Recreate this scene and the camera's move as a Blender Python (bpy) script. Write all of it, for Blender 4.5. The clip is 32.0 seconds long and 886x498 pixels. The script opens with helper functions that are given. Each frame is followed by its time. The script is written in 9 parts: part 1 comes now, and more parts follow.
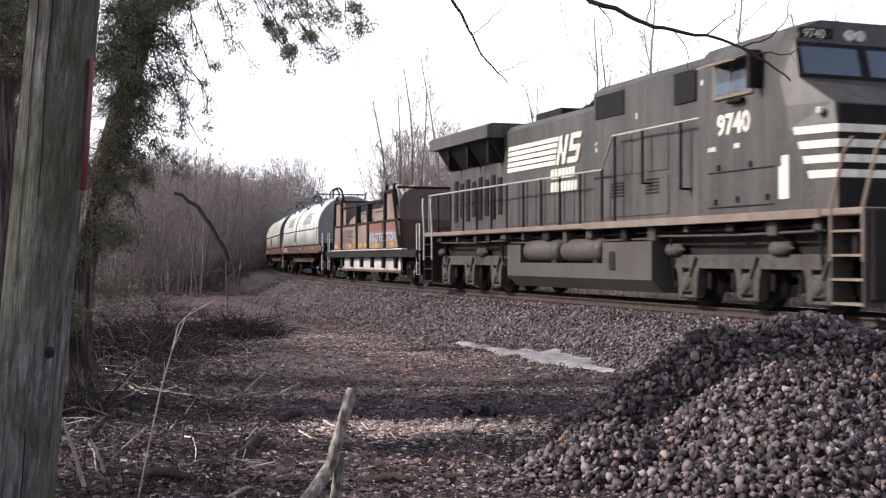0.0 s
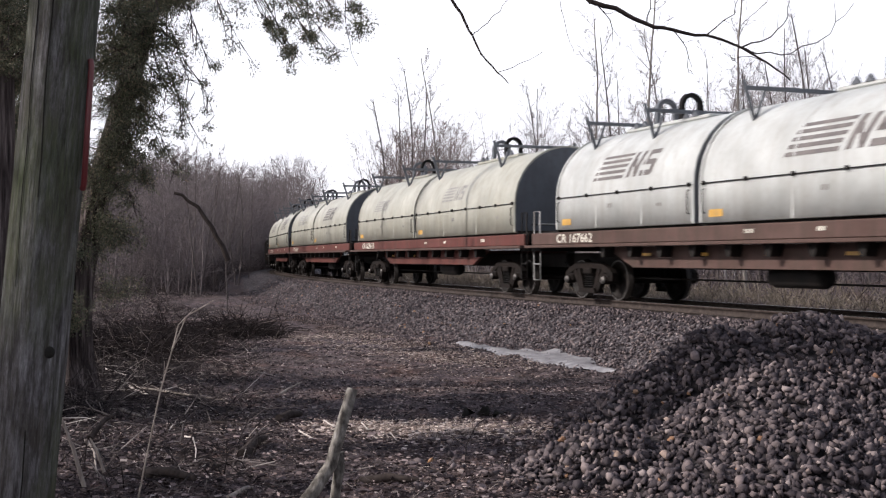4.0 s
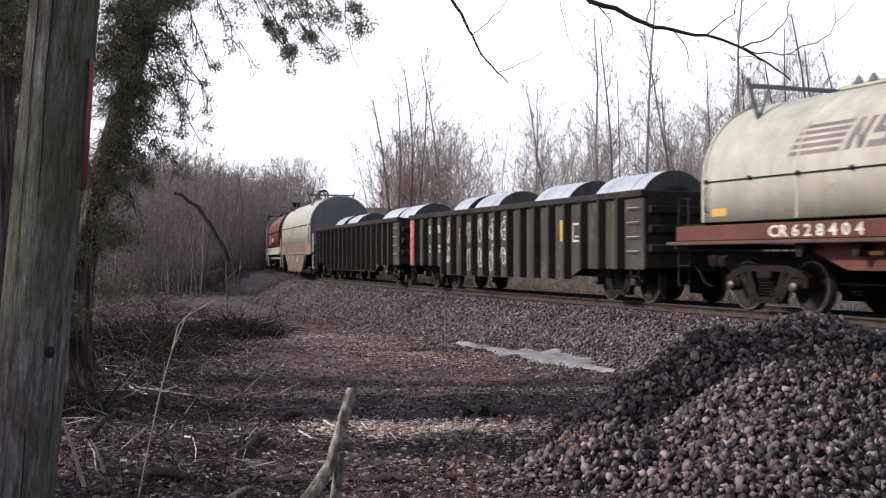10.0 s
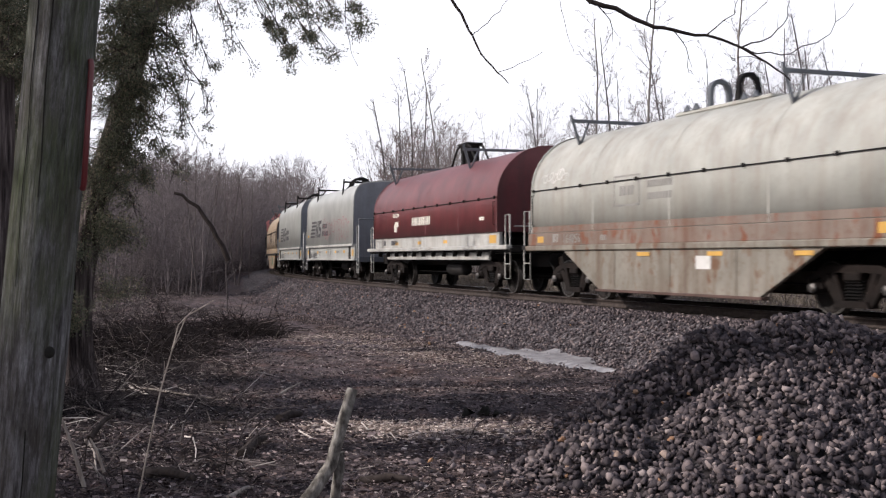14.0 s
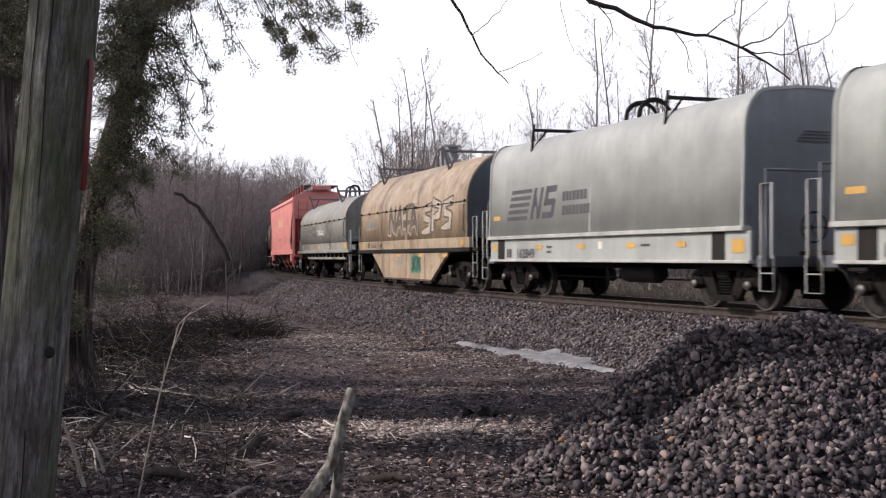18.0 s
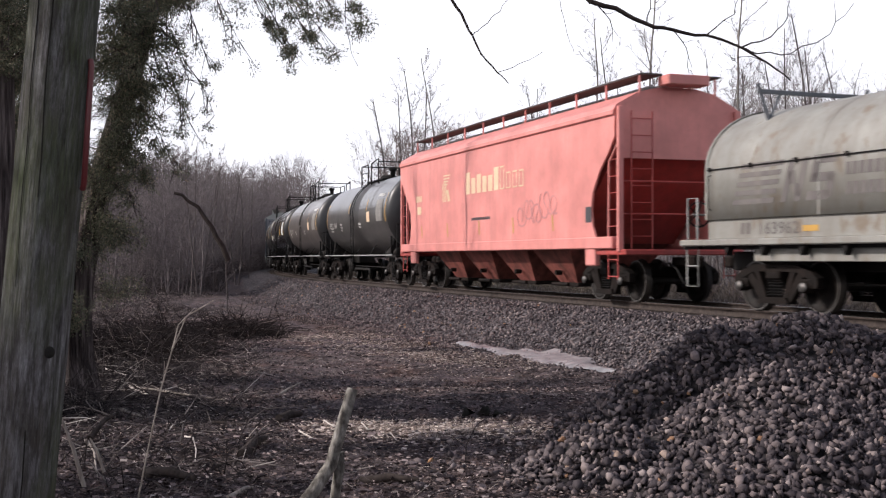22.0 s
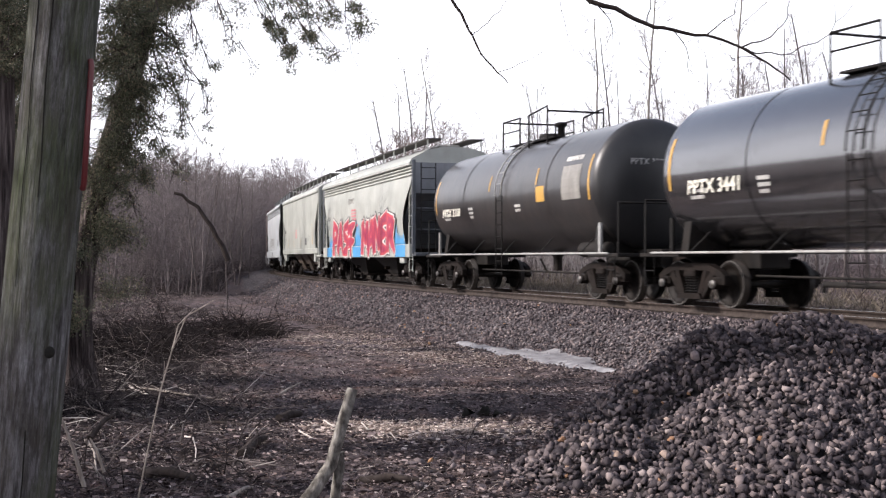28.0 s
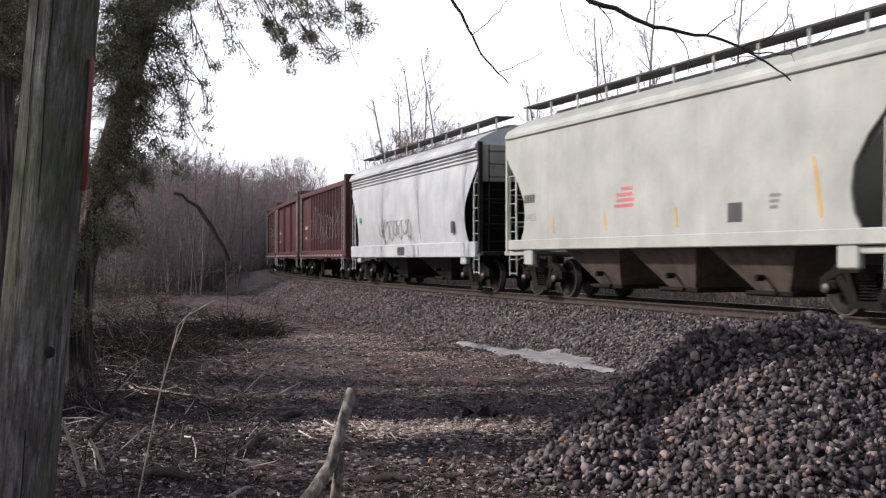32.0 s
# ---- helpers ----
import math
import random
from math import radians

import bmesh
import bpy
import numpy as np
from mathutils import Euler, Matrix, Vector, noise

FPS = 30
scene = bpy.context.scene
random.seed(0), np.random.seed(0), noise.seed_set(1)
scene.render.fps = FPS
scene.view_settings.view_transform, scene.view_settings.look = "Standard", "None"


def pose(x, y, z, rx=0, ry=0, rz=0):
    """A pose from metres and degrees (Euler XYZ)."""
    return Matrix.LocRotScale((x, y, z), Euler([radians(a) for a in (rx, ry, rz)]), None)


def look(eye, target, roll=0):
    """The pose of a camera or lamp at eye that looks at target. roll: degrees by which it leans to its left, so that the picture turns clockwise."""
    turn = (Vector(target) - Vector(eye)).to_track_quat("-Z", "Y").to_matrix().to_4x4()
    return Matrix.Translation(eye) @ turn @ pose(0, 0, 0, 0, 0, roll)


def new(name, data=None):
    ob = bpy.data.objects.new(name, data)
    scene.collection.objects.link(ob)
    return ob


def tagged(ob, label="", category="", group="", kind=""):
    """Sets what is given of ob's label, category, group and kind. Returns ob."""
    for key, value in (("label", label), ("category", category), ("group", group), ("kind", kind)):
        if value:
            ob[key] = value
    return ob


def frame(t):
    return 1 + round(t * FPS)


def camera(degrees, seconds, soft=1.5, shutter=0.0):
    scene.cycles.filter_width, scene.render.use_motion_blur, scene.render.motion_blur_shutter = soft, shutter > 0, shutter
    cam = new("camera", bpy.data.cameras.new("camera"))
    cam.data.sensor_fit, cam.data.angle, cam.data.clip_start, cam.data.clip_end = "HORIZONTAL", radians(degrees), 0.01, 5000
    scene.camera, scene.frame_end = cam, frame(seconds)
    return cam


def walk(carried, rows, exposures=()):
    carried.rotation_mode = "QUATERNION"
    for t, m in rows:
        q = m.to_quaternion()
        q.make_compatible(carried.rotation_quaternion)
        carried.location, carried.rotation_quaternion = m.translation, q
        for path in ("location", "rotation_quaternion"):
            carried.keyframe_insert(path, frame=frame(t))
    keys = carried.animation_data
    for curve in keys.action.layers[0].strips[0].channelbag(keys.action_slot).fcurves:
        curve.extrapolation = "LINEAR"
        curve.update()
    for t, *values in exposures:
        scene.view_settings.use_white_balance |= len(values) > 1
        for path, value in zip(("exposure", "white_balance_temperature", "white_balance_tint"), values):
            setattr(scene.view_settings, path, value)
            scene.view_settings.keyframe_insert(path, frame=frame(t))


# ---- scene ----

from collections import defaultdict
TAU = 2 * math.pi

# ---- camera: on a tripod beside the line ----
EYE = (0.0, 0.0, 0.955)
cam = camera(41.0, 32.0, soft=1.25, shutter=0.3)
walk(cam, [(0, look(EYE, (0, 100, 1.724))), (32.0, look(EYE, (0, 100, 1.724)))], [(0, 0.21, 6240, 15), (1, 0.03, 6240, 15), (2.2, -0.21, 6240, 15), (9, -0.13, 6240, 15), (12, -0.13, 6240, 15), (14, -0.25, 6240, 15), (18, -0.27, 6240, 15), (20, -0.23, 6240, 15), (22, -0.27, 6240, 15), (23.2, -0.21, 6240, 15), (25, 0.21, 6240, 15), (28, 0.21, 6240, 15), (29.3, -0.17, 6240, 15), (31, -0.25, 6240, 15), (32, -0.21, 6240, 15)])

# ---- daylight: low sun from the left, thin bright haze ----
SUN_AZ, SUN_EL = radians(-95), radians(34)      # azimuth from +y towards +x
world = bpy.data.worlds.new("sky")
scene.world = world
world.use_nodes = True
wn = world.node_tree.nodes
sky = wn.new("ShaderNodeTexSky")
sky.sky_type, sky.sun_disc = "NISHITA", False
sky.sun_elevation, sky.sun_rotation = SUN_EL, SUN_AZ
sky.air_density, sky.dust_density, sky.ozone_density = 1.0, 3.0, 1.0
haze = wn.new("ShaderNodeMix")                     # thin bright overcast over the clear sky
haze.data_type = "RGBA"
up = wn.new("ShaderNodeTexCoord")
split = wn.new("ShaderNodeSeparateXYZ")
thick = wn.new("ShaderNodeMapRange")               # thick haze low down, thin overhead
thick.interpolation_type = "SMOOTHSTEP"
for k, v in ((1, 0.17), (2, 0.62), (3, 0.87), (4, 0.10)):
    thick.inputs[k].default_value = v
world.node_tree.links.new(up.outputs["Generated"], split.inputs[0])
world.node_tree.links.new(split.outputs["Z"], thick.inputs[0])
world.node_tree.links.new(thick.outputs[0], haze.inputs[0])
haze.inputs[7].default_value = (12.6, 12.6, 12.8, 1)
world.node_tree.links.new(sky.outputs[0], haze.inputs[6])
world.node_tree.links.new(haze.outputs[2], wn["Background"].inputs["Color"])
wn["Background"].inputs["Strength"].default_value = 0.13
sun = new("sun", bpy.data.lights.new("sun", "SUN"))
sun.data.energy, sun.data.angle, sun.data.color = 5.0, radians(0.6), (1.0, 0.93, 0.84)
sun_way = Vector((math.sin(SUN_AZ) * math.cos(SUN_EL), math.cos(SUN_AZ) * math.cos(SUN_EL), math.sin(SUN_EL)))
sun.matrix_world = look(sun_way * 300, (0, 0, 0))

# ---- the line: a curve of 361 m radius; s runs along it, the side to the camera is outward ----
R = 361.3
HEAD = -1.2074
P0 = Vector((6.69, 21.59))
CEN = Vector((P0.x - R * math.sin(HEAD), P0.y + R * math.cos(HEAD)))


def rail_point(s, out=0.0, z=0.0):
    """A point of the line at s metres, out metres towards the camera's side."""
    a = HEAD + s / R
    return Vector((CEN.x + (R + out) * math.sin(a), CEN.y - (R + out) * math.cos(a), z))


def outward(x, y):
    return math.hypot(x - CEN.x, y - CEN.y) - R


def clamp(v, a=0.0, b=1.0):
    return max(a, min(b, v))


def smooth(v, a, b):
    t = clamp((v - a) / (b - a))
    return t * t * (3 - 2 * t)


def ground_z(x, y, fine=True):
    out = outward(x, y)
    d = math.hypot(x, y)
    if out > 0:
        base = -0.6 - 0.35 * smooth(d, 7, 19) + 0.35 * smooth(d, 55, 120)
        base += 0.5 * smooth(out, 12, 30) * smooth(d, 14, 40) + 9.0 * smooth(out, 22, 95) * smooth(d, 90, 170)          # the wood's bank
        base += (32.0 + 9.0 * noise.noise((x * 0.004, y * 0.004, 4.0))) * smooth(d, 520, 1000)
        base += 0.10 * noise.noise((x * 0.35, y * 0.35, 0.0)) * smooth(out, 4.5, 6.5)
    else:
        base = -0.62 + 0.25 * smooth(-out, 3.5, 7) + 1.2 * smooth(-out, 10, 40) + 22.0 * smooth(-out, 150, 520)
        base += 0.12 * noise.noise((x * 0.2, y * 0.2, 3.0)) * smooth(-out, 4, 8)
    if fine:
        base += 0.06 * noise.noise((x * 1.7, y * 1.7, 1.0)) + 0.022 * noise.noise((x * 5, y * 5, 2.0))
    berm = -0.19 - max(0.0, abs(out) - 2.35) / 1.9 + (0.025 * noise.noise((x * 3, y * 3, 5.0)) if fine else 0)
    return max(base, berm)


# ---- materials ----
def shader(name, rough=0.8, metal=0.0):
    m = bpy.data.materials.new(name)
    m.use_nodes = True
    p = m.node_tree.nodes["Principled BSDF"]
    p.inputs["Roughness"].default_value, p.inputs["Metallic"].default_value = rough, metal
    p.inputs["Specular IOR Level"].default_value = 0.12 if rough >= 0.85 else 0.16 if rough >= 0.6 else 0.5
    return m, m.node_tree, p


def node(nt, kind, **sets):
    n = nt.nodes.new(kind)
    for k, v in sets.items():
        n.inputs[k.replace("_", " ")].default_value = v
    return n


def noisy(nt, scale, detail=4.0, stretch=(1, 1, 1), rough=0.6):
    co = nt.nodes.new("ShaderNodeTexCoord")
    mp = node(nt, "ShaderNodeMapping", Scale=stretch)
    nt.links.new(co.outputs["Object"], mp.inputs[0])
    n = node(nt, "ShaderNodeTexNoise", Scale=scale, Detail=detail, Roughness=rough)
    nt.links.new(mp.outputs[0], n.inputs["Vector"])
    return n.outputs["Fac"]


def ramp(nt, fac, stops):
    r = nt.nodes.new("ShaderNodeValToRGB")
    while len(r.color_ramp.elements) < len(stops):
        r.color_ramp.elements.new(0.5)
    for e, (at, c) in zip(r.color_ramp.elements, stops):
        e.position, e.color = at, (*c, 1)
    nt.links.new(fac, r.inputs[0])
    return r.outputs["Color"]


def mix(nt, fac, a, b):
    m = nt.nodes.new("ShaderNodeMix")
    m.data_type = "RGBA"
    for val, sock in ((fac, m.inputs[0]), (a, m.inputs[6]), (b, m.inputs[7])):
        if isinstance(val, (int, float)):
            sock.default_value = val
        elif isinstance(val, tuple):
            sock.default_value = (*val, 1)
        else:
            nt.links.new(val, sock)
    return m.outputs[2]


def bump(nt, p, height, strength=0.4, dist=0.02):
    b = node(nt, "ShaderNodeBump", Strength=strength, Distance=dist)
    nt.links.new(height, b.inputs["Height"])
    nt.links.new(b.outputs[0], p.inputs["Normal"])


def painted(name, colour, dirt=(0.09, 0.07, 0.055), wear=0.5, rough=0.5, streak=0.6, rust=None, metal=0.0):
    """Weathered paint: broad fading, dirt that runs down in streaks, fine specks and rust spots."""
    m, nt, p = shader(name, rough, metal)
    broad = ramp(nt, noisy(nt, 0.9, 4), [(0.3, (0, 0, 0)), (0.75, (1, 1, 1))])
    light = tuple(min(0.9, c * 1.12 + 0.01) for c in colour)
    dark = tuple(c * 0.74 for c in colour)
    base = mix(nt, broad, dark, light)
    run = ramp(nt, noisy(nt, 2.2, 6, (1.6, 1.6, 0.16)), [(0.42, (0, 0, 0)), (0.72, (streak,) * 3)])
    base = mix(nt, run, base, dirt)
    speck = ramp(nt, noisy(nt, 9.0, 8), [(0.52, (0, 0, 0)), (0.74, (wear,) * 3)])
    base = mix(nt, speck, base, dirt)
    if rust:
        spot = ramp(nt, noisy(nt, 3.1, 9, (1, 1, 0.6)), [(0.56, (0, 0, 0)), (0.66, (1, 1, 1))])
        base = mix(nt, spot, base, rust)
    nt.links.new(base, p.inputs["Base Color"])
    bump(nt, p, noisy(nt, 5.0, 5), 0.25, 0.012)
    return m


def grainy(name, stops, scale=6.0, stretch=(1, 1, 1), rough=0.85, strength=0.5, dist=0.02, detail=8, metal=0.0, tint=None):
    m, nt, p = shader(name, rough, metal)
    c = ramp(nt, noisy(nt, scale, detail, stretch), stops)
    if tint:
        c = mix(nt, ramp(nt, noisy(nt, scale * 0.17, 3), [(0.35, (0, 0, 0)), (0.7, (tint[1],) * 3)]), c, tint[0])
    nt.links.new(c, p.inputs["Base Color"])
    bump(nt, p, noisy(nt, scale * 1.6, detail, stretch), strength, dist)
    return m


def isle(name, stops, rough=0.9, scale=9.0, per="island", relief=True):
    """Pieces that differ from one another: stones, sticks, leaves."""
    m, nt, p = shader(name, rough)
    if per == "island":
        r = nt.nodes.new("ShaderNodeNewGeometry").outputs["Random Per Island"]
    else:
        r = nt.nodes.new("ShaderNodeObjectInfo").outputs["Random"]
    c = ramp(nt, r, stops)
    g = ramp(nt, noisy(nt, scale, 6), [(0.3, (0.66,) * 3), (0.75, (1.15,) * 3)])
    mm = nt.nodes.new("ShaderNodeMix")
    mm.data_type, mm.blend_type = "RGBA", "MULTIPLY"
    mm.inputs[0].default_value = 1.0
    nt.links.new(c, mm.inputs[6])
    nt.links.new(g, mm.inputs[7])
    nt.links.new(mm.outputs[2], p.inputs["Base Color"])
    if relief:
        bump(nt, p, noisy(nt, scale * 2, 5), 0.4, 0.01)
    return m


# ---- mesh building ----
class Build:
    """Collects faces, then becomes one mesh object."""

    def __init__(self):
        self.v, self.f, self.s = [], [], []

    def add(self, verts, faces, flat=True):
        k = len(self.v)
        self.v.extend(verts)
        self.f.extend([tuple(i + k for i in f) for f in faces])
        self.s.extend([not flat] * len(faces))
        return self

    def box(self, x0, x1, y0, y1, z0, z1, c=0.0):
        """A box between two corners; c: its chamfer."""
        if c <= 0:
            vs = [(x, y, z) for x in (x0, x1) for y in (y0, y1) for z in (z0, z1)]
            return self.add(vs, [(0, 1, 3, 2), (4, 6, 7, 5), (0, 4, 5, 1), (2, 3, 7, 6), (0, 2, 6, 4), (1, 5, 7, 3)])
        vs, idx = [], {}
        for i, x in enumerate((x0, x1)):
            for j, y in enumerate((y0, y1)):
                for k, z in enumerate((z0, z1)):
                    sx, sy, sz = c if i == 0 else -c, c if j == 0 else -c, c if k == 0 else -c
                    for a, p in enumerate(((x, y + sy, z + sz), (x + sx, y, z + sz), (x + sx, y + sy, z))):
                        idx[i, j, k, a] = len(vs)
                        vs.append(p)
        fs = []
        for i in (0, 1):
            fs.append([idx[i, j, k, 0] for j, k in ((0, 0), (0, 1), (1, 1), (1, 0))][::1 if i == 0 else -1])
            fs.append([idx[j, i, k, 1] for j, k in ((0, 0), (1, 0), (1, 1), (0, 1))][::1 if i == 0 else -1])
            fs.append([idx[j, k, i, 2] for j, k in ((0, 0), (0, 1), (1, 1), (1, 0))][::1 if i == 0 else -1])
        for i in (0, 1):
            for j in (0, 1):
                odd = (i + j) % 2
                fs.append([idx[i, j, 0, 0], idx[i, j, 1, 0], idx[i, j, 1, 1], idx[i, j, 0, 1]][::-1 if odd else 1])
                fs.append([idx[i, 0, j, 0], idx[i, 1, j, 0], idx[i, 1, j, 2], idx[i, 0, j, 2]][::1 if odd else -1])
                fs.append([idx[0, i, j, 1], idx[1, i, j, 1], idx[1, i, j, 2], idx[0, i, j, 2]][::-1 if odd else 1])
                for k in (0, 1):
                    t = [idx[i, j, k, 0], idx[i, j, k, 1], idx[i, j, k, 2]]
                    fs.append(t if (i + j + k) % 2 == 0 else t[::-1])
        return self.add(vs, fs)

    def tube(self, pts, r, n=6, caps=True, r2=None):
        """A round bar through the points, its radius going from r to r2."""
        pts = [Vector(p) for p in pts]
        r2 = r if r2 is None else r2
        vs, fs = [], []
        side = None
        for i, p in enumerate(pts):
            d = (pts[min(i + 1, len(pts) - 1)] - pts[max(i - 1, 0)]).normalized()
            if side is None:
                side = d.cross(Vector((0, 0, 1)) if abs(d.z) < 0.9 else Vector((1, 0, 0))).normalized()
            side = (side - d * side.dot(d)).normalized()
            up = side.cross(d)
            rr = r + (r2 - r) * i / (len(pts) - 1)
            vs += [p + (side * math.cos(TAU * k / n) + up * math.sin(TAU * k / n)) * rr for k in range(n)]
        for i in range(len(pts) - 1):
            for k in range(n):
                a, b = i * n + k, i * n + (k + 1) % n
                fs.append((a, a + n, b + n, b))
        self.add(vs, fs, flat=n < 5)
        if caps:
            self.add(vs[:n], [tuple(range(n))])
            self.add(vs[-n:], [tuple(range(n))[::-1]])
        return self

    def prism(self, outline, a, b, axis="x", flat=True, caps=True):
        """An outline of points (u, w) drawn out from a to b. axis x: (y, z); y: (x, z); z: (x, y)."""
        def put(u, w, t):
            return {"x": (t, u, w), "y": (u, t, w), "z": (u, w, t)}[axis]
        n = len(outline)
        vs = [put(u, w, a) for u, w in outline] + [put(u, w, b) for u, w in outline]
        self.add(vs, [(i, (i + 1) % n, (i + 1) % n + n, i + n) for i in range(n)], flat)
        if caps:
            self.add(vs[:n], [tuple(range(n))[::-1]])
            self.add(vs[n:], [tuple(range(n))])
        return self

    def lathe(self, rings, centre, axis="x", n=24, flat=False):
        """Rings of (place along the axis, radius) turned round it."""
        vs, fs = [], []
        cx, cy, cz = centre
        for t, r in rings:
            for k in range(n):
                c, s = math.cos(TAU * k / n) * r, math.sin(TAU * k / n) * r
                vs.append({"x": (cx + t, cy + c, cz + s), "y": (cx + c, cy + t, cz + s), "z": (cx + c, cy + s, cz + t)}[axis])
        for i in range(len(rings) - 1):
            for k in range(n):
                a, b = i * n + k, i * n + (k + 1) % n
                fs.append((a, b, b + n, a + n))
        return self.add(vs, fs, flat)

    def mesh(self, name, mat):
        me = bpy.data.meshes.new(name)
        me.from_pydata([tuple(v) for v in self.v], [], self.f)
        me.polygons.foreach_set("use_smooth", self.s)
        if mat:
            me.materials.append(mat)
        bm = bmesh.new()
        bm.from_mesh(me)
        bmesh.ops.recalc_face_normals(bm, faces=bm.faces)
        bm.to_mesh(me)
        bm.free()
        return me


def part(name, b, mat, parent, label="", at=None):
    """One mesh object under a thing or under a part."""
    ob = new(name, b.mesh(name, mat) if isinstance(b, Build) else b)
    ob.parent = parent
    if at is not None:
        ob.matrix_basis = at
    return tagged(ob, label)


def thing(name, label, category, group="", kind="", at=None):
    ob = new(name)
    if at is not None:
        ob.matrix_basis = at
    return tagged(ob, label, category, group, kind)


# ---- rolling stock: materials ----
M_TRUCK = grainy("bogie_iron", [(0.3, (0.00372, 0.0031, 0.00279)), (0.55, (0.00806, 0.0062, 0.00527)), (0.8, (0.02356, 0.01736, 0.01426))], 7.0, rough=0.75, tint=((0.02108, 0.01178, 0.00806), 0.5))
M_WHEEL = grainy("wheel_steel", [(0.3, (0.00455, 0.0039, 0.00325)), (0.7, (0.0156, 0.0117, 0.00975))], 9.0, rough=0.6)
M_TREAD = grainy("polished_tread", [(0.3, (0.35, 0.34, 0.33)), (0.7, (0.55, 0.54, 0.52))], 12.0, rough=0.32, metal=0.9)
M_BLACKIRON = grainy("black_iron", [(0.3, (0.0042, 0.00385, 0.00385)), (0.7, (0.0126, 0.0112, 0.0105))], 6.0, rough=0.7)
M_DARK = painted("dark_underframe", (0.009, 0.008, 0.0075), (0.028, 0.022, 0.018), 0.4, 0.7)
M_CREAM = painted("cream_hood_paint", (0.414, 0.4158, 0.3542), (0.23, 0.1978, 0.138), 0.3, 0.45, 0.5)
M_PALEHOOD = painted("pale_hood_paint", (0.50, 0.52, 0.50), (0.30, 0.28, 0.25), 0.3, 0.45, 0.45)
# slate; on the white graffiti hopper it stands for its end's shade
M_SLATE = painted("slate_and_shaded_end", (0.10, 0.11, 0.125), (0.05, 0.045, 0.04), 0.3, 0.5, 0.4)
M_REDSILL = painted("oxide_sill_paint", (0.125, 0.040, 0.033), (0.06, 0.04, 0.03), 0.5, 0.6, 0.6)
M_BROWNSILL = painted("brown_sill_paint", (0.10, 0.06, 0.05), (0.05, 0.04, 0.03), 0.5, 0.6, 0.6)
M_RUSTTAN = painted("rusted_tan_paint", (0.21, 0.168, 0.14), (0.13, 0.06, 0.035), 0.6, 0.7, 0.7, (0.17, 0.06, 0.03))
M_RUSTRED = painted("rusted_red_panel", (0.19, 0.085, 0.07), (0.12, 0.07, 0.055), 0.6, 0.7, 0.7)
M_BROWNEND = painted("dark_brown_end", (0.13, 0.092, 0.08), (0.05, 0.035, 0.03), 0.4, 0.5, 0.4)
M_PALEBLUE = painted("pale_blue_lettering", (0.27, 0.33, 0.41), (0.3, 0.27, 0.24), 0.4)
M_LOCOTRUCK = painted("engine_dusty_bogie", (0.068, 0.0616, 0.0544), (0.0176, 0.0152, 0.0128), 0.6, 0.75, 0.6)
M_BONE = painted("bone_paint", (0.3956, 0.3956, 0.3542), (0.2208, 0.1748, 0.1288), 0.25, 0.5, 0.45)
M_BELLY = painted("rust_stained_bone_paint", (0.2303, 0.2143, 0.1791), (0.09594, 0.05437, 0.03198), 0.55, 0.6, 0.85, (0.1407, 0.07675, 0.04477))
M_WINE = painted("wine_red_paint", (0.14, 0.026, 0.028), (0.06, 0.03, 0.028), 0.4, 0.45, 0.5)
M_GREY = painted("light_grey_paint", (0.356, 0.364, 0.3402), (0.2136, 0.2136, 0.1978), 0.2, 0.4, 0.35)
# bluish grey; also the shade painted on the white hopper's upper end
M_ENDGREY = painted("bluish_grey_and_end_shade", (0.20, 0.21, 0.23), (0.10, 0.10, 0.10), 0.25, 0.5, 0.35)
M_GREYOLD = painted("old_grey_paint", (0.276, 0.2714, 0.2438), (0.1564, 0.1288, 0.1012), 0.35, 0.5, 0.5, (0.184, 0.1472, 0.1104))
M_TANHOOD = painted("stained_tan_paint", (0.39, 0.30, 0.20), (0.16, 0.092, 0.055), 0.55, 0.5, 0.75, (0.20, 0.115, 0.065))
M_WHITEGREY = painted("pale_sill_paint", (0.43, 0.43, 0.40), (0.22, 0.18, 0.14), 0.5, 0.5, 0.6)
M_GON = painted("gondola_black_paint", (0.016, 0.014, 0.013), (0.055, 0.040, 0.030), 0.35, 0.75, 0.5, (0.045, 0.03, 0.022))
M_GONRED = painted("gondola_red_end", (0.50, 0.12, 0.12), (0.12, 0.06, 0.05), 0.4)
M_COIL = grainy("steel_wrap", [(0.3, (0.3367, 0.3678, 0.4115)), (0.7, (0.5237, 0.5611, 0.611))], 2.0, (0.3, 1, 1), rough=0.4, metal=0.35, strength=0.3)
# steel like the wrap, blackened to hold the shade of the coil's ends
M_COILEND = grainy("shaded_coil_end", [(0.3, (0.015, 0.015, 0.016)), (0.7, (0.05, 0.05, 0.052))], 3.0, rough=0.5)
M_PINK = painted("salmon_red_paint", (0.70, 0.255, 0.225), (0.44, 0.17, 0.15), 0.3, 0.5, 0.4)
# the salmon hopper's red, darkened to hold the shade of its ends
M_REDDARK = painted("shade_darkened_red", (0.42, 0.06, 0.05), (0.12, 0.04, 0.035), 0.3, 0.5, 0.4)
M_HOPBOT = painted("dark_red_bays", (0.25, 0.078, 0.062), (0.03, 0.02, 0.017), 0.6, 0.6, 0.8)
M_WHITE = painted("hopper_white_paint", (0.387, 0.4005, 0.3645), (0.27, 0.261, 0.225), 0.2, 0.45, 0.3)
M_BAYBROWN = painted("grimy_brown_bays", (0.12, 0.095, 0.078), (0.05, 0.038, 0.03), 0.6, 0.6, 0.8)
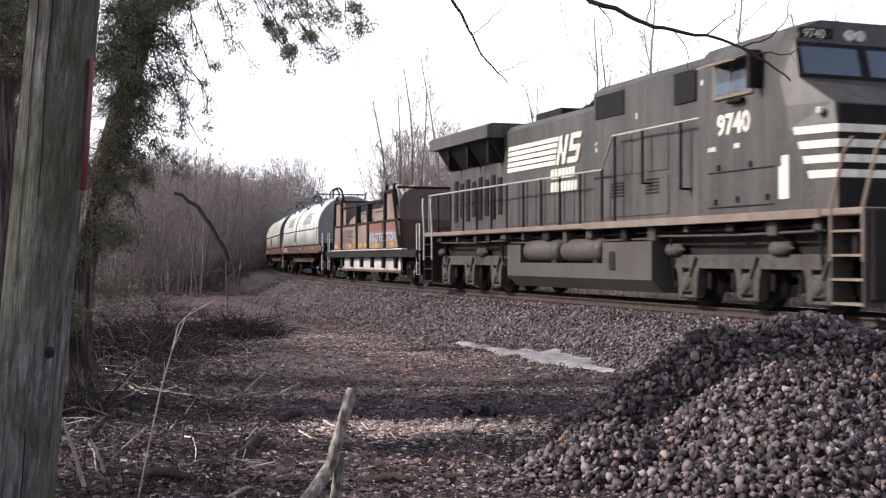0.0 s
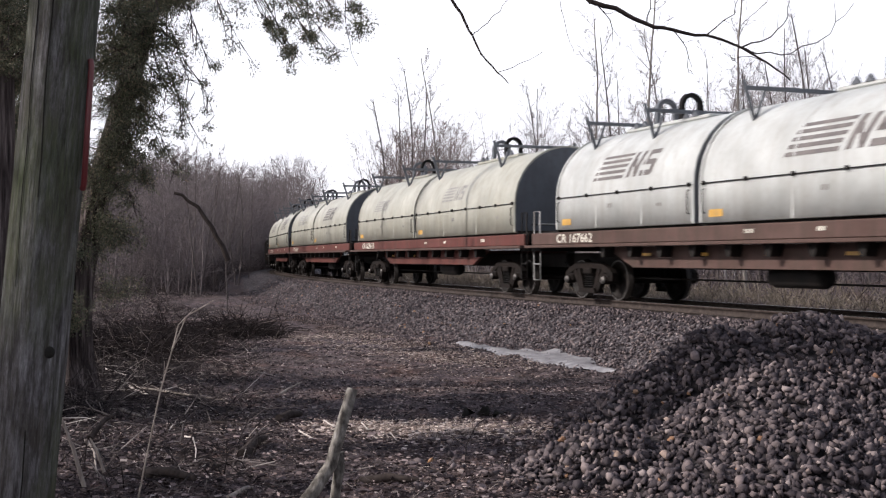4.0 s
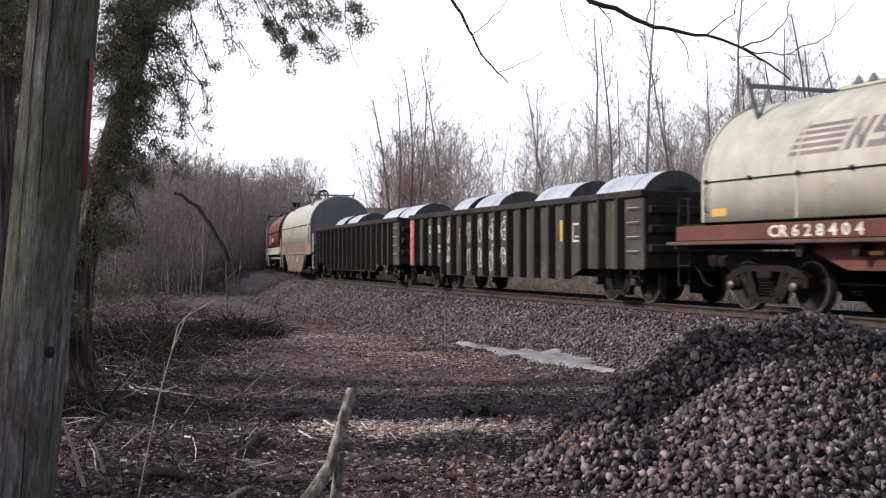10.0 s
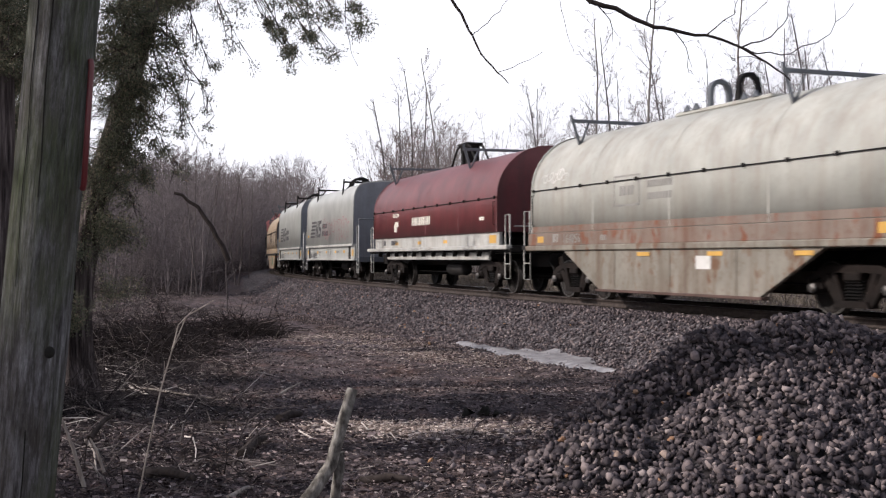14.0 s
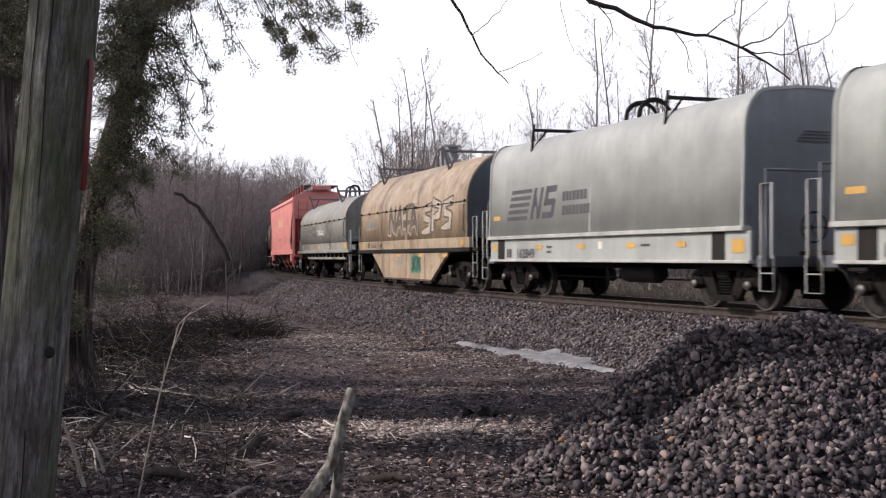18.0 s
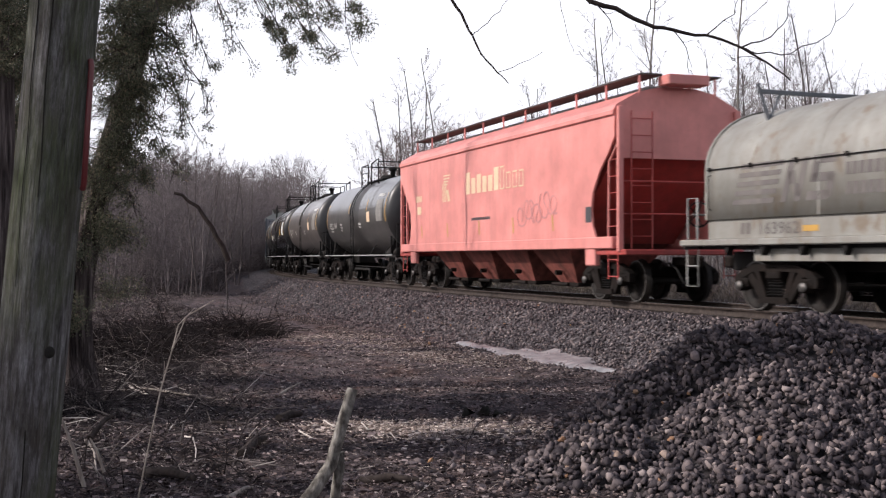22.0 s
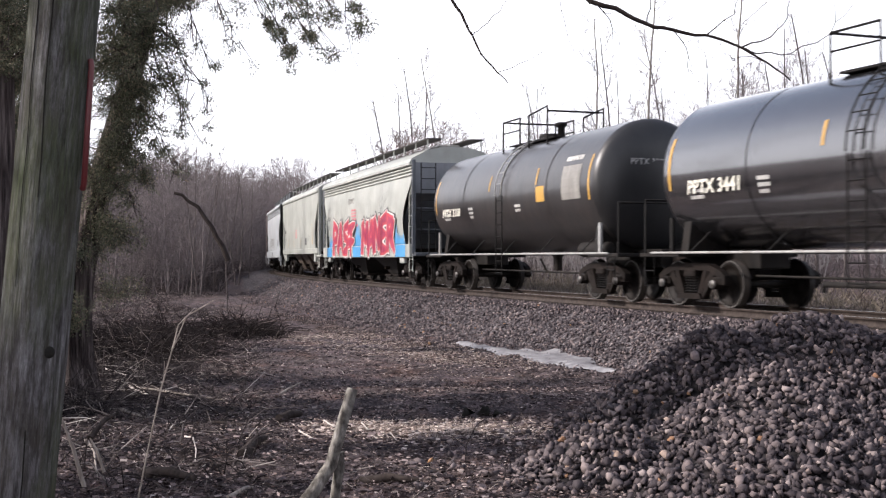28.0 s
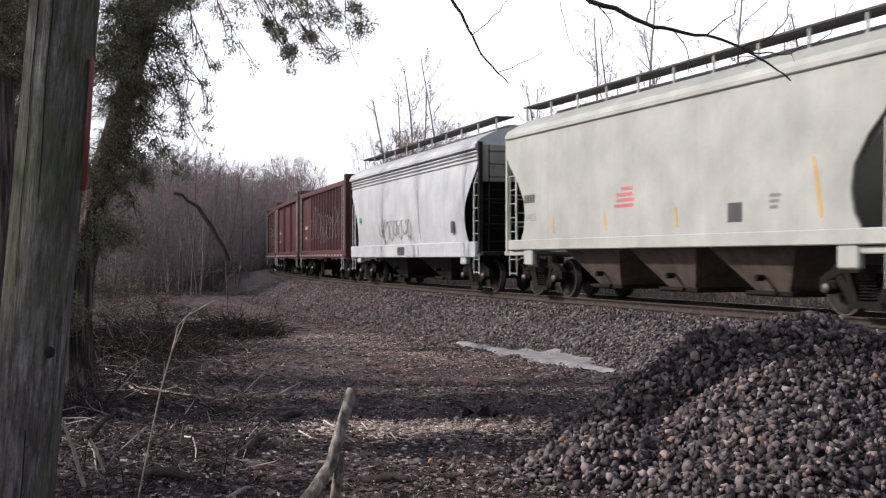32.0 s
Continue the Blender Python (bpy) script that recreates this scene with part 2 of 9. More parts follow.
M_WHITE2 = painted("hopper_bluish_white", (0.4465, 0.4703, 0.4845), (0.266, 0.266, 0.266), 0.25, 0.45, 0.45)
M_TANKBLK = painted("tank_black_paint", (0.012, 0.011, 0.011), (0.050, 0.040, 0.034), 0.35, 0.45, 0.5)
M_TANKGREY = painted("tank_grey_dust", (0.0612, 0.05832, 0.05472), (0.1008, 0.0936, 0.08496), 0.3, 0.45, 0.6)
M_SPILL = painted("black_spill_stain", (0.016, 0.014, 0.013), (0.05, 0.045, 0.04), 0.3, 0.5, 0.5)
M_GRATE = painted("galvanised_grating", (0.085, 0.08, 0.078), (0.04, 0.035, 0.032), 0.4, 0.7)
M_TANKBRN = painted("tank_dusty_paint", (0.115, 0.098, 0.088), (0.05, 0.042, 0.038), 0.4, 0.5, 0.5)
M_TANKGLO = painted("tank_gloss_paint", (0.014, 0.014, 0.016), (0.03, 0.028, 0.026), 0.12, 0.26, 0.2)
M_TANKGLO.node_tree.nodes["Principled BSDF"].inputs["Coat Weight"].default_value = 1.0
M_TANKGLO.node_tree.nodes["Principled BSDF"].inputs["Coat Roughness"].default_value = 0.12
M_TANKGLO.node_tree.nodes["Principled BSDF"].inputs["Coat IOR"].default_value = 2.2
M_TANKGLO.node_tree.nodes["Principled BSDF"].inputs["Specular IOR Level"].default_value = 1.0
for m in (M_TANKBLK, M_TANKBRN, M_TANKGREY):
    m.node_tree.nodes["Principled BSDF"].inputs["Coat Weight"].default_value = 0.7
    m.node_tree.nodes["Principled BSDF"].inputs["Coat Roughness"].default_value = 0.2
M_TANKEND = painted("tank_end_black", (0.016, 0.016, 0.017), (0.03, 0.028, 0.027), 0.2, 0.4, 0.3)
M_MAROON = painted("maroon_paint", (0.075, 0.016, 0.019), (0.05, 0.025, 0.022), 0.35, 0.5, 0.4)
M_LOCO = painted("engine_black_paint", (0.0288, 0.0272, 0.0264), (0.092, 0.08, 0.068), 0.4, 0.55, 0.65)
M_LOCOLOW = painted("engine_dusty_tank", (0.072, 0.065, 0.059), (0.05, 0.043, 0.038), 0.4, 0.6, 0.5)
M_LOCODECK = painted("engine_dusty_sill", (0.19, 0.155, 0.125), (0.12, 0.09, 0.065), 0.5, 0.6, 0.6)
M_LETTER = painted("cream_lettering", (0.72, 0.70, 0.60), (0.3, 0.27, 0.22), 0.3)
M_INK = painted("dark_lettering", (0.045, 0.042, 0.048), (0.10, 0.09, 0.09), 0.15)
M_FADED = painted("faded_lettering", (0.20, 0.19, 0.175), (0.36, 0.35, 0.31), 0.4)
M_EMBLEM = painted("worn_dark_emblem", (0.115, 0.10, 0.095), (0.2, 0.18, 0.16), 0.3)
M_WORN = painted("worn_emblem_paint", (0.24, 0.235, 0.22), (0.40, 0.39, 0.35), 0.5)
M_YELLOW = painted("yellow_marking", (0.58, 0.33, 0.06), (0.3, 0.2, 0.08), 0.3)
M_ROSE = painted("rose_spray_paint", (0.66, 0.22, 0.24), (0.5, 0.1, 0.12), 0.4, 0.45, 0.3)
M_ROSEGREY = painted("rose_grey_spray", (0.50, 0.21, 0.20), (0.6, 0.25, 0.22), 0.4)
M_FADERED = painted("faded_red_spray", (0.36, 0.085, 0.095), (0.4, 0.2, 0.19), 0.4, 0.5, 0.3)
M_GONSHEET = painted("sooty_gondola_sheet", (0.05456, 0.05084, 0.04712), (0.0279, 0.02232, 0.0186), 0.5, 0.7, 0.7, (0.0868, 0.0775, 0.0682))
M_RIM = grainy("worn_wheel_rim", [(0.3, (0.05, 0.045, 0.042)), (0.7, (0.17, 0.16, 0.15))], 14.0, rough=0.45, metal=0.6)
M_RED = painted("red_spray_paint", (0.46, 0.045, 0.07), (0.62, 0.14, 0.08), 0.3, 0.45, 0.3)
M_OLDWHITE = painted("dirty_white_spray", (0.42, 0.37, 0.30), (0.25, 0.17, 0.11), 0.6, 0.6, 0.7)
M_OLDINK = painted("dusty_black_spray", (0.085, 0.07, 0.06), (0.22, 0.15, 0.10), 0.6, 0.6, 0.6)
M_CRIMSON = painted("crimson_spray_paint", (0.30, 0.02, 0.07), (0.5, 0.10, 0.10), 0.3, 0.45, 0.3)
M_BLUE = painted("blue_spray_paint", (0.06, 0.28, 0.55), (0.2, 0.4, 0.6), 0.3, 0.45, 0.3)
M_GREEN = painted("green_spray_paint", (0.02, 0.28, 0.16), (0.05, 0.2, 0.12), 0.3, 0.45, 0.3)
M_CHALK = painted("white_spray_paint", (0.62, 0.61, 0.58), (0.3, 0.29, 0.27), 0.5, 0.6, 0.3)
M_PALEYEL = painted("pale_yellow_logo", (0.74, 0.58, 0.38), (0.7, 0.4, 0.25), 0.3)
M_RAILING = painted("grey_hand_rail", (0.34, 0.34, 0.33), (0.15, 0.13, 0.11), 0.4)


def glass(name, tint):
    m, nt, p = shader(name, 0.06)
    p.inputs["Base Color"].default_value = (*tint, 1)
    p.inputs["Specular IOR Level"].default_value = 0.8
    bump(nt, p, noisy(nt, 1.5, 2), 0.08, 0.02)
    return m


M_PANE = glass("cab_glass", (0.05, 0.075, 0.11))

# ---- surroundings: materials ----
M_GROUND = None


def ground_material():
    """Dark leaf litter with straw-coloured bare patches, mottled darker and lighter."""
    m, nt, p = shader("leaf_litter", 0.92)
    fine = ramp(nt, noisy(nt, 26.0, 10, rough=0.75), [(0.32, (0.012, 0.010, 0.011)), (0.47, (0.045, 0.037, 0.040)), (0.60, (0.100, 0.083, 0.086)), (0.74, (0.27, 0.225, 0.22))])
    broad = ramp(nt, noisy(nt, 0.42, 4), [(0.44, (0, 0, 0)), (0.70, (0.7, 0.7, 0.7))])
    straw = ramp(nt, noisy(nt, 16.0, 8), [(0.35, (0.026, 0.022, 0.021)), (0.7, (0.13, 0.108, 0.097))])
    patch = ramp(nt, noisy(nt, 2.6, 7, rough=0.7), [(0.36, (0.45, 0.42, 0.43)), (0.52, (1.35, 1.30, 1.30)), (0.66, (2.5, 2.35, 2.3))])
    mm = nt.nodes.new("ShaderNodeMix")
    mm.data_type, mm.blend_type = "RGBA", "MULTIPLY"
    mm.inputs[0].default_value = 1.0
    russet = ramp(nt, noisy(nt, 12.0, 8), [(0.35, (0.035, 0.020, 0.016)), (0.7, (0.16, 0.095, 0.070))])
    rusty = ramp(nt, noisy(nt, 0.8, 5, rough=0.65), [(0.52, (0, 0, 0)), (0.66, (0.55, 0.55, 0.55))])
    nt.links.new(mix(nt, rusty, mix(nt, broad, fine, straw), russet), mm.inputs[6])
    nt.links.new(patch, mm.inputs[7])
    nt.links.new(mm.outputs[2], p.inputs["Base Color"])
    bump(nt, p, noisy(nt, 14.0, 10), 0.9, 0.05)
    return m


def pebbly(name, stops, scale, dist):
    """Crushed stone seen from afar: cells of differing grey, the gaps' shade painted dark."""
    m, nt, p = shader(name, 0.88)
    co = nt.nodes.new("ShaderNodeTexCoord")
    v = node(nt, "ShaderNodeTexVoronoi", Scale=scale)
    nt.links.new(co.outputs["Object"], v.inputs["Vector"])
    c = ramp(nt, v.outputs["Color"], stops)
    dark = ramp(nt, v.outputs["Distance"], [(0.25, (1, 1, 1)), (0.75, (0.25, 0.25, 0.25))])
    mm = nt.nodes.new("ShaderNodeMix")
    mm.data_type, mm.blend_type = "RGBA", "MULTIPLY"
    mm.inputs[0].default_value = 1.0
    nt.links.new(c, mm.inputs[6])
    nt.links.new(dark, mm.inputs[7])
    nt.links.new(mm.outputs[2], p.inputs["Base Color"])
    inv = ramp(nt, v.outputs["Distance"], [(0.0, (1, 1, 1)), (0.8, (0, 0, 0))])
    bump(nt, p, inv, 0.9, dist)
    return m


M_GROUND = ground_material()
STONE = [(0.0, (0.03634, 0.02936, 0.03355)), (0.35, (0.07269, 0.06012, 0.0643)), (0.68, (0.1286, 0.1048, 0.1062)), (0.90, (0.2097, 0.1678, 0.1621)), (0.99, (0.3355, 0.2795, 0.2656)), (0.996, (0.3494, 0.2097, 0.1119)), (1.0, (0.2656, 0.1398, 0.0979))]
M_BALLAST = pebbly("ballast_bed", [(0.0, (0.0336, 0.0288, 0.03)), (0.5, (0.114, 0.0996, 0.1056)), (1.0, (0.252, 0.2256, 0.228))], 15.0, 0.03)
# darkened so that the crevices between the heap's stones look shaded
M_CORE = pebbly("heap_core_gap_shade", [(0.0, (0.012, 0.010, 0.011)), (0.5, (0.035, 0.030, 0.031)), (1.0, (0.075, 0.066, 0.067))], 15.0, 0.03)
M_STONE = isle("crushed_stone", STONE, 0.7, 14.0, relief=False)
M_STONE1 = isle("pile_stone", STONE, 0.7, 14.0, "object", False)
def post_material():
    """Silvery weathered grain, brown-black stains, green algae."""
    m, nt, p = shader("weathered_post", 0.9)
    fine = ramp(nt, noisy(nt, 9.0, 10, (9, 9, 1.0), 0.8), [(0.34, (0.024, 0.021, 0.020)), (0.46, (0.075, 0.070, 0.070)), (0.60, (0.19, 0.185, 0.188)), (0.74, (0.46, 0.455, 0.46))])
    blot = ramp(nt, noisy(nt, 6.0, 9, (2.6, 2.6, 0.9), 0.75), [(0.46, (0, 0, 0)), (0.62, (0.85, 0.85, 0.85))])
    dark = ramp(nt, noisy(nt, 9.0, 9, (14, 14, 0.8)), [(0.35, (0.020, 0.017, 0.014)), (0.7, (0.10, 0.088, 0.074))])
    green = ramp(nt, noisy(nt, 3.0, 6, (1.8, 1.8, 0.7)), [(0.42, (0, 0, 0)), (0.64, (0.8, 0.8, 0.8))])
    c = mix(nt, blot, fine, dark)
    alga = ramp(nt, noisy(nt, 9.0, 9, (16, 16, 1.6)), [(0.35, (0.022, 0.030, 0.012)), (0.7, (0.105, 0.125, 0.060))])
    nt.links.new(mix(nt, green, c, alga), p.inputs["Base Color"])
    bump(nt, p, noisy(nt, 9.0, 9, (20, 20, 1.2)), 1.0, 0.004)
    return m


M_POST = post_material()
M_CRACK = grainy("post_cracks", [(0.3, (0.012, 0.011, 0.01)), (0.7, (0.03, 0.028, 0.024))], 20.0)
M_REDPL = painted("dull_red_plastic", (0.13, 0.012, 0.014), (0.07, 0.02, 0.018), 0.3, 0.45)
M_BARK = grainy("cedar_bark", [(0.34, (0.0182, 0.0143, 0.0143)), (0.5, (0.078, 0.0624, 0.0598)), (0.7, (0.247, 0.2054, 0.1976))], 3.0, (7, 7, 0.45), rough=0.92, strength=1.0, dist=0.06)
M_GREYBARK = grainy("grey_bark", [(0.3, (0.06, 0.051, 0.049)), (0.7, (0.16, 0.138, 0.132))], 5.0, (3, 3, 0.6), rough=0.9)
M_PALEBARK = grainy("pale_bark", [(0.3, (0.13, 0.115, 0.10)), (0.7, (0.30, 0.275, 0.25))], 5.0, (3, 3, 0.6), rough=0.9)
M_TWIG = isle("bare_twigs", [(0.0, (0.12, 0.10, 0.096)), (0.6, (0.22, 0.190, 0.182)), (1.0, (0.32, 0.28, 0.266))], 0.9)
# far twigs, lightened so that their colour carries some haze
M_FARTWIG = isle("far_wood_twigs", [(0.0, (0.138, 0.1173, 0.1184)), (0.6, (0.23, 0.1978, 0.1978)), (1.0, (0.322, 0.2852, 0.2829))], 0.95)
# paler still: haze and backlight glare are put into the twig colour
M_WISP = isle("haze_pale_wispy_twigs", [(0.0, (0.22, 0.198, 0.1958)), (0.6, (0.33, 0.2992, 0.2948)), (1.0, (0.462, 0.429, 0.418))], 0.95)
M_BRUSH = isle("brush_twigs", [(0.0, (0.0208, 0.016, 0.016)), (0.55, (0.0544, 0.0448, 0.0448)), (0.88, (0.136, 0.1136, 0.1088)), (1.0, (0.544, 0.48, 0.432))], 0.9)
M_NEEDLE = isle("cedar_sprays", [(0.0, (0.063, 0.07, 0.04725)), (0.5, (0.14, 0.1505, 0.098)), (0.8, (0.2275, 0.2275, 0.154)), (1.0, (0.385, 0.2888, 0.21))], 0.8)
M_LEAF = isle("dead_leaves", [(0.0, (0.0261, 0.01885, 0.01885)), (0.5, (0.07975, 0.05945, 0.058)), (0.80, (0.2175, 0.1566, 0.1377)), (0.95, (0.3915, 0.3117, 0.2828)), (1.0, (0.725, 0.6235, 0.5655))], 0.85)
M_CURL = isle("curled_leaf", [(0.0, (0.022, 0.017, 0.019)), (0.45, (0.08, 0.062, 0.066)), (0.75, (0.22, 0.172, 0.168)), (0.93, (0.34, 0.275, 0.26)), (1.0, (0.52, 0.455, 0.43))], 0.85)
# dry straw, brightened to carry a fleck of sun
M_STRAW = isle("sun_flecked_straw", [(0.0, (0.1725, 0.1288, 0.1104)), (0.55, (0.483, 0.3852, 0.3335)), (1.0, (0.92, 0.805, 0.7188))], 0.9)
M_DEADWOOD = grainy("bleached_wood", [(0.3, (0.1375, 0.115, 0.0975)), (0.7, (0.425, 0.375, 0.3313))], 5.0, (5, 5, 0.6), rough=0.85)
# very pale, so that boughs look sunlit by their own colour
M_SUNLIT = grainy("sunlit_pale_wood", [(0.3, (0.34, 0.29, 0.26)), (0.7, (0.74, 0.68, 0.62))], 6.0, (4, 4, 0.7), rough=0.85)
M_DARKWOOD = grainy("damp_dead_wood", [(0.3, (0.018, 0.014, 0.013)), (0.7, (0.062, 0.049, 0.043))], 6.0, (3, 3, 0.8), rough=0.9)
M_ICE = grainy("pale_wet_sand", [(0.3, (0.1445, 0.136, 0.1403)), (0.55, (0.255, 0.2465, 0.2507)), (0.75, (0.357, 0.3485, 0.3527))], 7.0, rough=0.45, strength=0.5, dist=0.02)
M_GRASS = isle("dry_grass", [(0.0, (0.12, 0.098, 0.075)), (0.6, (0.24, 0.20, 0.155)), (1.0, (0.36, 0.31, 0.25))], 0.9)
M_RAIL = grainy("rusty_rail", [(0.3, (0.022, 0.017, 0.015)), (0.7, (0.065, 0.050, 0.043))], 8.0, (1, 1, 1), rough=0.7)
M_TIE = grainy("creosote_tie", [(0.3, (0.022, 0.018, 0.016)), (0.7, (0.075, 0.062, 0.053))], 6.0, rough=0.9)
M_SCRUB = isle("dark_scrub_twigs", [(0.0, (0.039, 0.0315, 0.033)), (0.6, (0.087, 0.072, 0.072)), (1.0, (0.1875, 0.1575, 0.1545))], 0.95)
M_PILE = isle("rotten_brush", [(0.0, (0.012, 0.009, 0.009)), (0.7, (0.034, 0.026, 0.025)), (0.96, (0.07, 0.056, 0.053)), (1.0, (0.24, 0.20, 0.18))], 0.95)
M_RUSSET = isle("russet_twigs", [(0.0, (0.15, 0.115, 0.108)), (0.6, (0.25, 0.20, 0.187)), (1.0, (0.34, 0.285, 0.27))], 0.95)


def fast_mesh(name, verts, faces, mat, soft=False):
    verts, faces = np.asarray(verts, dtype=np.float32).reshape(-1, 3), np.asarray(faces, dtype=np.int32)
    me = bpy.data.meshes.new(name)
    k = faces.shape[1]
    me.vertices.add(len(verts))
    me.vertices.foreach_set("co", verts.ravel())
    me.loops.add(faces.size)
    me.loops.foreach_set("vertex_index", faces.ravel())
    me.polygons.add(len(faces))
    me.polygons.foreach_set("loop_start", np.arange(0, faces.size, k, dtype=np.int32))
    if soft:
        me.polygons.foreach_set("use_smooth", np.ones(len(faces), dtype=bool))
    me.materials.append(mat)
    me.update(calc_edges=True)
    me.validate()
    return me


def sticks_mesh(name, p0, p1, r0, r1, mat, n=3):
    """Many tapered bars at once, from the rows of p0 to those of p1."""
    p0, p1 = np.asarray(p0, float), np.asarray(p1, float)
    r0, r1 = np.asarray(r0, float)[:, None], np.asarray(r1, float)[:, None]
    d = p1 - p0
    d /= np.linalg.norm(d, axis=1, keepdims=True) + 1e-9
    ref = np.where(np.abs(d[:, 2:3]) > 0.9, [[1.0, 0, 0]], [[0, 0, 1.0]])
    a = np.cross(d, ref)
    a /= np.linalg.norm(a, axis=1, keepdims=True) + 1e-9
    b = np.cross(d, a)
    vs = []
    for p, r in ((p0, r0), (p1, r1)):
        for k in range(n):
            t = TAU * k / n
            vs.append(p + (a * math.cos(t) + b * math.sin(t)) * r)
    v = np.stack(vs, 1)                                               # m, 2n, 3
    m = len(p0)
    base = (np.arange(m) * 2 * n)[:, None]
    f = np.concatenate([base + np.array([[k, (k + 1) % n, n + (k + 1) % n, n + k]]) for k in range(n)], 0)
    return fast_mesh(name, v.reshape(-1, 3), f, mat)


CUBE_V = np.array([(x, y, z) for x in (-1, 1) for y in (-1, 1) for z in (-1, 1)]) * 0.62
CUBE_F = np.array([(0, 1, 3, 2), (4, 6, 7, 5), (0, 4, 5, 1), (2, 3, 7, 6), (0, 2, 6, 4), (1, 5, 7, 3)])


def turns(rng, n):
    q = rng.normal(size=(n, 4))
    q /= np.linalg.norm(q, axis=1, keepdims=True)
    w, x, y, z = q.T
    return np.stack([1 - 2 * (y * y + z * z), 2 * (x * y - z * w), 2 * (x * z + y * w), 2 * (x * y + z * w), 1 - 2 * (x * x + z * z), 2 * (y * z - x * w),
                     2 * (x * z - y * w), 2 * (y * z + x * w), 1 - 2 * (x * x + y * y)], 1).reshape(n, 3, 3)


def stones_mesh(name, centres, sizes, mat, seed, base, rough=0.16):
    rng = np.random.default_rng(seed)
    bv, bf = base
    n = len(centres)
    v = bv[None] * rng.uniform(0.5, 1.2, (n, 1, 3)) + rng.normal(0, rough, (n, len(bv), 3))
    v = np.einsum("nij,nkj->nki", turns(rng, n), v) * np.asarray(sizes)[:, None, None] * 0.5 + np.asarray(centres)[:, None, :]
    f = (bf[None] + (np.arange(n) * len(bv))[:, None, None]).reshape(-1, bf.shape[1])
    return fast_mesh(name, v, f, mat)


def rock_shapes(count, seed):
    """Broken stones: the hulls of a few points, each with flat faces and sharp edges."""
    rg, found = random.Random(seed), []
    for _ in range(count):
        bm = bmesh.new()
        k = Vector((rg.uniform(0.8, 1.1), rg.uniform(0.66, 0.95), rg.uniform(0.5, 0.85)))
        for _ in range(9):
            d = Vector((rg.gauss(0, 1), rg.gauss(0, 1), rg.gauss(0, 1))).normalized()
            bm.verts.new((d.x * k.x, d.y * k.y, d.z * k.z))
        got = bmesh.ops.convex_hull(bm, input=bm.verts)
        bmesh.ops.delete(bm, geom=[v for v in bm.verts if not v.link_faces], context="VERTS")
        bm.verts.index_update()
        found.append((np.array([tuple(v.co) for v in bm.verts]), np.array([[v.index for v in f.verts] for f in bm.faces])))
        bm.free()
    return found


ROCKS = rock_shapes(24, 17)


def rocks_mesh(name, centres, sizes, mat, seed):
    """Many broken stones at once, every way up."""
    rng = np.random.default_rng(seed)
    centres, sizes = np.asarray(centres, float), np.asarray(sizes, float)
    kind = rng.integers(0, len(ROCKS), len(centres))
    vs, fs, base = [], [], 0
    for k, (bv, bf) in enumerate(ROCKS):
        pick = np.nonzero(kind == k)[0]
        n = len(pick)
        if not n:
            continue
        v = bv[None] * rng.uniform(0.8, 1.2, (n, 1, 3))
        v = np.einsum("nij,nkj->nki", turns(rng, n), v) * sizes[pick][:, None, None] * 0.62 + centres[pick][:, None, :]
        vs.append(v.reshape(-1, 3))
        fs.append((bf[None] + (base + np.arange(n) * len(bv))[:, None, None]).reshape(-1, 3))
        base += n * len(bv)
    return fast_mesh(name, np.concatenate(vs), np.concatenate(fs), mat)


def stuff(name, me, label, category):
    return tagged(new(name, me), label, category, kind="stuff")


# ---- the ground, the bed, the rails ----
def make_ground():
    angs = sorted({round(a, 3) for a in ([-28 + i * 0.28 for i in range(201)] + [28 + i * 4.0 for i in range(76)])})
    radii = [0.004]
    while radii[-1] < 3000:
        r = radii[-1]
        radii.append(r + max(0.10, r * 0.022))
    n = len(angs)
    verts = []
    for r in radii:
        for a in angs:
            x, y = 0.03 + r * math.sin(radians(a)), -0.12 + r * math.cos(radians(a))
            verts.append((x, y, ground_z(x, y)))
    i, j = np.meshgrid(np.arange(len(radii) - 1), np.arange(n), indexing="ij")
    a, b = i * n + j, i * n + (j + 1) % n
    f = np.stack([a, a + n, b + n, b], -1).reshape(-1, 4)
    g = new("ground", fast_mesh("ground", verts, f, M_GROUND, True))
    return tagged(g, "dark forest floor of leaf litter, twigs and bare soil", "ground", kind="structure")


def make_bed():
    ss = np.concatenate([np.arange(-400, -60, 3.0), np.arange(-60, 12, 0.3), np.arange(12, 346, 3.0)])
    outs = [-4.4, -3.4, -2.9, -2.4, -1.4, -0.8, 0, 0.8, 1.4, 2.1, 2.4, 2.7, 3.0, 3.3, 3.6, 3.9, 4.2, 4.5]
    verts = []
    for s in ss:
        for o in outs:
            p = rail_point(s, o)
            z = -0.17 - max(0.0, abs(o) - 2.35) / 1.9 + 0.03 * noise.noise((p.x * 2, p.y * 2, 7.0))
            p.z = z if abs(o) < 4.3 else z - 0.2
            verts.append(p)
    n = len(outs)
    i, j = np.meshgrid(np.arange(len(ss) - 1), np.arange(n - 1), indexing="ij")
    a = i * n + j
    f = np.stack([a, a + 1, a + n + 1, a + n], -1).reshape(-1, 4)
    tagged(new("track_bed", fast_mesh("track_bed", [tuple(v) for v in verts], f, M_BALLAST, True)), "grey crushed-stone railway bed with sloping shoulders", "track bed", kind="structure")


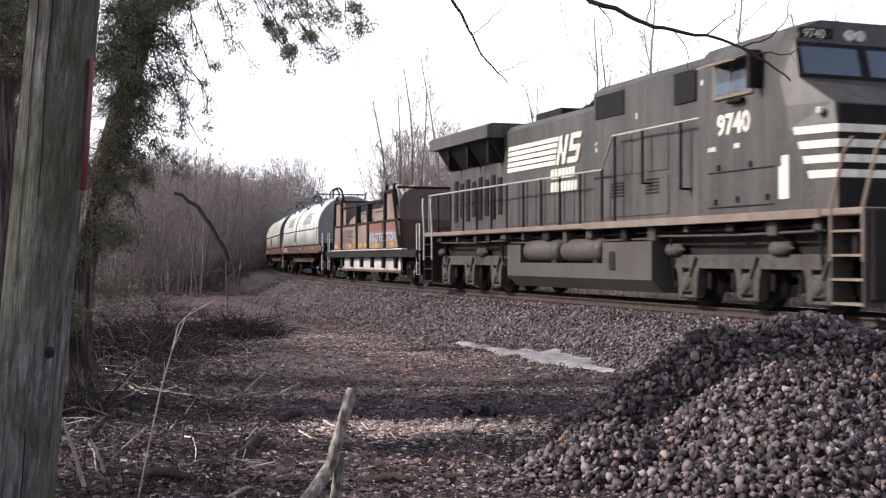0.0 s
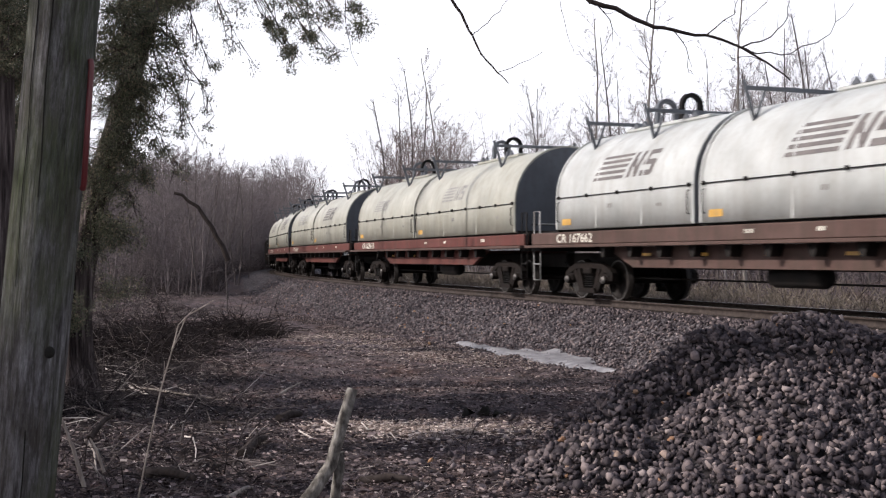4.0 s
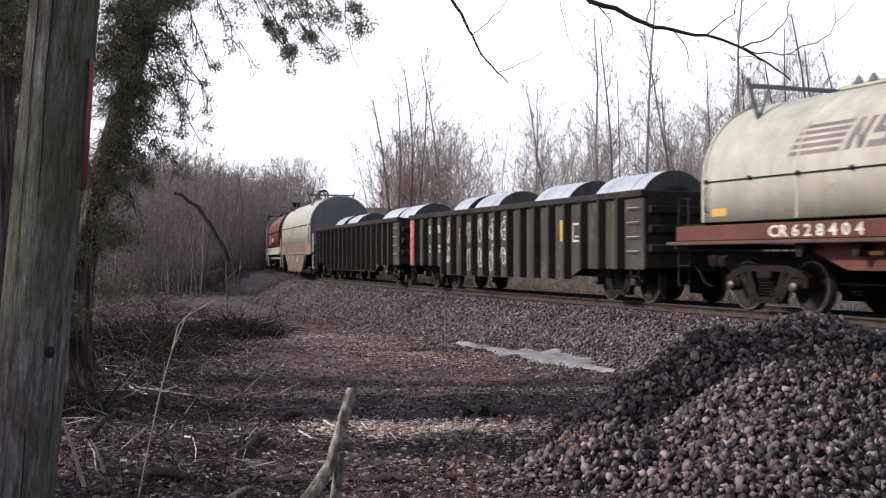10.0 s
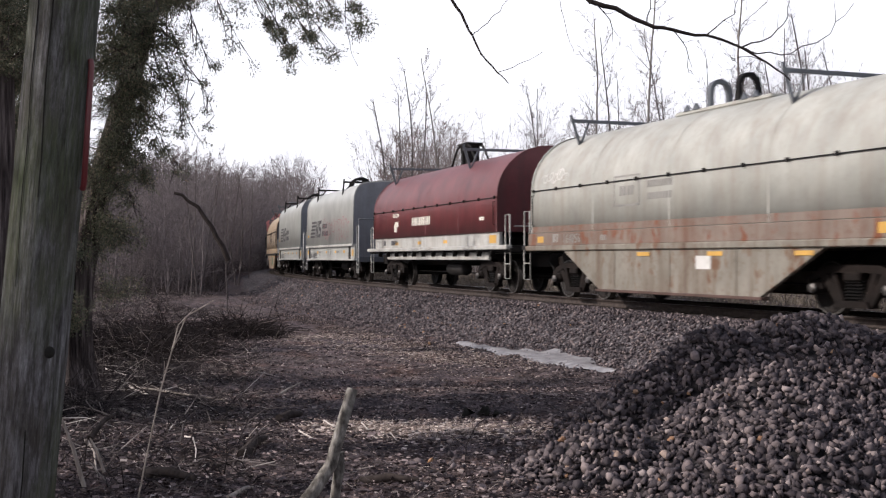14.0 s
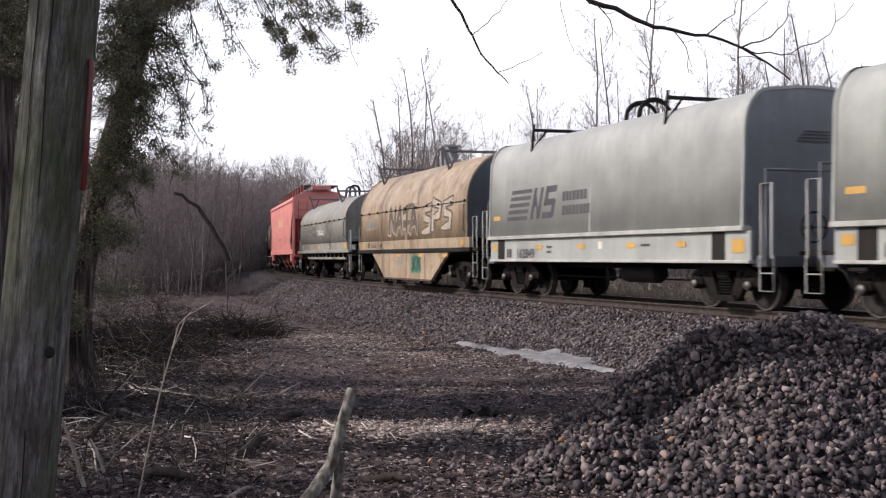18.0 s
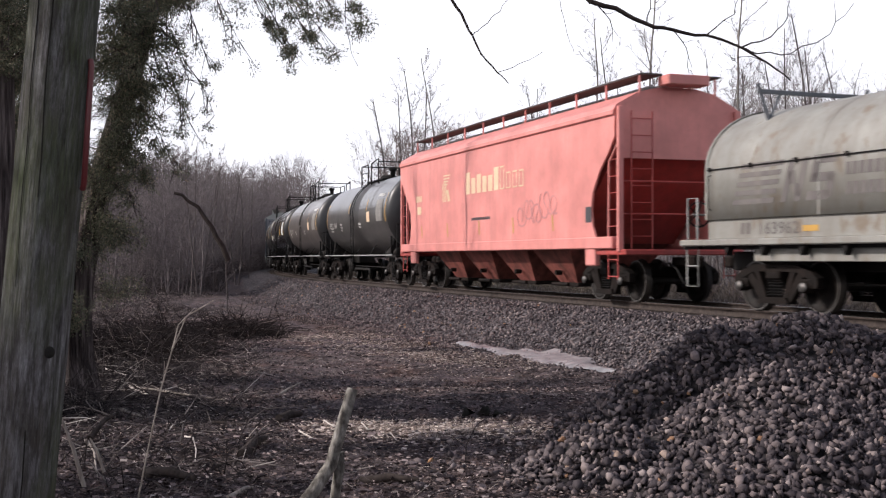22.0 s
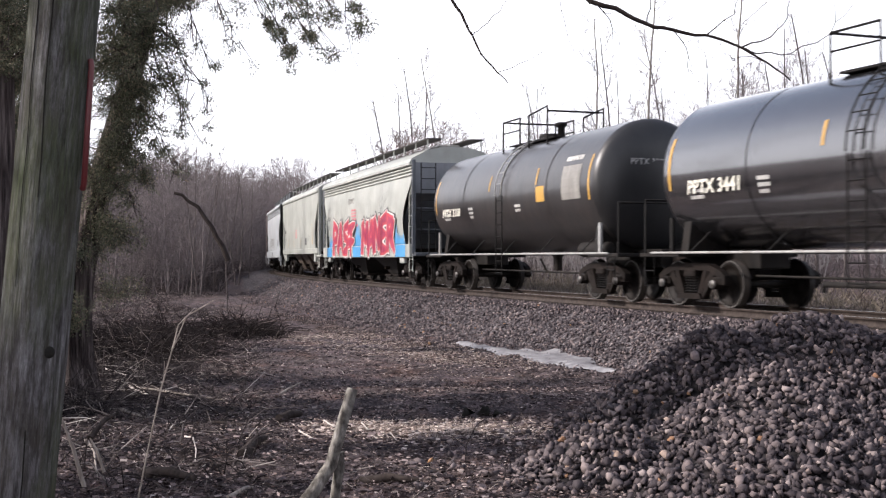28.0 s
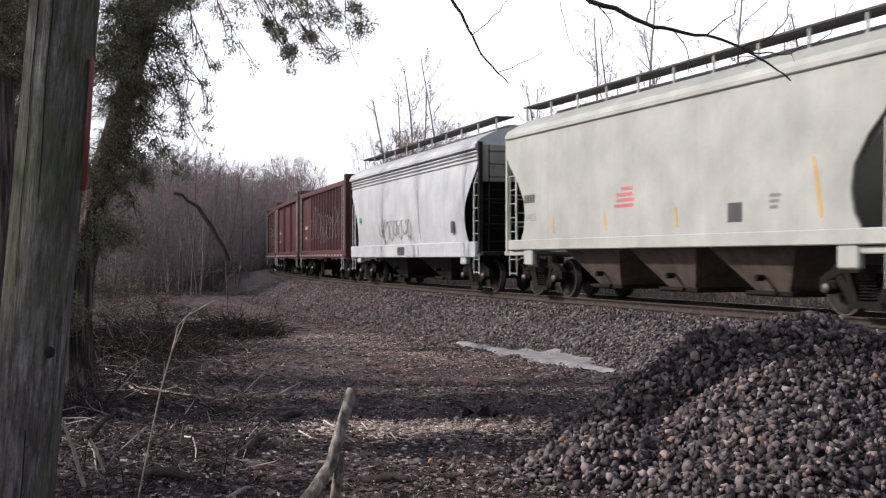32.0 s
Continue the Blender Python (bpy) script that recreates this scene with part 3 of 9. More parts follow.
def make_track():
    prof = [(-0.07, -0.155), (0.07, -0.155), (0.065, -0.14), (0.012, -0.125), (0.012, -0.045), (0.037, -0.035), (0.037, -0.004), (0.03, 0.0), (-0.03, 0.0), (-0.037, -0.004), (-0.037, -0.035), (-0.012, -0.045), (-0.012, -0.125), (-0.065, -0.14)]
    ss = np.arange(-400, 346, 2.0)
    for o in (-0.755, 0.755):
        vs = [tuple(rail_point(s, o + y, z)) for s in ss for y, z in prof]
        n = len(prof)
        i, j = np.meshgrid(np.arange(len(ss) - 1), np.arange(n), indexing="ij")
        a, b = i * n + j, i * n + (j + 1) % n
        me = fast_mesh("rail", vs, np.stack([a, b, b + n, a + n], -1).reshape(-1, 4), M_RAIL)
        me.materials.append(M_TREAD)
        for p in me.polygons:
            if p.index % n == 7:
                p.material_index = 1
        tagged(new("rail", me), "rusty steel rail with a polished running surface", "rail", kind="structure")
    ties = tagged(new("sleepers", sleeper_rest()), "dark creosoted wooden sleepers under the rails", "sleepers", kind="stuff")
    one = Build().box(-0.11, 0.11, -1.3, 1.3, -0.33, -0.157, 0.012).mesh("sleeper", M_TIE)
    for k in range(-70, 24):
        s = k * 0.56
        p = rail_point(s)
        o = part("sleeper", one, None, ties, at=pose(p.x, p.y, 0, 0, 0, math.degrees(HEAD + s / R)))


def sleeper_rest():
    vs, fs = [], []
    for k in list(range(-700, -70)) + list(range(24, 600)):
        s = k * 0.56
        base = len(vs)
        for ds in (-0.11, 0.11):
            for o in (-1.3, 1.3):
                for z in (-0.33, -0.157):
                    vs.append(tuple(rail_point(s + ds, o, z)))
        fs += [tuple(base + i for i in f) for f in CUBE_F.tolist()]
    return fast_mesh("sleepers", vs, fs, M_TIE)


make_ground()
make_bed()
make_track()
rng = np.random.default_rng(11)


def bed_stones():
    n = 26000
    s = -48 + 57 * rng.random(n) ** 0.62
    o = rng.uniform(1.35, 4.25, n)
    far = rng.random(n) < 0.08
    o[far] = rng.uniform(4.2, 5.2, far.sum())
    c = np.array([tuple(rail_point(a, b)) for a, b in zip(s, o)])
    z = -0.17 - np.maximum(0, o - 2.35) / 1.9
    for i in np.nonzero(o > 3.6)[0]:
        z[i] = max(z[i], ground_z(c[i, 0], c[i, 1]))
    c[:, 2] = z + rng.uniform(-0.005, 0.03, n)
    size = rng.uniform(0.04, 0.085, n)
    stuff("ballast_stones", rocks_mesh("ballast_stones", c, size, M_STONE, 3), "angular grey ballast stones along the track", "ballast")


bed_stones()

# ---- the heap of spare stone beside the line ----
MOUNDS = [(3.25, 10.55, 0.48, 0.58), (2.42, 10.25, 0.39, 0.75), (4.3, 10.4, 0.42, 0.55), (2.5, 8.9, 0.15, 0.54), (2.35, 8.0, -0.07, 0.52), (3.9, 8.6, -0.14, 0.5), (1.22, 8.42, -0.22, 0.62)]


def heap_z(x, y):
    best = -9.0
    for mx, my, mz, sl in MOUNDS:
        side = 1.35 if x > mx and my < 9.5 else 1.0          # the near mounds fall off steeply on their shaded side
        d = math.hypot((x - mx) * side, y - my)
        best = max(best, mz + 0.10 - sl * math.sqrt(d * d + 0.05))
    best -= 0.26 * math.exp(-((x - 2.0) ** 2 + (y - 9.5) ** 2) / 0.2) + 0.12 * math.exp(-((x - 1.5) ** 2 + (y - 9.1) ** 2) / 0.1) + 0.16 * math.exp(-((x - 3.4) ** 2 + (y - 9.6) ** 2) / 0.3)
    return best + 0.06 * noise.noise((x * 1.3, y * 1.3, 9.0)) + 0.03 * noise.noise((x * 4, y * 4, 3.0))


def make_heap():
    heap = thing("stone_heap", "heap of loose grey-brown crushed stone on the clearing", "stone heap")
    xs, ys = np.arange(-0.4, 7.4, 0.13), np.arange(5.2, 13.4, 0.13)
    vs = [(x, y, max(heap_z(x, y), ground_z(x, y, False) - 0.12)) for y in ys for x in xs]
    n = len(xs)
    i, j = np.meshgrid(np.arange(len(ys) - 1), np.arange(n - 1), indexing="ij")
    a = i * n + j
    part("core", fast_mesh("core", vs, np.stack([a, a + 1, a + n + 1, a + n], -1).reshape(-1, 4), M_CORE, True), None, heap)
    c, size = [], []
    r = random.Random(5)
    while len(c) < 21000:
        x, y = r.uniform(-0.3, 6.2), r.uniform(5.4, 12.6)
        z, g = heap_z(x, y), ground_z(x, y)
        if z < g - 0.03:
            if r.random() > 0.03:
                continue
            z = g
        q = r.random()
        c.append((x, y, z + r.uniform(-0.02, 0.04)))
        size.append(0.036 + 0.048 * q ** 2.0 + 0.018 * r.random())
    order = sorted(range(len(c)), key=lambda k: c[k][1] + (0 if 0.4 < c[k][0] < 3.2 and c[k][1] > 7.0 else 50))
    near, rest = order[:300], order[300:]
    part("loose_stone", rocks_mesh("loose_stone", [c[k] for k in rest], [size[k] for k in rest], M_STONE, 8), None, heap)["kind"] = "stuff"
    shapes = [rocks_mesh("stone", [(0, 0, 0)], [1.0], M_STONE1, 100 + k) for k in range(12)]
    for k in near:
        x, y, z = c[k]
        m = pose(x, y, z, r.uniform(0, 360), r.uniform(0, 360), r.uniform(0, 360)) @ Matrix.Diagonal((size[k],) * 3 + (1,))
        part("stone", shapes[k % 12], None, heap, at=m)
    stick = thing("fallen_stick", "thin pale stick lying on the stone heap", "stick")
    part("wood", Build().tube([(2.05, 9.0, heap_z(2.05, 9.0) + 0.05), (2.35, 9.1, heap_z(2.35, 9.1) + 0.05), (2.6, 9.15, heap_z(2.6, 9.15) + 0.05)], 0.014, 5, r2=0.007), M_DEADWOOD, stick)


make_heap()


# ---- the post ----
def make_post():
    p = thing("fence_post", "weathered grey-green wooden post with cracks and a knot", "post", at=pose(-0.897, 2.4, 0, 0, 5.0, 0))
    rings, vs, fs = 40, [], []
    n = 28
    for i in range(rings + 1):
        z = -0.75 + 2.75 * i / rings
        for k in range(n):
            a = TAU * k / n
            r = 0.0678 + 0.0003 * z + 0.003 * noise.noise((math.cos(a) * 1.6, math.sin(a) * 1.6, z * 1.1)) + 0.0016 * noise.noise((math.cos(a) * 7, math.sin(a) * 7, z * 0.9))
            vs.append((r * math.cos(a), r * math.sin(a), z))
    for i in range(rings):
        for k in range(n):
            a, b = i * n + k, i * n + (k + 1) % n
            fs.append((a, b, b + n, a + n))
    part("shaft", fast_mesh("shaft", vs, fs, M_POST, True), None, p)
    for a0, a1, z0, z1, rr in ((-96, -86, 1.9, 1.08, 0.0030), (-72, -66, 0.62, -0.3, 0.0016), (-118, -112, 1.5, 0.9, 0.0012)):
        pts = []
        for k in range(10):
            z, a = z0 + (z1 - z0) * k / 9, radians(a0 + (a1 - a0) * k / 9 + 1.5 * math.sin(k * 1.7))
            pts.append(((0.0678 + 0.0003 * z) * math.cos(a), (0.0678 + 0.0003 * z) * math.sin(a), z))
        part("crack", Build().tube(pts, rr, 5, r2=rr * 0.5), M_CRACK, p)
    a = radians(-47)
    part("knot", Build().lathe([(-0.005, 0.0), (-0.005, 0.008), (0.0, 0.012), (0.005, 0.013)], (0.0670 * math.cos(a), 0.0670 * math.sin(a), 0.775), "y", 14), M_CRACK, p, "dark round knot")
    part("red_strap", Build().tube([(0.069, -0.018, 1.365), (0.073, -0.022, 1.352), (0.076, -0.022, 1.23), (0.0785, -0.020, 1.115), (0.074, -0.012, 1.105)], 0.0062, 8), M_REDPL, p, "dull red plastic strap")


make_post()


# ---- trees ----
def grow(rg, p, d, length, r, level, out, top=3, kids=(2.3, 1.7, 1.1), ratio=(0.36, 0.5, 0.5), first=0.28, min_r=0.005, bend=0.09, wide=(26, 56)):
    """A limb in short bent pieces with side shoots that shorten towards its tip; out collects (p0, p1, r0, r1, level)."""
    n = max(6, int(length / 0.9)) if level == 0 else 4 if level == 1 else 3 if level == 2 else 2
    p, d = Vector(p), Vector(d).normalized()
    for i in range(n):
        f0, f1 = i / n, (i + 1) / n
        d = (d + Vector((rg.uniform(-1, 1), rg.uniform(-1, 1), rg.uniform(-0.45, 0.95))) * bend * (1 + 0.7 * level)).normalized()
        q = p + d * (length / n)
        fall = 0.72 if level == 0 else 0.85
        ra, rb = max(min_r, r * (1 - fall * f0)), max(min_r, r * (1 - fall * f1))
        out.append((p, q, ra, rb, level))
        if level < top:
            k = int(kids[level] + rg.random())
            for _ in range(k):
                t = f0 + (f1 - f0) * rg.random()
                if level == 0 and t < first:
                    continue
                a, b = radians(rg.uniform(*wide)), rg.uniform(0, TAU)
                u = d.orthogonal().normalized()
                side = d * math.cos(a) + (u * math.cos(b) + d.cross(u) * math.sin(b)) * math.sin(a)
                grow(rg, p.lerp(q, (t - f0) * n), side, length * ratio[level] * (1 - 0.72 * t) * rg.uniform(0.55, 1.2), ra * 0.42, level + 1, out, top, kids, ratio, first, min_r, bend, wide)
        p = q


def tree_meshes(seed, height, r, kids, ratio, first, forks=1):
    rg = random.Random(seed)
    out = []
    for k in range(forks):
        a = TAU * k / forks + seed
        lean = 0.03 if forks == 1 else 0.16
        grow(rg, (0.1 * math.cos(a) * (forks > 1), 0.1 * math.sin(a) * (forks > 1), -0.3), (lean * math.cos(a), lean * math.sin(a), 1), height * (1 - 0.12 * k), r, 0, out, 3, kids, ratio, first, 0.0072, 0.05)
    tr = [o for o in out if o[4] == 0]
    cr = [o for o in out if o[4] > 0]
    return [sticks_mesh(nm, [o[0] for o in g], [o[1] for o in g], [o[2] for o in g], [o[3] for o in g], mt, k)
            for nm, g, mt, k in (("trunk", tr, M_GREYBARK, 7), ("crown", cr, M_TWIG, 3))]


TREE_TALL = (13.5, 15.0, 12.0, 10.0, 14.0, 8.0)
TREES = [tree_meshes(1, 13.5, 0.085, (1.9, 1.7, 1.3), (0.30, 0.55, 0.5), 0.25), tree_meshes(2, 15.0, 0.105, (2.0, 1.7, 1.3), (0.28, 0.52, 0.5), 0.22),
         tree_meshes(3, 12.0, 0.09, (2.2, 1.8, 1.3), (0.40, 0.5, 0.5), 0.30), tree_meshes(4, 10.0, 0.05, (1.8, 1.5, 1.1), (0.28, 0.5, 0.5), 0.25),
         tree_meshes(5, 14.0, 0.10, (1.7, 1.6, 1.2), (0.30, 0.5, 0.5), 0.40, 2), tree_meshes(6, 8.0, 0.05, (2.6, 1.8, 1.3), (0.42, 0.5, 0.5), 0.2, 3)]


def bare_tree(x, y, kind, scale=1.0, turn=0.0, pale=False, lean=0.0, label=""):
    t = thing("bare_tree", label or ("slender pale-barked leafless tree" if pale else "leafless grey tree with fine upright twigs"), "tree", "leafless trees", at=pose(x, y, ground_z(x, y, False) - 0.05, 0, lean, turn) @ Matrix.Diagonal((scale, scale, scale, 1)))
    trunk = part("trunk", TREES[kind][0], None, t)
    if pale:
        trunk.material_slots[0].link = "OBJECT"
        trunk.material_slots[0].material = M_PALEBARK
    part("crown", TREES[kind][1], None, t)
    return t


def row(s, out):
    p = rail_point(s, out)
    return p.x, p.y


def sight(px, py, dep):
    """Where a line of sight meets a depth: x, y and height."""
    return (px - 784) / 2096 * dep, dep, 0.955 + (457 - py) / 2096 * dep


r3 = random.Random(21)
# single trees behind the line, told apart against the sky
for px, top, dep, kind, pale, lean in ((712, 118, 84, 4, False, 0), (700, 150, 88, 2, False, 2), (728, 140, 88, 2, False, -2), (786, 95, 86, 0, True, 0), (985, 135, 66, 0, False, -3), (1046, 15, 60, 1, True, -2), (1064, 175, 58, 3, False, 2), (1084, 60, 62, 0, False, 0),
                                       (1152, -40, 46, 1, True, 0), (1216, 50, 47, 0, False, -3), (1273, 90, 44, 3, False, -1), (1321, -60, 44, 1, True, 0), (1378, 45, 50, 0, False, 3), (1412, 20, 46, 4, False, 0),
                                       (1446, 70, 52, 2, False, 2), (1492, 130, 48, 3, False, 0), (1540, 60, 44, 0, False, 2), (1345, 110, 55, 2, False, 0), (1108, 130, 58, 3, False, 0), (1180, 150, 60, 2, False, 0), (1245, 130, 56, 5, False, 0), (940, 150, 72, 0, False, 2)):
    x, y, z = sight(px, top, dep)
    bare_tree(x, y, kind, (z - ground_z(x, y, False)) / TREE_TALL[kind], r3.uniform(0, 360), pale, lean)
# slender stems at the wood's edge on the camera's side of the curve
EDGE = ((150, 250), (290, 276), (320, 252), (350, 258), (372, 275), (400, 288), (432, 292), (448, 312), (465, 292), (500, 270), (520, 267), (540, 280), (556, 312), (572, 350), (640, 395))
BACK = ((650, 330), (680, 240), (700, 212), (745, 203), (790, 212), (815, 262), (838, 205), (900, 186), (940, 168), (970, 182), (1000, 205), (1060, 190), (1120, 160), (1200, 140), (1300, 125), (1390, 90), (1440, 80), (1490, 140), (1600, 120))


def skyline(line, px):
    return float(np.interp(px, [a for a, b in line], [b for a, b in line]))


for px, dep, kind, up in ((338, 56, 3, 10), (352, 60, 4, 0), (378, 66, 2, 5), (398, 72, 0, 8), (420, 78, 4, 0), (440, 84, 3, 12)):
    x, y, z = sight(px, skyline(EDGE, px) - up, dep)
    bare_tree(x, y, kind, (z - ground_z(x, y, False)) / TREE_TALL[kind], px * 7.0)
# the thin leaning tree at the edge of the clearing
bare_tree(-8.0, 44.0, 3, 0.5, 40, False, 0, "thin leafless tree leaning over the clearing's edge")
# tall trees behind the cedars that throw their thin shade across the line
for x, y, kind, size in ((-10.8, 32.5, 1, 1.05), (-14.5, 42.0, 1, 1.1), (-18.0, 52.0, 2, 1.3), (-12.6, 36.5, 0, 1.15), (-21.0, 60.0, 2, 1.3)):
    bare_tree(x, y, kind, size, x * 31.0)


def hazy_kinds():
    """Rounded leafless trees seen from afar, ten metres tall, as rows of thin bars."""
    kinds = []
    for seed in range(7):
        rg, out = random.Random(300 + seed), []
        for k in range(1 + seed % 3):
            a = rg.uniform(0, TAU)
            w = 0.05 + 0.13 * (seed % 3 > 0)
            grow(rg, (0.2 * math.cos(a), 0.2 * math.sin(a), -0.3), (w * math.cos(a), w * math.sin(a), 1), 6.6 - 0.8 * k, 0.05, 0, out, 2, (2.8 - 0.5 * (seed % 3), 2.7, 0), (0.62, 0.58, 0.5), 0.04, 0.0085, 0.085, (20, 66))
        kinds.append([np.array([tuple(o[i]) for o in out]) for i in (0, 1)] + [np.array([o[i] for o in out]) for i in (2, 3)])
    return kinds


HAZY = hazy_kinds()


def far_wood(name, spots, seed, mat, label):
    """Far woods joined into one: each spot is (x, y, height)."""
    rg = random.Random(seed)
    p0, p1, a, b = [], [], [], []
    for x, y, h in spots:
        q0, q1, ra, rb = HAZY[rg.randrange(7)]
        t, k = rg.uniform(0, TAU), h / (q1[:, 2].max() * 0.97)
        wide = rg.uniform(0.8, 1.15)
        m = np.array(((math.cos(t) * wide, -math.sin(t) * wide, 0), (math.sin(t) * wide, math.cos(t) * wide, 0), (0, 0, 1))) * k
        o = np.array((x, y, ground_z(x, y, False)))
        p0.append(q0 @ m.T + o), p1.append(q1 @ m.T + o)
        thick = max(0.7, min(1.6, y / 80))
        a.append(ra * thick), b.append(rb * thick)
    stuff(name, sticks_mesh(name, np.concatenate(p0), np.concatenate(p1), np.concatenate(a), np.concatenate(b), mat, 3), label, "woods")


def wood_spots(count, line, px0, px1, d0, d1, side, drop):
    found, tries = [], 0
    while len(found) < count and tries < 60000:
        tries += 1
        px, dep = r3.uniform(px0, px1), r3.uniform(d0, d1)
        x, y, z = sight(px, skyline(line, px) + drop * r3.random() ** 1.5, dep)
        h = z - ground_z(x, y, False)
        if outward(x, y) * side > 6.5 and 2.5 < h < 24:
            found.append((x, y, h))
    return found


far_wood("far_woods", wood_spots(240, EDGE, 120, 470, 58, 125, 1, 80), 31, M_FARTWIG, "hazy grey-brown leafless woods beyond the clearing")
far_wood("treeline_at_curve", wood_spots(70, EDGE, 370, 470, 110, 160, 1, 50) + wood_spots(130, EDGE, 440, 640, 150, 250, 1, 55), 33, M_FARTWIG, "hazy leafless trees where the line bends away")
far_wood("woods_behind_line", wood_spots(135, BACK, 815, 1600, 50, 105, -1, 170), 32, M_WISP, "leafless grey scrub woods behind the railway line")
far_wood("russet_thicket", wood_spots(34, BACK, 672, 812, 80, 110, -1, 50), 35, M_RUSSET, "rounded russet-twigged leafless thicket behind the line")


def thicket(name, count, place, seed, size, mat, label, category="brush", droop=0.2, r=0.006, rise=(0.1, 1.6)):
    """Tangled thin stems: each a bent twig of three pieces."""
    rg = random.Random(seed)
    p0, p1, a, b = [], [], [], []
    for _ in range(count):
        x, y = place(rg)
        z = ground_z(x, y)
        p = Vector((x, y, z - 0.03))
        d = Vector((rg.uniform(-1, 1), rg.uniform(-1, 1), rg.uniform(*rise))).normalized()
        ln = size * rg.uniform(0.35, 1.2)
        rr = r * rg.uniform(0.6, 1.6)
        for k in range(3):
            q = p + d * ln / 3
            p0.append(p), p1.append(q), a.append(rr * (1 - k * 0.28)), b.append(rr * (0.72 - k * 0.28 + 0.02))
            d = (d + Vector((rg.uniform(-0.5, 0.5), rg.uniform(-0.5, 0.5), -droop + rg.uniform(-0.3, 0.2)))).normalized()
            p = q
    stuff(name, sticks_mesh(name, p0, p1, a, b, mat, 3), label, category)


def left_bank(rg):
    while True:
        y = 13 + 62 * rg.random() ** 1.6
        x = -0.45 * y + rg.random() ** 0.7 * 0.42 * y
        e = -0.205 * y - 0.5 + (1.0 if y < 30 else 2.2) * math.sin(y * 0.35) * 0.5
        if x < e and outward(x, y) > 5.5:
            return x, y


thicket("far_brush", 9000, lambda rg: row(rg.uniform(-150, -45), 5.2 + 22 * rg.random() ** 1.5), 49, 2.6, M_SCRUB, "hazy leafless scrub where the line curves away", "brush", 0.1, 0.014)
thicket("scrub_behind_line", 5000, lambda rg: row(rg.uniform(-140, 6), -rg.uniform(6.5, 24)), 51, 2.4, M_SCRUB, "leafless scrub behind the line", "brush", 0.1, 0.011)
thicket("left_brush", 14000, left_bank, 41, 1.0, M_BRUSH, "tangled grey-brown leafless brush at the wood's edge", "brush", 0.35, 0.006, (-0.1, 0.65))


def scattered(rg):
    y = 6.8 + 34 * rg.random() ** 1.7
    x = rg.uniform(-0.36, 0.17) * y
    while outward(x, y) < 5:
        x -= 1
    return x, y


thicket("ground_twigs", 4200, scattered, 43, 0.45, M_BRUSH, "fallen twigs strewn over the clearing", "twigs", 0.35, 0.0045, (0.0, 0.35))


def debris(rg):
    y = 8 + 22 * rg.random()
    x = -0.16 * y - rg.random() ** 1.3 * 0.17 * y
    return x, y


M_CUT = isle("bleached_cut_branches", [(0.0, (0.065, 0.0533, 0.0507)), (0.6, (0.195, 0.1625, 0.1495)), (0.9, (0.429, 0.377, 0.3445)), (1.0, (0.715, 0.65, 0.598))], 0.85)
thicket("cut_branches", 300, debris, 48, 1.1, M_CUT, "bleached cut branches lying among the brush", "branches", 0.3, 0.0065, (-0.03, 0.3))
thicket("brush_debris", 5200, debris, 47, 0.6, M_BRUSH, "heaps of cut brush and dead branches on the ground", "brush", 0.5, 0.0058, (-0.05, 0.5))


def piled(rg):
    cx, cy, rad = rg.choice(((-5.5, 28.5, 0.75), (-4.9, 29.5, 0.6), (-6.6, 24.0, 0.9), (-5.6, 22.5, 0.7), (-7.2, 27.0, 0.9)))
    return rg.gauss(cx, rad * 0.7), rg.gauss(cy, rad * 1.2)


thicket("brush_pile", 4200, piled, 45, 1.15, M_PILE, "dark piles of brush and rotten branches at the wood's edge", "brush", 0.4, 0.011, (-0.05, 0.9))


def grass_bank(rg):
    s, o = rg.uniform(-80, 8), -rg.uniform(3.3, 9.5)
    return row(s, o)


thicket("dry_grass_bank", 9000, grass_bank, 53, 1.0, M_GRASS, "tall dry straw-coloured grass on the bank behind the line", "grass", 0.05, 0.012)


def flakes(name, count, place, seed, size, mat, label, category, lift=0.02, slim=1.0, curl=0.5):
    """Small curled flakes lying about: leaves, chips, straw."""
    rg = np.random.default_rng(seed)
    r0 = random.Random(seed)
    pts = [place(r0) for _ in range(count)]
    c = np.array([(x, y, ground_z(x, y) + lift * r0.random()) for x, y in pts])
    v = np.array([(-1, -0.5, 0), (1, -0.35, 0.1), (0.9, 0.45, -0.05), (-0.8, 0.5, 0.22)]) * 0.5
    v = np.repeat(v[None], count, 0) * rg.uniform(0.6, 1.3, (count, 1, 3)) * np.array([1, slim, 1])
    a = rg.uniform(0, TAU, count)
    tilt = rg.normal(0, curl, count)
    ca, sa, ct, st = np.cos(a), np.sin(a), np.cos(tilt), np.sin(tilt)
    m = np.stack([ca, -sa * ct, sa * st, sa, ca * ct, -ca * st, 0 * ca, st, ct], 1).reshape(-1, 3, 3)
    v = np.einsum("nij,nkj->nki", m, v) * (size * rg.uniform(0.5, 1.3, count))[:, None, None] + c[:, None]
    f = np.arange(count * 4).reshape(-1, 4)
    stuff(name, fast_mesh(name, v, f, mat), label, category)


flakes("leaf_litter", 110000, scattered, 61, 0.026, M_LEAF, "brown dead leaves and bark chips", "leaves")


def nearby(rg):
    while True:
        y = 6.8 + 22 * rg.random() ** 1.15
        x = rg.uniform(-0.33, 0.15) * y
        if outward(x, y) > 5 and ((x + 0.2) / 1.1) ** 2 + ((y - 11.5) / 1.0) ** 2 > rg.random() * 1.6:
            return x, y


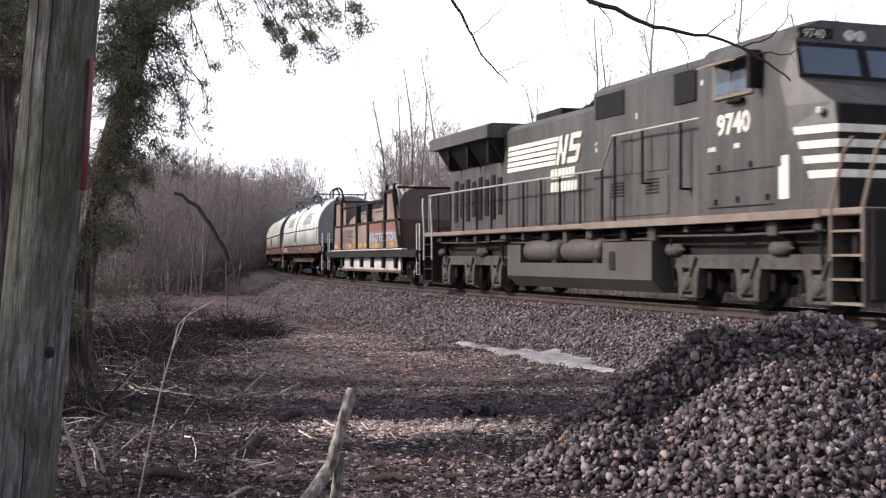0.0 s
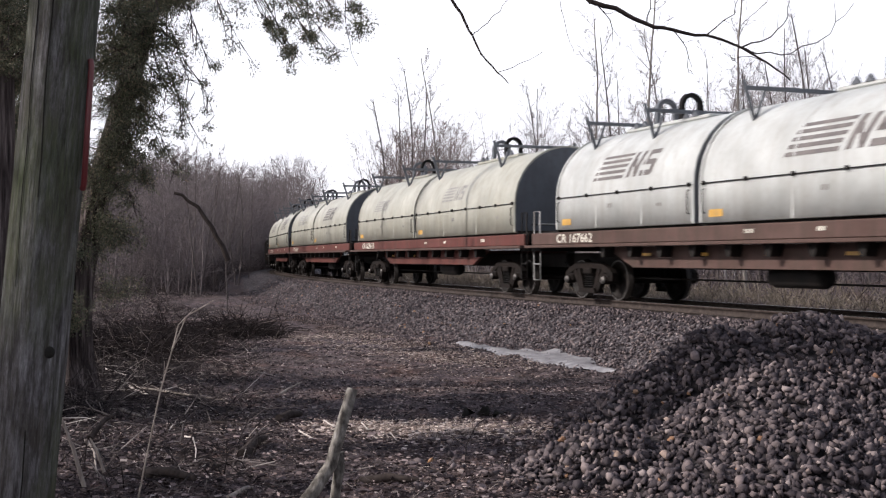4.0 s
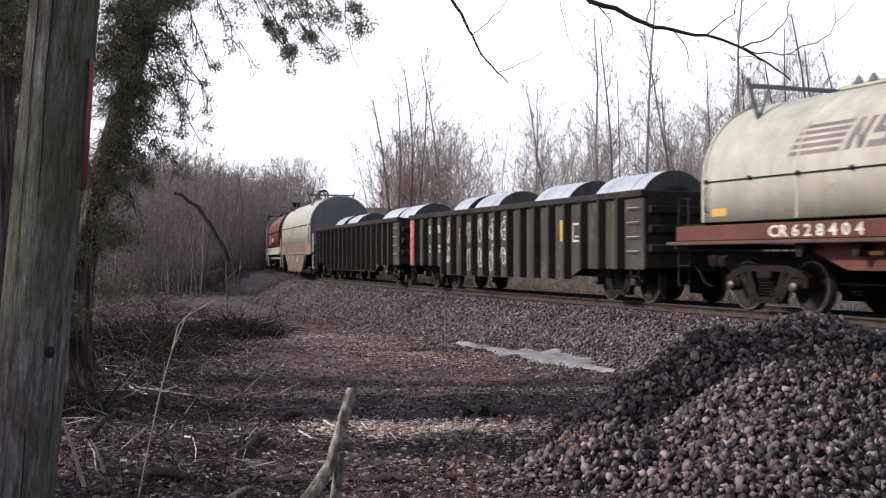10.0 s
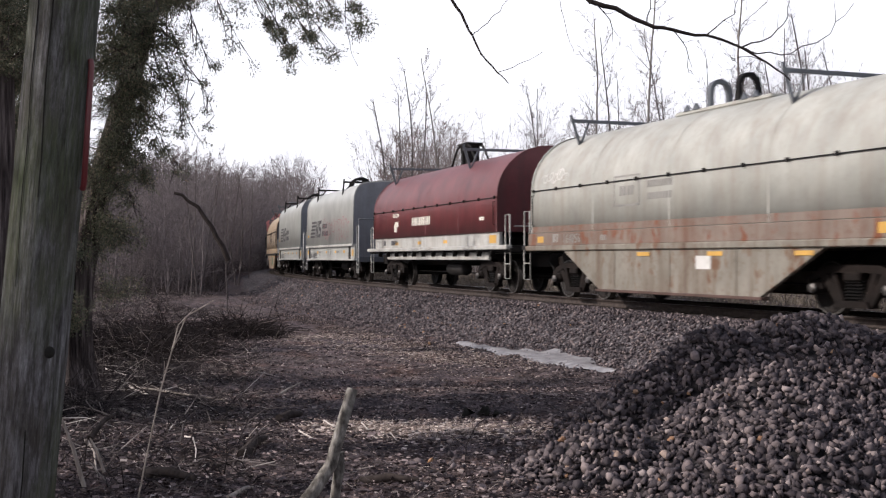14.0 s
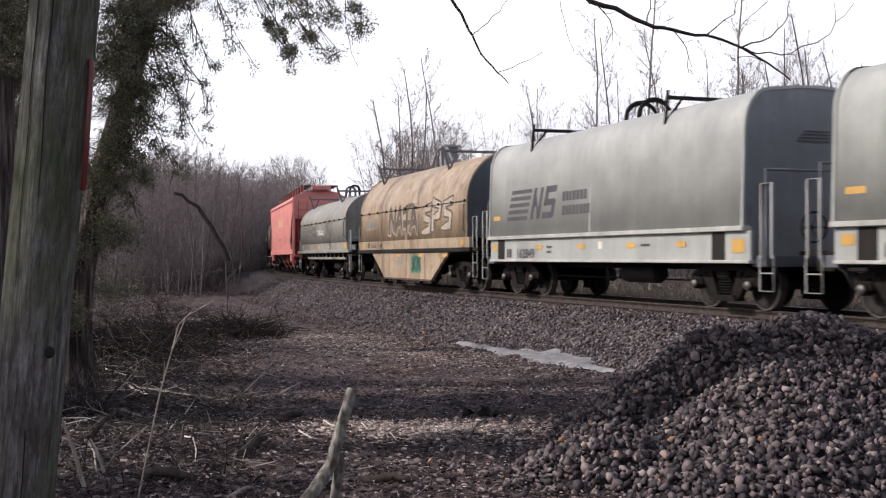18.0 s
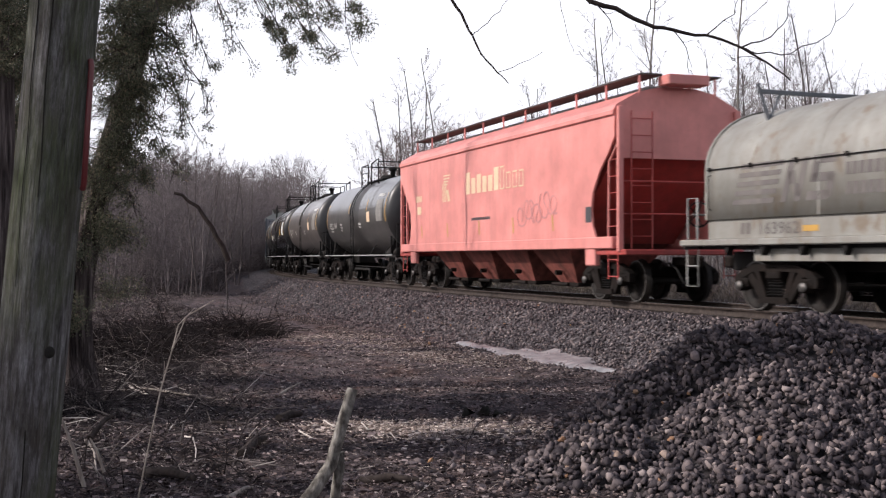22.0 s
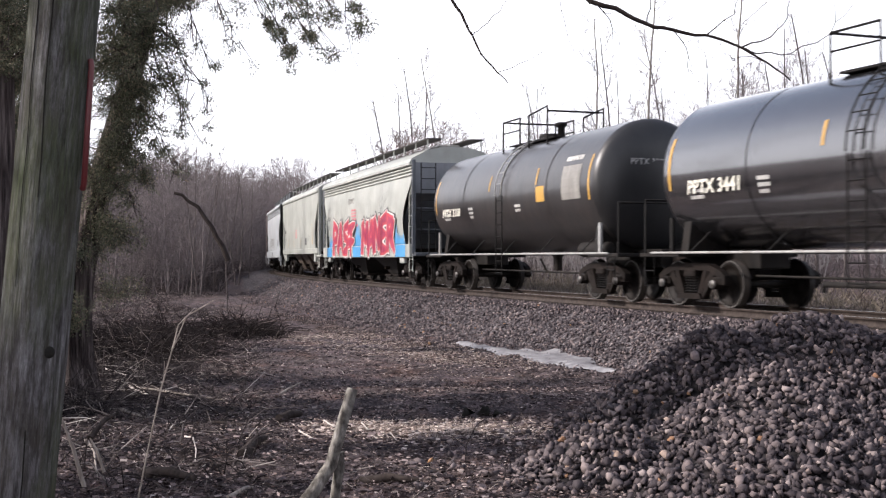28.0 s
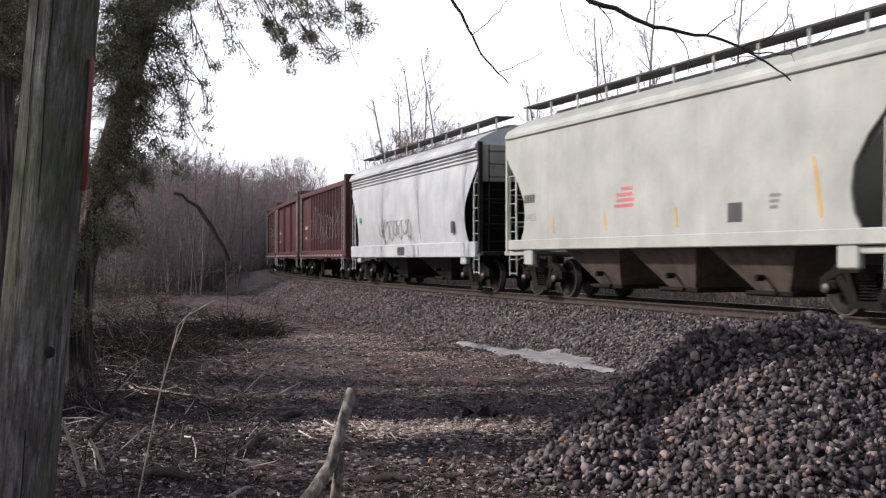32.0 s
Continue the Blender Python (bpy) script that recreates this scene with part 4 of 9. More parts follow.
flakes("curled_leaves", 24000, nearby, 62, 0.046, M_CURL, "larger curled dead leaves on the near clearing", "leaves", 0.05, 0.8, 0.95)
thicket("short_sticks", 1500, nearby, 44, 0.32, M_CUT, "short broken sticks among the leaves", "twigs", 0.25, 0.0042, (-0.02, 0.3))


# the near cluster marks the sun fleck that the pale straw paints
def strawy(rg):
    if rg.random() < 0.55:
        x, y = rg.gauss(-0.2, 0.52), rg.gauss(11.5, 0.5)
    else:
        t = rg.random()
        x, y = -3.3 + 4.3 * t + rg.gauss(0, 0.8), 30 - 9.5 * t + rg.gauss(0, 1.1)
    return x, y


thicket("straw_stems", 9000, strawy, 66, 0.22, M_STRAW, "loose dry straw stems on the clearing", "straw", 0.3, 0.003, (-0.02, 0.3))
flakes("straw_patch", 16000, strawy, 67, 0.07, M_STRAW, "trampled straw with a sun fleck put into its paleness", "straw", 0.03, 0.22)


# a pale streak of wet grit along the foot of the shoulder
def make_streak():
    r = random.Random(3)

    def place(f, side):
        """A point of the streak: f along it, side across it from -1 to 1."""
        p = rail_point(-6.8 + 7.2 * f, 4.2 + 0.07 * math.sin(f * 8) + 0.05 * math.sin(f * 31))
        w = (0.46 * math.sin(math.pi * min(1, f ** 1.4 * 0.97 + 0.03)) ** 0.8 + 0.04) * (0.9 + 0.3 * noise.noise((f * 11, side * 2, 0)))
        x, y = p.x - side * w * 0.94, p.y - side * w * 0.36
        return x, y, max(ground_z(x, y), -0.15 - max(0.0, abs(outward(x, y)) - 2.35) / 1.9)
    n, m = 70, 9
    vs = []
    for i in range(n):
        for j in range(m):
            x, y, z = place(i / (n - 1), -1 + 2 * j / (m - 1))
            edge = 1 - abs(-1 + 2 * j / (m - 1)) ** 3
            vs.append((x, y, z + 0.012 + 0.05 * edge + 0.02 * noise.noise((x * 3, y * 3, 4.0))))
    i, j = np.meshgrid(np.arange(n - 1), np.arange(m - 1), indexing="ij")
    a = i * m + j
    stuff("grit_streak", fast_mesh("grit_streak", vs, np.stack([a, a + 1, a + m + 1, a + m], -1).reshape(-1, 4), M_ICE, True), "smooth pale streak of wet sand at the foot of the ballast", "sand")
    c, size = [], []
    for _ in range(1800):
        x, y, z = place(r.random(), r.gauss(0, 0.75))
        c.append((x, y, z + r.uniform(0.0, 0.02)))
        size.append(r.uniform(0.018, 0.045))
    stuff("loose_grit", rocks_mesh("loose_grit", c, size, M_STONE, 19), "small stones strewn over the pale streak", "grit")


make_streak()


# ---- cedars at the edge of the clearing ----
def sprays(name, centres, radii, per, seed, leaf):
    """Flat scale-leaf sprays: slim triangles in tufts that hang and fan out."""
    rg = np.random.default_rng(seed)
    n = sum(per)
    c = np.repeat(np.array(centres, float), per, 0)
    rad = np.repeat(np.array(radii, float), per)
    tuft = rg.normal(size=(n, 3))
    tuft /= np.linalg.norm(tuft, axis=1, keepdims=True)
    c = c + tuft * (rad * rg.random(n) ** 0.45)[:, None] * np.array([1, 1, 0.8])
    k = 11
    d = rg.normal(size=(n, k, 3)) + tuft[:, None] * 0.9 + np.array([0, 0, -0.25])
    d /= np.linalg.norm(d, axis=2, keepdims=True)
    side = np.cross(d, rg.normal(size=(n, k, 3)))
    side /= np.linalg.norm(side, axis=2, keepdims=True)
    ln = leaf * rg.uniform(0.6, 1.5, (n, k, 1))
    o = c[:, None] + rg.normal(0, leaf * 0.9, (n, k, 3))
    v = np.stack([o, o + d * ln * 0.55 + side * ln * 0.15, o + d * ln, o + d * ln * 0.5 - side * ln * 0.15], 2)
    f = np.arange(n * k * 4).reshape(-1, 4)
    return fast_mesh(name, v.reshape(-1, 3), f, M_NEEDLE)


def cedar(x, y, height, seed, trunk_r, lean, reach, label, bare=0.0, dense=1.0, extra=()):
    """A red cedar: ridged leaning trunk, limbs, and tufts of foliage at their ends."""
    t = thing("cedar_tree", label, "tree", "cedars", at=pose(x, y, ground_z(x, y, False) - 0.1))
    rg = random.Random(seed)
    n, rings, vs, fs = 20, 26, [], []
    axis = lambda z: Vector((lean[0] * z + lean[2] * (z * z if z < 4.6 else 4.6 * (2 * z - 4.6)) + 0.04 * math.sin(z * 1.3 + seed), lean[1] * z + 0.04 * math.cos(z * 1.1 + seed), z))
    for i in range(rings + 1):
        z = height * 0.92 * i / rings
        rr = trunk_r * (1 - 0.85 * i / rings) + trunk_r * 0.8 * math.exp(-z * 3.2)
        for k in range(n):
            a = TAU * k / n
            q = rr * (1 + 0.16 * math.sin(5 * a + seed + z * 0.4) + 0.12 * noise.noise((math.cos(a) * 3, math.sin(a) * 3, z * 0.7 + seed)))
            p = axis(z)
            vs.append((p.x + q * math.cos(a), p.y + q * math.sin(a), p.z))
    for i in range(rings):
        for k in range(n):
            a, b = i * n + k, i * n + (k + 1) % n
            fs.append((a, b, b + n, a + n))
    part("trunk", fast_mesh("trunk", vs, fs, M_BARK, True), None, t)
    p0, p1, r0, r1, cs, rs, per = [], [], [], [], [], [], []
    ends = []
    for k in range(int(46 * dense)):
        f = bare + (1 - bare) * rg.random()
        z = height * (0.08 + 0.88 * f)
        w = reach * (1.15 - f) * rg.uniform(0.5, 1.05)
        a = rg.uniform(0, TAU)
        s = axis(z)
        ends.append((s, s + Vector((math.cos(a) * w, math.sin(a) * w, w * rg.uniform(-0.1, 0.45)))))
    fans = [(s, e, 1.0) for s, e in ends]
    for e in extra:
        s = axis(min(height * 0.85, max(0.6, e[2] + 0.1 - abs(e[0]) * 0.2 if e[3] >= 1 else e[2] + 0.35 + abs(e[0]) * 0.45)))
        fans.append((s, Vector(e[:3]), e[3]))
    for s, e, full in fans:
        ln = (e - s).length
        k5 = max(3, int(ln / 0.3))
        path = [s.lerp(e, i / k5) + Vector((rg.uniform(-0.05, 0.05), rg.uniform(-0.05, 0.05), rg.uniform(-0.05, 0.05) + 0.16 * ln * math.sin(math.pi * i / k5) * (1 if i else 0))) for i in range(k5)] + [e]
        for i, (a, b) in enumerate(zip(path, path[1:])):
            p0.append(a), p1.append(b), r0.append(0.016 * (1 - 0.85 * i / k5)), r1.append(0.016 * (1 - 0.85 * (i + 1) / k5))
        line = lambda q: path[min(k5 - 1, int(q * k5))].lerp(path[min(k5, int(q * k5) + 1)], q * k5 - int(q * k5)) if q < 1 else e + (e - s).normalized() * (q - 1)
        for q in (0.35, 0.55, 0.72, 0.85, 0.95, 1.05):
            if full < 1 and q < 0.5:
                continue
            c = line(q) + Vector((rg.uniform(-0.15, 0.15), rg.uniform(-0.15, 0.15), rg.uniform(-0.14, 0.08)))
            big = rg.uniform(0.14, 0.34) if full >= 1 else rg.uniform(0.05, 0.17)
            cs.append(tuple(c)), rs.append(big), per.append(int(rg.uniform(22, 60) * dense) if full >= 1 else max(6, int(rg.uniform(18, 76) * full ** 1.3)))
            p0.append(line(q * 0.85)), p1.append(c), r0.append(0.007), r1.append(0.003)
            for _ in range(2):
                d = c + Vector((rg.uniform(-1, 1), rg.uniform(-1, 1), rg.uniform(-0.9, 0.5))) * big * 1.3
                p0.append(line(q * 0.95)), p1.append(d), r0.append(0.005), r1.append(0.002)
    part("branchwork", sticks_mesh("branchwork", p0, p1, r0, r1, M_BARK, 4), None, t)
    part("foliage", sprays("foliage", cs, rs, per, seed, 0.030), None, t, "dark green scale-leaf foliage")
    return t


def rel(px, py, dep, x, y):
    """A limb's end as seen past the post, relative to the tree's foot."""
    return ((px - 784) / 2096 * dep - x, dep - y, 0.955 + (457 - py) / 2096 * dep - ground_z(x, y, False) + 0.1)


CX, CY = -4.58, 15.0
cedar(CX, CY, 8.2, 3, 0.22, (-0.06, -0.03, 0.05), 1.2, "tall red cedar with ridged bark leaning over the clearing", 0.5, 1.05,
      [rel(a, b, d, CX, CY) + (w,) for a, b, d, w in ((520, 60, 13.5, 0.99), (560, 85, 13.2, 0.9), (600, 30, 13, 0.99), (640, 25, 13, 0.9), (585, 100, 13.2, 0.35), (505, 95, 13.4, 0.9), (540, 20, 13.3, 0.9), (470, 20, 13.6, 0.3), (440, 105, 13.8, 0.35), (400, 60, 14, 0.35), (372, 120, 14, 0.4),
                                                   (345, 165, 14.2, 0.5), (340, 60, 14, 0.4), (345, 240, 14.4, 0.5), (380, 205, 14.2, 0.35), (300, 105, 14, 0.7), (300, 190, 14.3, 0.7), (285, 260, 14.5, 0.7), (310, 300, 14.6, 0.45),
                                                   (225, 260, 14.3, 1.0), (230, 120, 14.0, 1.0), (215, 50, 14.0, 1.0), (200, 180, 14.2, 1.0), (215, 330, 14.4, 1.0), (240, 370, 14.6, 0.7), (250, 190, 14.3, 0.9), (480, -60, 13, 0.5), (560, -70, 13, 0.5), (380, -40, 13.6, 0.5), (270, 20, 14, 0.9), (175, 60, 14.3, 1.0), (205, 90, 14.1, 1.0), (245, 220, 14.3, 1.0), (215, 150, 14.2, 1.0), (180, 330, 14.5, 1.0), (225, 420, 14.6, 1.0), (260, 330, 14.6, 0.8), (190, 20, 14.2, 1.0), (255, 60, 14.2, 1.0), (185, 110, 14.4, 1.0), (230, 190, 14.4, 1.0), (190, 260, 14.5, 1.0), (240, 290, 14.5, 1.0), (200, 400, 14.6, 1.0), (265, 150, 14.2, 1.0), (612, 60, 13.1, 0.95), (570, 45, 13.2, 0.99), (530, 110, 13.4, 0.4), (325, 210, 14.3, 0.6), (420, 15, 13.8, 0.5))])
cedar(-6.6, 17.5, 8.0, 5, 0.2, (0.02, 0.0, 0.0), 1.7, "dense dark cedar beside the wood", 0.02, 1.4)
cedar(-6.5, 13.0, 6.0, 7, 0.15, (-0.03, 0.0, 0.0), 1.5, "shaggy brown-green cedar near the post", 0.02, 1.4)
cedar(-5.15, 13.6, 7.5, 23, 0.17, (0.0, 0.0, 0.0), 1.15, "dense dark cedar standing behind the post", 0.02, 1.3)
cedar(-8.6, 24.0, 7.5, 9, 0.17, (0.03, 0.0, 0.0), 1.5, "dark cedar at the edge of the clearing", 0.1, 1.0)
cedar(-4.68, 12.6, 7.0, 15, 0.25, (-0.02, 0.0, 0.0), 1.0, "cedar with a thick dark trunk behind the post", 0.5, 1.1)

# unseen cedars, added to shade the heap, the near ground and the post
cedar(-6.3, 9.5, 8.4, 27, 0.17, (0.0, 0.0, 0.0), 1.25, "unseen tall narrow cedar added to shade the stone heap", 0.5, 1.3)
cedar(-6.6, 7.6, 4.3, 18, 0.13, (0.0, 0.0, 0.0), 1.4, "unseen low cedar added to shade the near ground", 0.02, 1.2)
cedar(-3.7, 2.6, 5.2, 29, 0.13, (0.0, 0.0, 0.0), 1.2, "unseen bushy cedar added to shade the fence post", 0.05, 1.25)


# ---- dead wood and stalks on the clearing ----
def limb_thing(name, label, category, pieces, mat):
    t = thing(name, label, category)
    for nm, pts, a, b in pieces:
        part(nm, Build().tube(pts, a, 8, r2=b), mat, t)
    return t


def spot(px, py, dep, drop=0.0):
    return Vector(((px - 784) / 2096 * dep, dep, 0.955 + (457 - py) / 2096 * dep - drop))


M_SAPLING = grainy("lichened_grey_bark", [(0.36, (0.054, 0.048, 0.042)), (0.55, (0.204, 0.1896, 0.168)), (0.72, (0.432, 0.408, 0.372))], 14.0, (1.6, 1.6, 0.7), rough=0.9)
limb_thing("broken_sapling", "broken grey sapling stump standing in the clearing", "stump",
           [("stem", [spot(528, 905, 7.1), spot(556, 868, 7.15), spot(586, 822, 7.2), spot(604, 756, 7.2), spot(624, 688, 7.25)], 0.046, 0.036), ("side_shoot", [spot(600, 800, 7.24), spot(601, 830, 7.24), spot(596, 858, 7.26), spot(590, 905, 7.3)], 0.034, 0.03)], M_SAPLING)
limb_thing("dry_stalk", "thin dry weed stalk with a forked top", "stalk",
           [("stem", [spot(244, 890, 7.4), spot(262, 800, 7.3), spot(285, 690, 7.2), spot(305, 620, 7.2), spot(330, 560, 7.1), spot(378, 532, 7.1)], 0.006, 0.003), ("fork", [spot(305, 620, 7.2), spot(316, 575, 7.2), spot(345, 545, 7.3)], 0.005, 0.002)], M_DEADWOOD)
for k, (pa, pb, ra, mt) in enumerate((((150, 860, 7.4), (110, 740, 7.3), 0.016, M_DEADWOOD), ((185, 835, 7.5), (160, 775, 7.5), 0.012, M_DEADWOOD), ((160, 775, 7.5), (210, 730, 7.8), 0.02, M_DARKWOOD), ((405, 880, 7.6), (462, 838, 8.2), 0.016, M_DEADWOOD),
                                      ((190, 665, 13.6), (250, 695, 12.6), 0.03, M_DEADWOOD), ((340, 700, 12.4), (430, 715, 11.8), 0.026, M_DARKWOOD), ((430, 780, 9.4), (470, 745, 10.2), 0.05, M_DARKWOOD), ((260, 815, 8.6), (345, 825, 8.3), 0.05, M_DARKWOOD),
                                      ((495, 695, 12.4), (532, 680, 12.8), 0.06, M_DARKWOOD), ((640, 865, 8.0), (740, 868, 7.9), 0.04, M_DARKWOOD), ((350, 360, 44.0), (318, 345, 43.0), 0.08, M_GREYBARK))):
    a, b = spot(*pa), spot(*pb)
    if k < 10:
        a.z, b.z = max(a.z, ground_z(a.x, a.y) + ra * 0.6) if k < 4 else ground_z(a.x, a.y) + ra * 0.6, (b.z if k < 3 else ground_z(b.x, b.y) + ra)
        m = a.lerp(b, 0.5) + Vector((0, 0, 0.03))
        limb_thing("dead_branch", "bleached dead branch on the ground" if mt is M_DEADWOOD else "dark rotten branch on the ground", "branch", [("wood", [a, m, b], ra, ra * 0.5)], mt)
# broken boughs at the cedar's foot, sunlight painted as pale wood; crooked sticks near by
for pts, ra, mt in ((((186, 652), (225, 664), (262, 668)), 0.013, M_SUNLIT), (((203, 674), (232, 676), (258, 694)), 0.016, M_SUNLIT), (((216, 672), (240, 690), (262, 698)), 0.022, M_SUNLIT), (((183, 645), (200, 644), (208, 630)), 0.012, M_SUNLIT),
                    (((250, 686), (290, 692), (330, 698), (400, 708)), 0.016, M_DEADWOOD), (((252, 656), (262, 676)), 0.010, M_SUNLIT), (((240, 655), (262, 678), (285, 690)), 0.009, M_DEADWOOD), (((290, 690), (312, 684), (330, 690)), 0.009, M_SUNLIT),
                    (((112, 716), (160, 722), (205, 738)), 0.012, M_DEADWOOD), (((205, 732), (178, 752), (158, 776)), 0.020, M_DEADWOOD), (((155, 778), (168, 800), (172, 835)), 0.011, M_DEADWOOD), (((328, 772), (342, 774), (348, 796), (346, 816)), 0.008, M_SUNLIT),
                    (((530, 762), (540, 768), (553, 775)), 0.009, M_SUNLIT), (((574, 744), (592, 755)), 0.010, M_SUNLIT), (((496, 698), (510, 688), (534, 676)), 0.018, M_DEADWOOD), (((640, 748), (652, 760)), 0.008, M_SUNLIT), (((690, 765), (702, 778)), 0.008, M_SUNLIT)):
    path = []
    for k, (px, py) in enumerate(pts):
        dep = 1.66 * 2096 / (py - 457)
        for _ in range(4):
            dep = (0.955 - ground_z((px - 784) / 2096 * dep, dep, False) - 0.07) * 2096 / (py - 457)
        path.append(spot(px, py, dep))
    limb_thing("broken_bough" if mt is M_SUNLIT else "crooked_stick", "broken bough on the leaf litter, sunlight painted into its pale wood" if mt is M_SUNLIT else "crooked grey stick on the leaf litter", "branch", [("wood", path, ra, ra * 0.55)], mt)
limb_thing("arching_limb", "dark dead limb arching down to the brush", "branch",
           [("wood", [spot(404, 462, 36), spot(394, 436, 36), spot(383, 420, 36), spot(375, 402, 36), spot(362, 385, 36), spot(350, 366, 36), spot(334, 357, 36), spot(322, 345, 36), spot(308, 342, 36)], 0.085, 0.04)], M_DARKWOOD)
clod = thing("soil_clod", "dark clod of soil and roots on the clearing", "clod", at=pose(spot(850, 715, 13.4).x, 13.4, ground_z(spot(850, 715, 13.4).x, 13.4) + 0.02))
part("earth", stones_mesh("earth", [(-0.15, 0, 0), (0.05, 0.05, 0.03), (0.2, -0.03, 0)], [0.2, 0.22, 0.16], M_CRACK, 77, (CUBE_V, CUBE_F), 0.3), None, clod)


# ---- the bare tree outside the view whose boughs hang into it ----
def kinky(pts, amp, seed):
    """A path with the small bends that wood has."""
    rg = random.Random(seed)
    out = [pts[0]]
    for a, b in zip(pts, pts[1:]):
        for f in (0.33, 0.67):
            out.append(a.lerp(b, f) + Vector((rg.uniform(-1, 1), rg.uniform(-0.3, 0.3), rg.uniform(-1, 1))) * amp * min(1.0, (b - a).length * 3))
        out.append(b)
    return out


def overhang():
    t = thing("overhanging_tree", "bare tree reaching dark forked boughs over the clearing", "tree")
    b = Build()
    foot = Vector((4.2, 5.6, ground_z(4.2, 5.6) - 0.1))
    b.tube([foot, foot + Vector((0.1, 0.2, 1.6)), foot + Vector((-0.1, 0.5, 3.4)), foot + Vector((-0.3, 0.9, 5.2))], 0.12, 10, r2=0.06)
    part("trunk", b, M_GREYBARK, t)
    fork = foot + Vector((-0.1, 0.5, 3.4))
    d = 7.6
    main = [fork, spot(1000, -60, d), spot(1045, 2, d), spot(1110, 26, d), spot(1145, 42, d), spot(1190, 52, d), spot(1250, 62, d), spot(1312, 84, d), spot(1360, 112, d), spot(1400, 143, d)]
    part("bough", Build().tube(kinky(main, 0.02, 1), 0.02, 7, r2=0.005), M_DARKWOOD, t)
    for pts, r in ((((1045, 2), (1080, 35), (1085, 75)), 0.006), (((1312, 84), (1340, 95), (1400, 95), (1470, 60), (1512, 5)), 0.008), (((1312, 84), (1365, 65), (1395, 30), (1403, -20)), 0.008), (((1145, 42), (1152, 0), (1145, -30)), 0.006),
                   (((1190, 52), (1215, 85), (1220, 130)), 0.005), (((1250, 62), (1300, 25), (1310, -20)), 0.006), (((1360, 112), (1330, 100), (1290, 105)), 0.004)):
        path = kinky([spot(x, y, d) for x, y in pts], 0.02, pts[0][0])
        part("twig", Build().tube(path, r * 0.8, 5, r2=0.0018), M_DARKWOOD, t)
        for k in range(2, len(path) - 1, 2):
            e = path[k] + (path[k + 1] - path[k - 1]).normalized() * 0.09 + Vector((0.05 * math.sin(k * 3.1 + pts[0][0]), 0.02, 0.09 * math.cos(k * 2.3 + pts[0][1])))
            part("twig", Build().tube(kinky([path[k], e], 0.02, k), 0.0022, 4, r2=0.0012), M_DARKWOOD, t)
    second = [fork + Vector((0, 0.2, 0.6)), spot(760, -90, d), spot(800, 0, d), spot(822, 36, d), spot(836, 62, d), spot(852, 96, d), spot(880, 128, d), spot(900, 148, d)]
    part("bough", Build().tube(kinky(second, 0.016, 2), 0.013, 7, r2=0.003), M_DARKWOOD, t)
    for pts, r in ((((836, 62), (850, 50), (885, 20), (905, -10)), 0.005), (((880, 128), (920, 112), (960, 92)), 0.0035), (((985, -50), (992, 5), (1000, 40), (1006, 66), (1016, 92)), 0.003), (((610, -10), (613, 50), (620, 85), (634, 118)), 0.006)):
        p = [spot(x, y, d) for x, y in pts]
        if pts[0][0] < 640:
            p = [second[1], spot(pts[0][0] + 20, -90, d)] + p
        part("twig", Build().tube(kinky(p, 0.018, pts[0][0]), r * 0.7, 5, r2=0.0016), M_DARKWOOD, t)


overhang()


# ---- rolling stock: shared pieces ----
CACHE = {}
WHEEL_SETS = []


def cached(name, make, mat):
    if name not in CACHE:
        CACHE[name] = make().mesh(name, mat)
    return CACHE[name]


def shared(name, mesh, parent, label="", at=None):
    """A part on a mesh that alike parts share."""
    return part(name, mesh, None, parent, label, at)


def wheel_set_mesh(r=0.457):
    b = Build()
    for sgn in (-1, 1):
        o = sgn * 0.755
        prof = [(0.085, 0.0), (0.085, 0.10), (0.05, 0.13), (0.02, 0.20), (0.02, r - 0.11), (0.062, r - 0.085), (0.062, r - 0.004), (-0.055, r + 0.006),
                (-0.062, r + 0.03), (-0.085, r + 0.026), (-0.085, r - 0.09), (-0.03, r - 0.12), (-0.03, 0.20), (-0.08, 0.12), (-0.08, 0.0)]
        b.lathe([(o + sgn * t, q) for t, q in prof], (0, 0, 0), "y", 28)
    b.lathe([(-1.05, 0.0), (-1.05, 0.075), (1.05, 0.075), (1.05, 0.0)], (0, 0, 0), "y", 12)
    return b


def side_frame_mesh():
    """A cast three-piece side frame: arched top, slanting struts, open windows and a spring pocket."""
    b = Build()
    th = 0.075
    for sgn in (-1, 1):
        y = 0
        top = [(0, 0.86), (0.62, 0.84), (0.98, 0.72), (1.14, 0.62), (1.14, 0.45), (1.00, 0.44), (0.96, 0.58), (0.60, 0.71), (0, 0.73)]
        b.prism([(sgn * x, z) for x, z in top], y - th, y + th, "y")
        b.prism([(sgn * x, z) for x, z in ((0.44, 0.74), (0.58, 0.74), (0.34, 0.20), (0.20, 0.20))], y - th * 0.9, y + th * 0.9, "y")
        b.prism([(sgn * x, z) for x, z in ((0.66, 0.74), (0.82, 0.68), (0.40, 0.16), (0.26, 0.22))], y - th * 0.8, y + th * 0.8, "y")
        b.box(sgn * 0.89 - 0.15, sgn * 0.89 + 0.15, y - 0.10, y + 0.10, 0.42, 0.60, 0.03)
        b.lathe([(-0.16, 0.0), (-0.16, 0.085), (-0.14, 0.10), (0.02, 0.10)], (sgn * 0.889, y, 0.46), "y", 14)
    b.prism([(-0.42, 0.16), (0.42, 0.16), (0.36, 0.27), (-0.36, 0.27)], -0.12, 0.12, "y")
    b.box(-0.20, 0.20, -0.12, 0.12, 0.58, 0.74, 0.03)
    return b


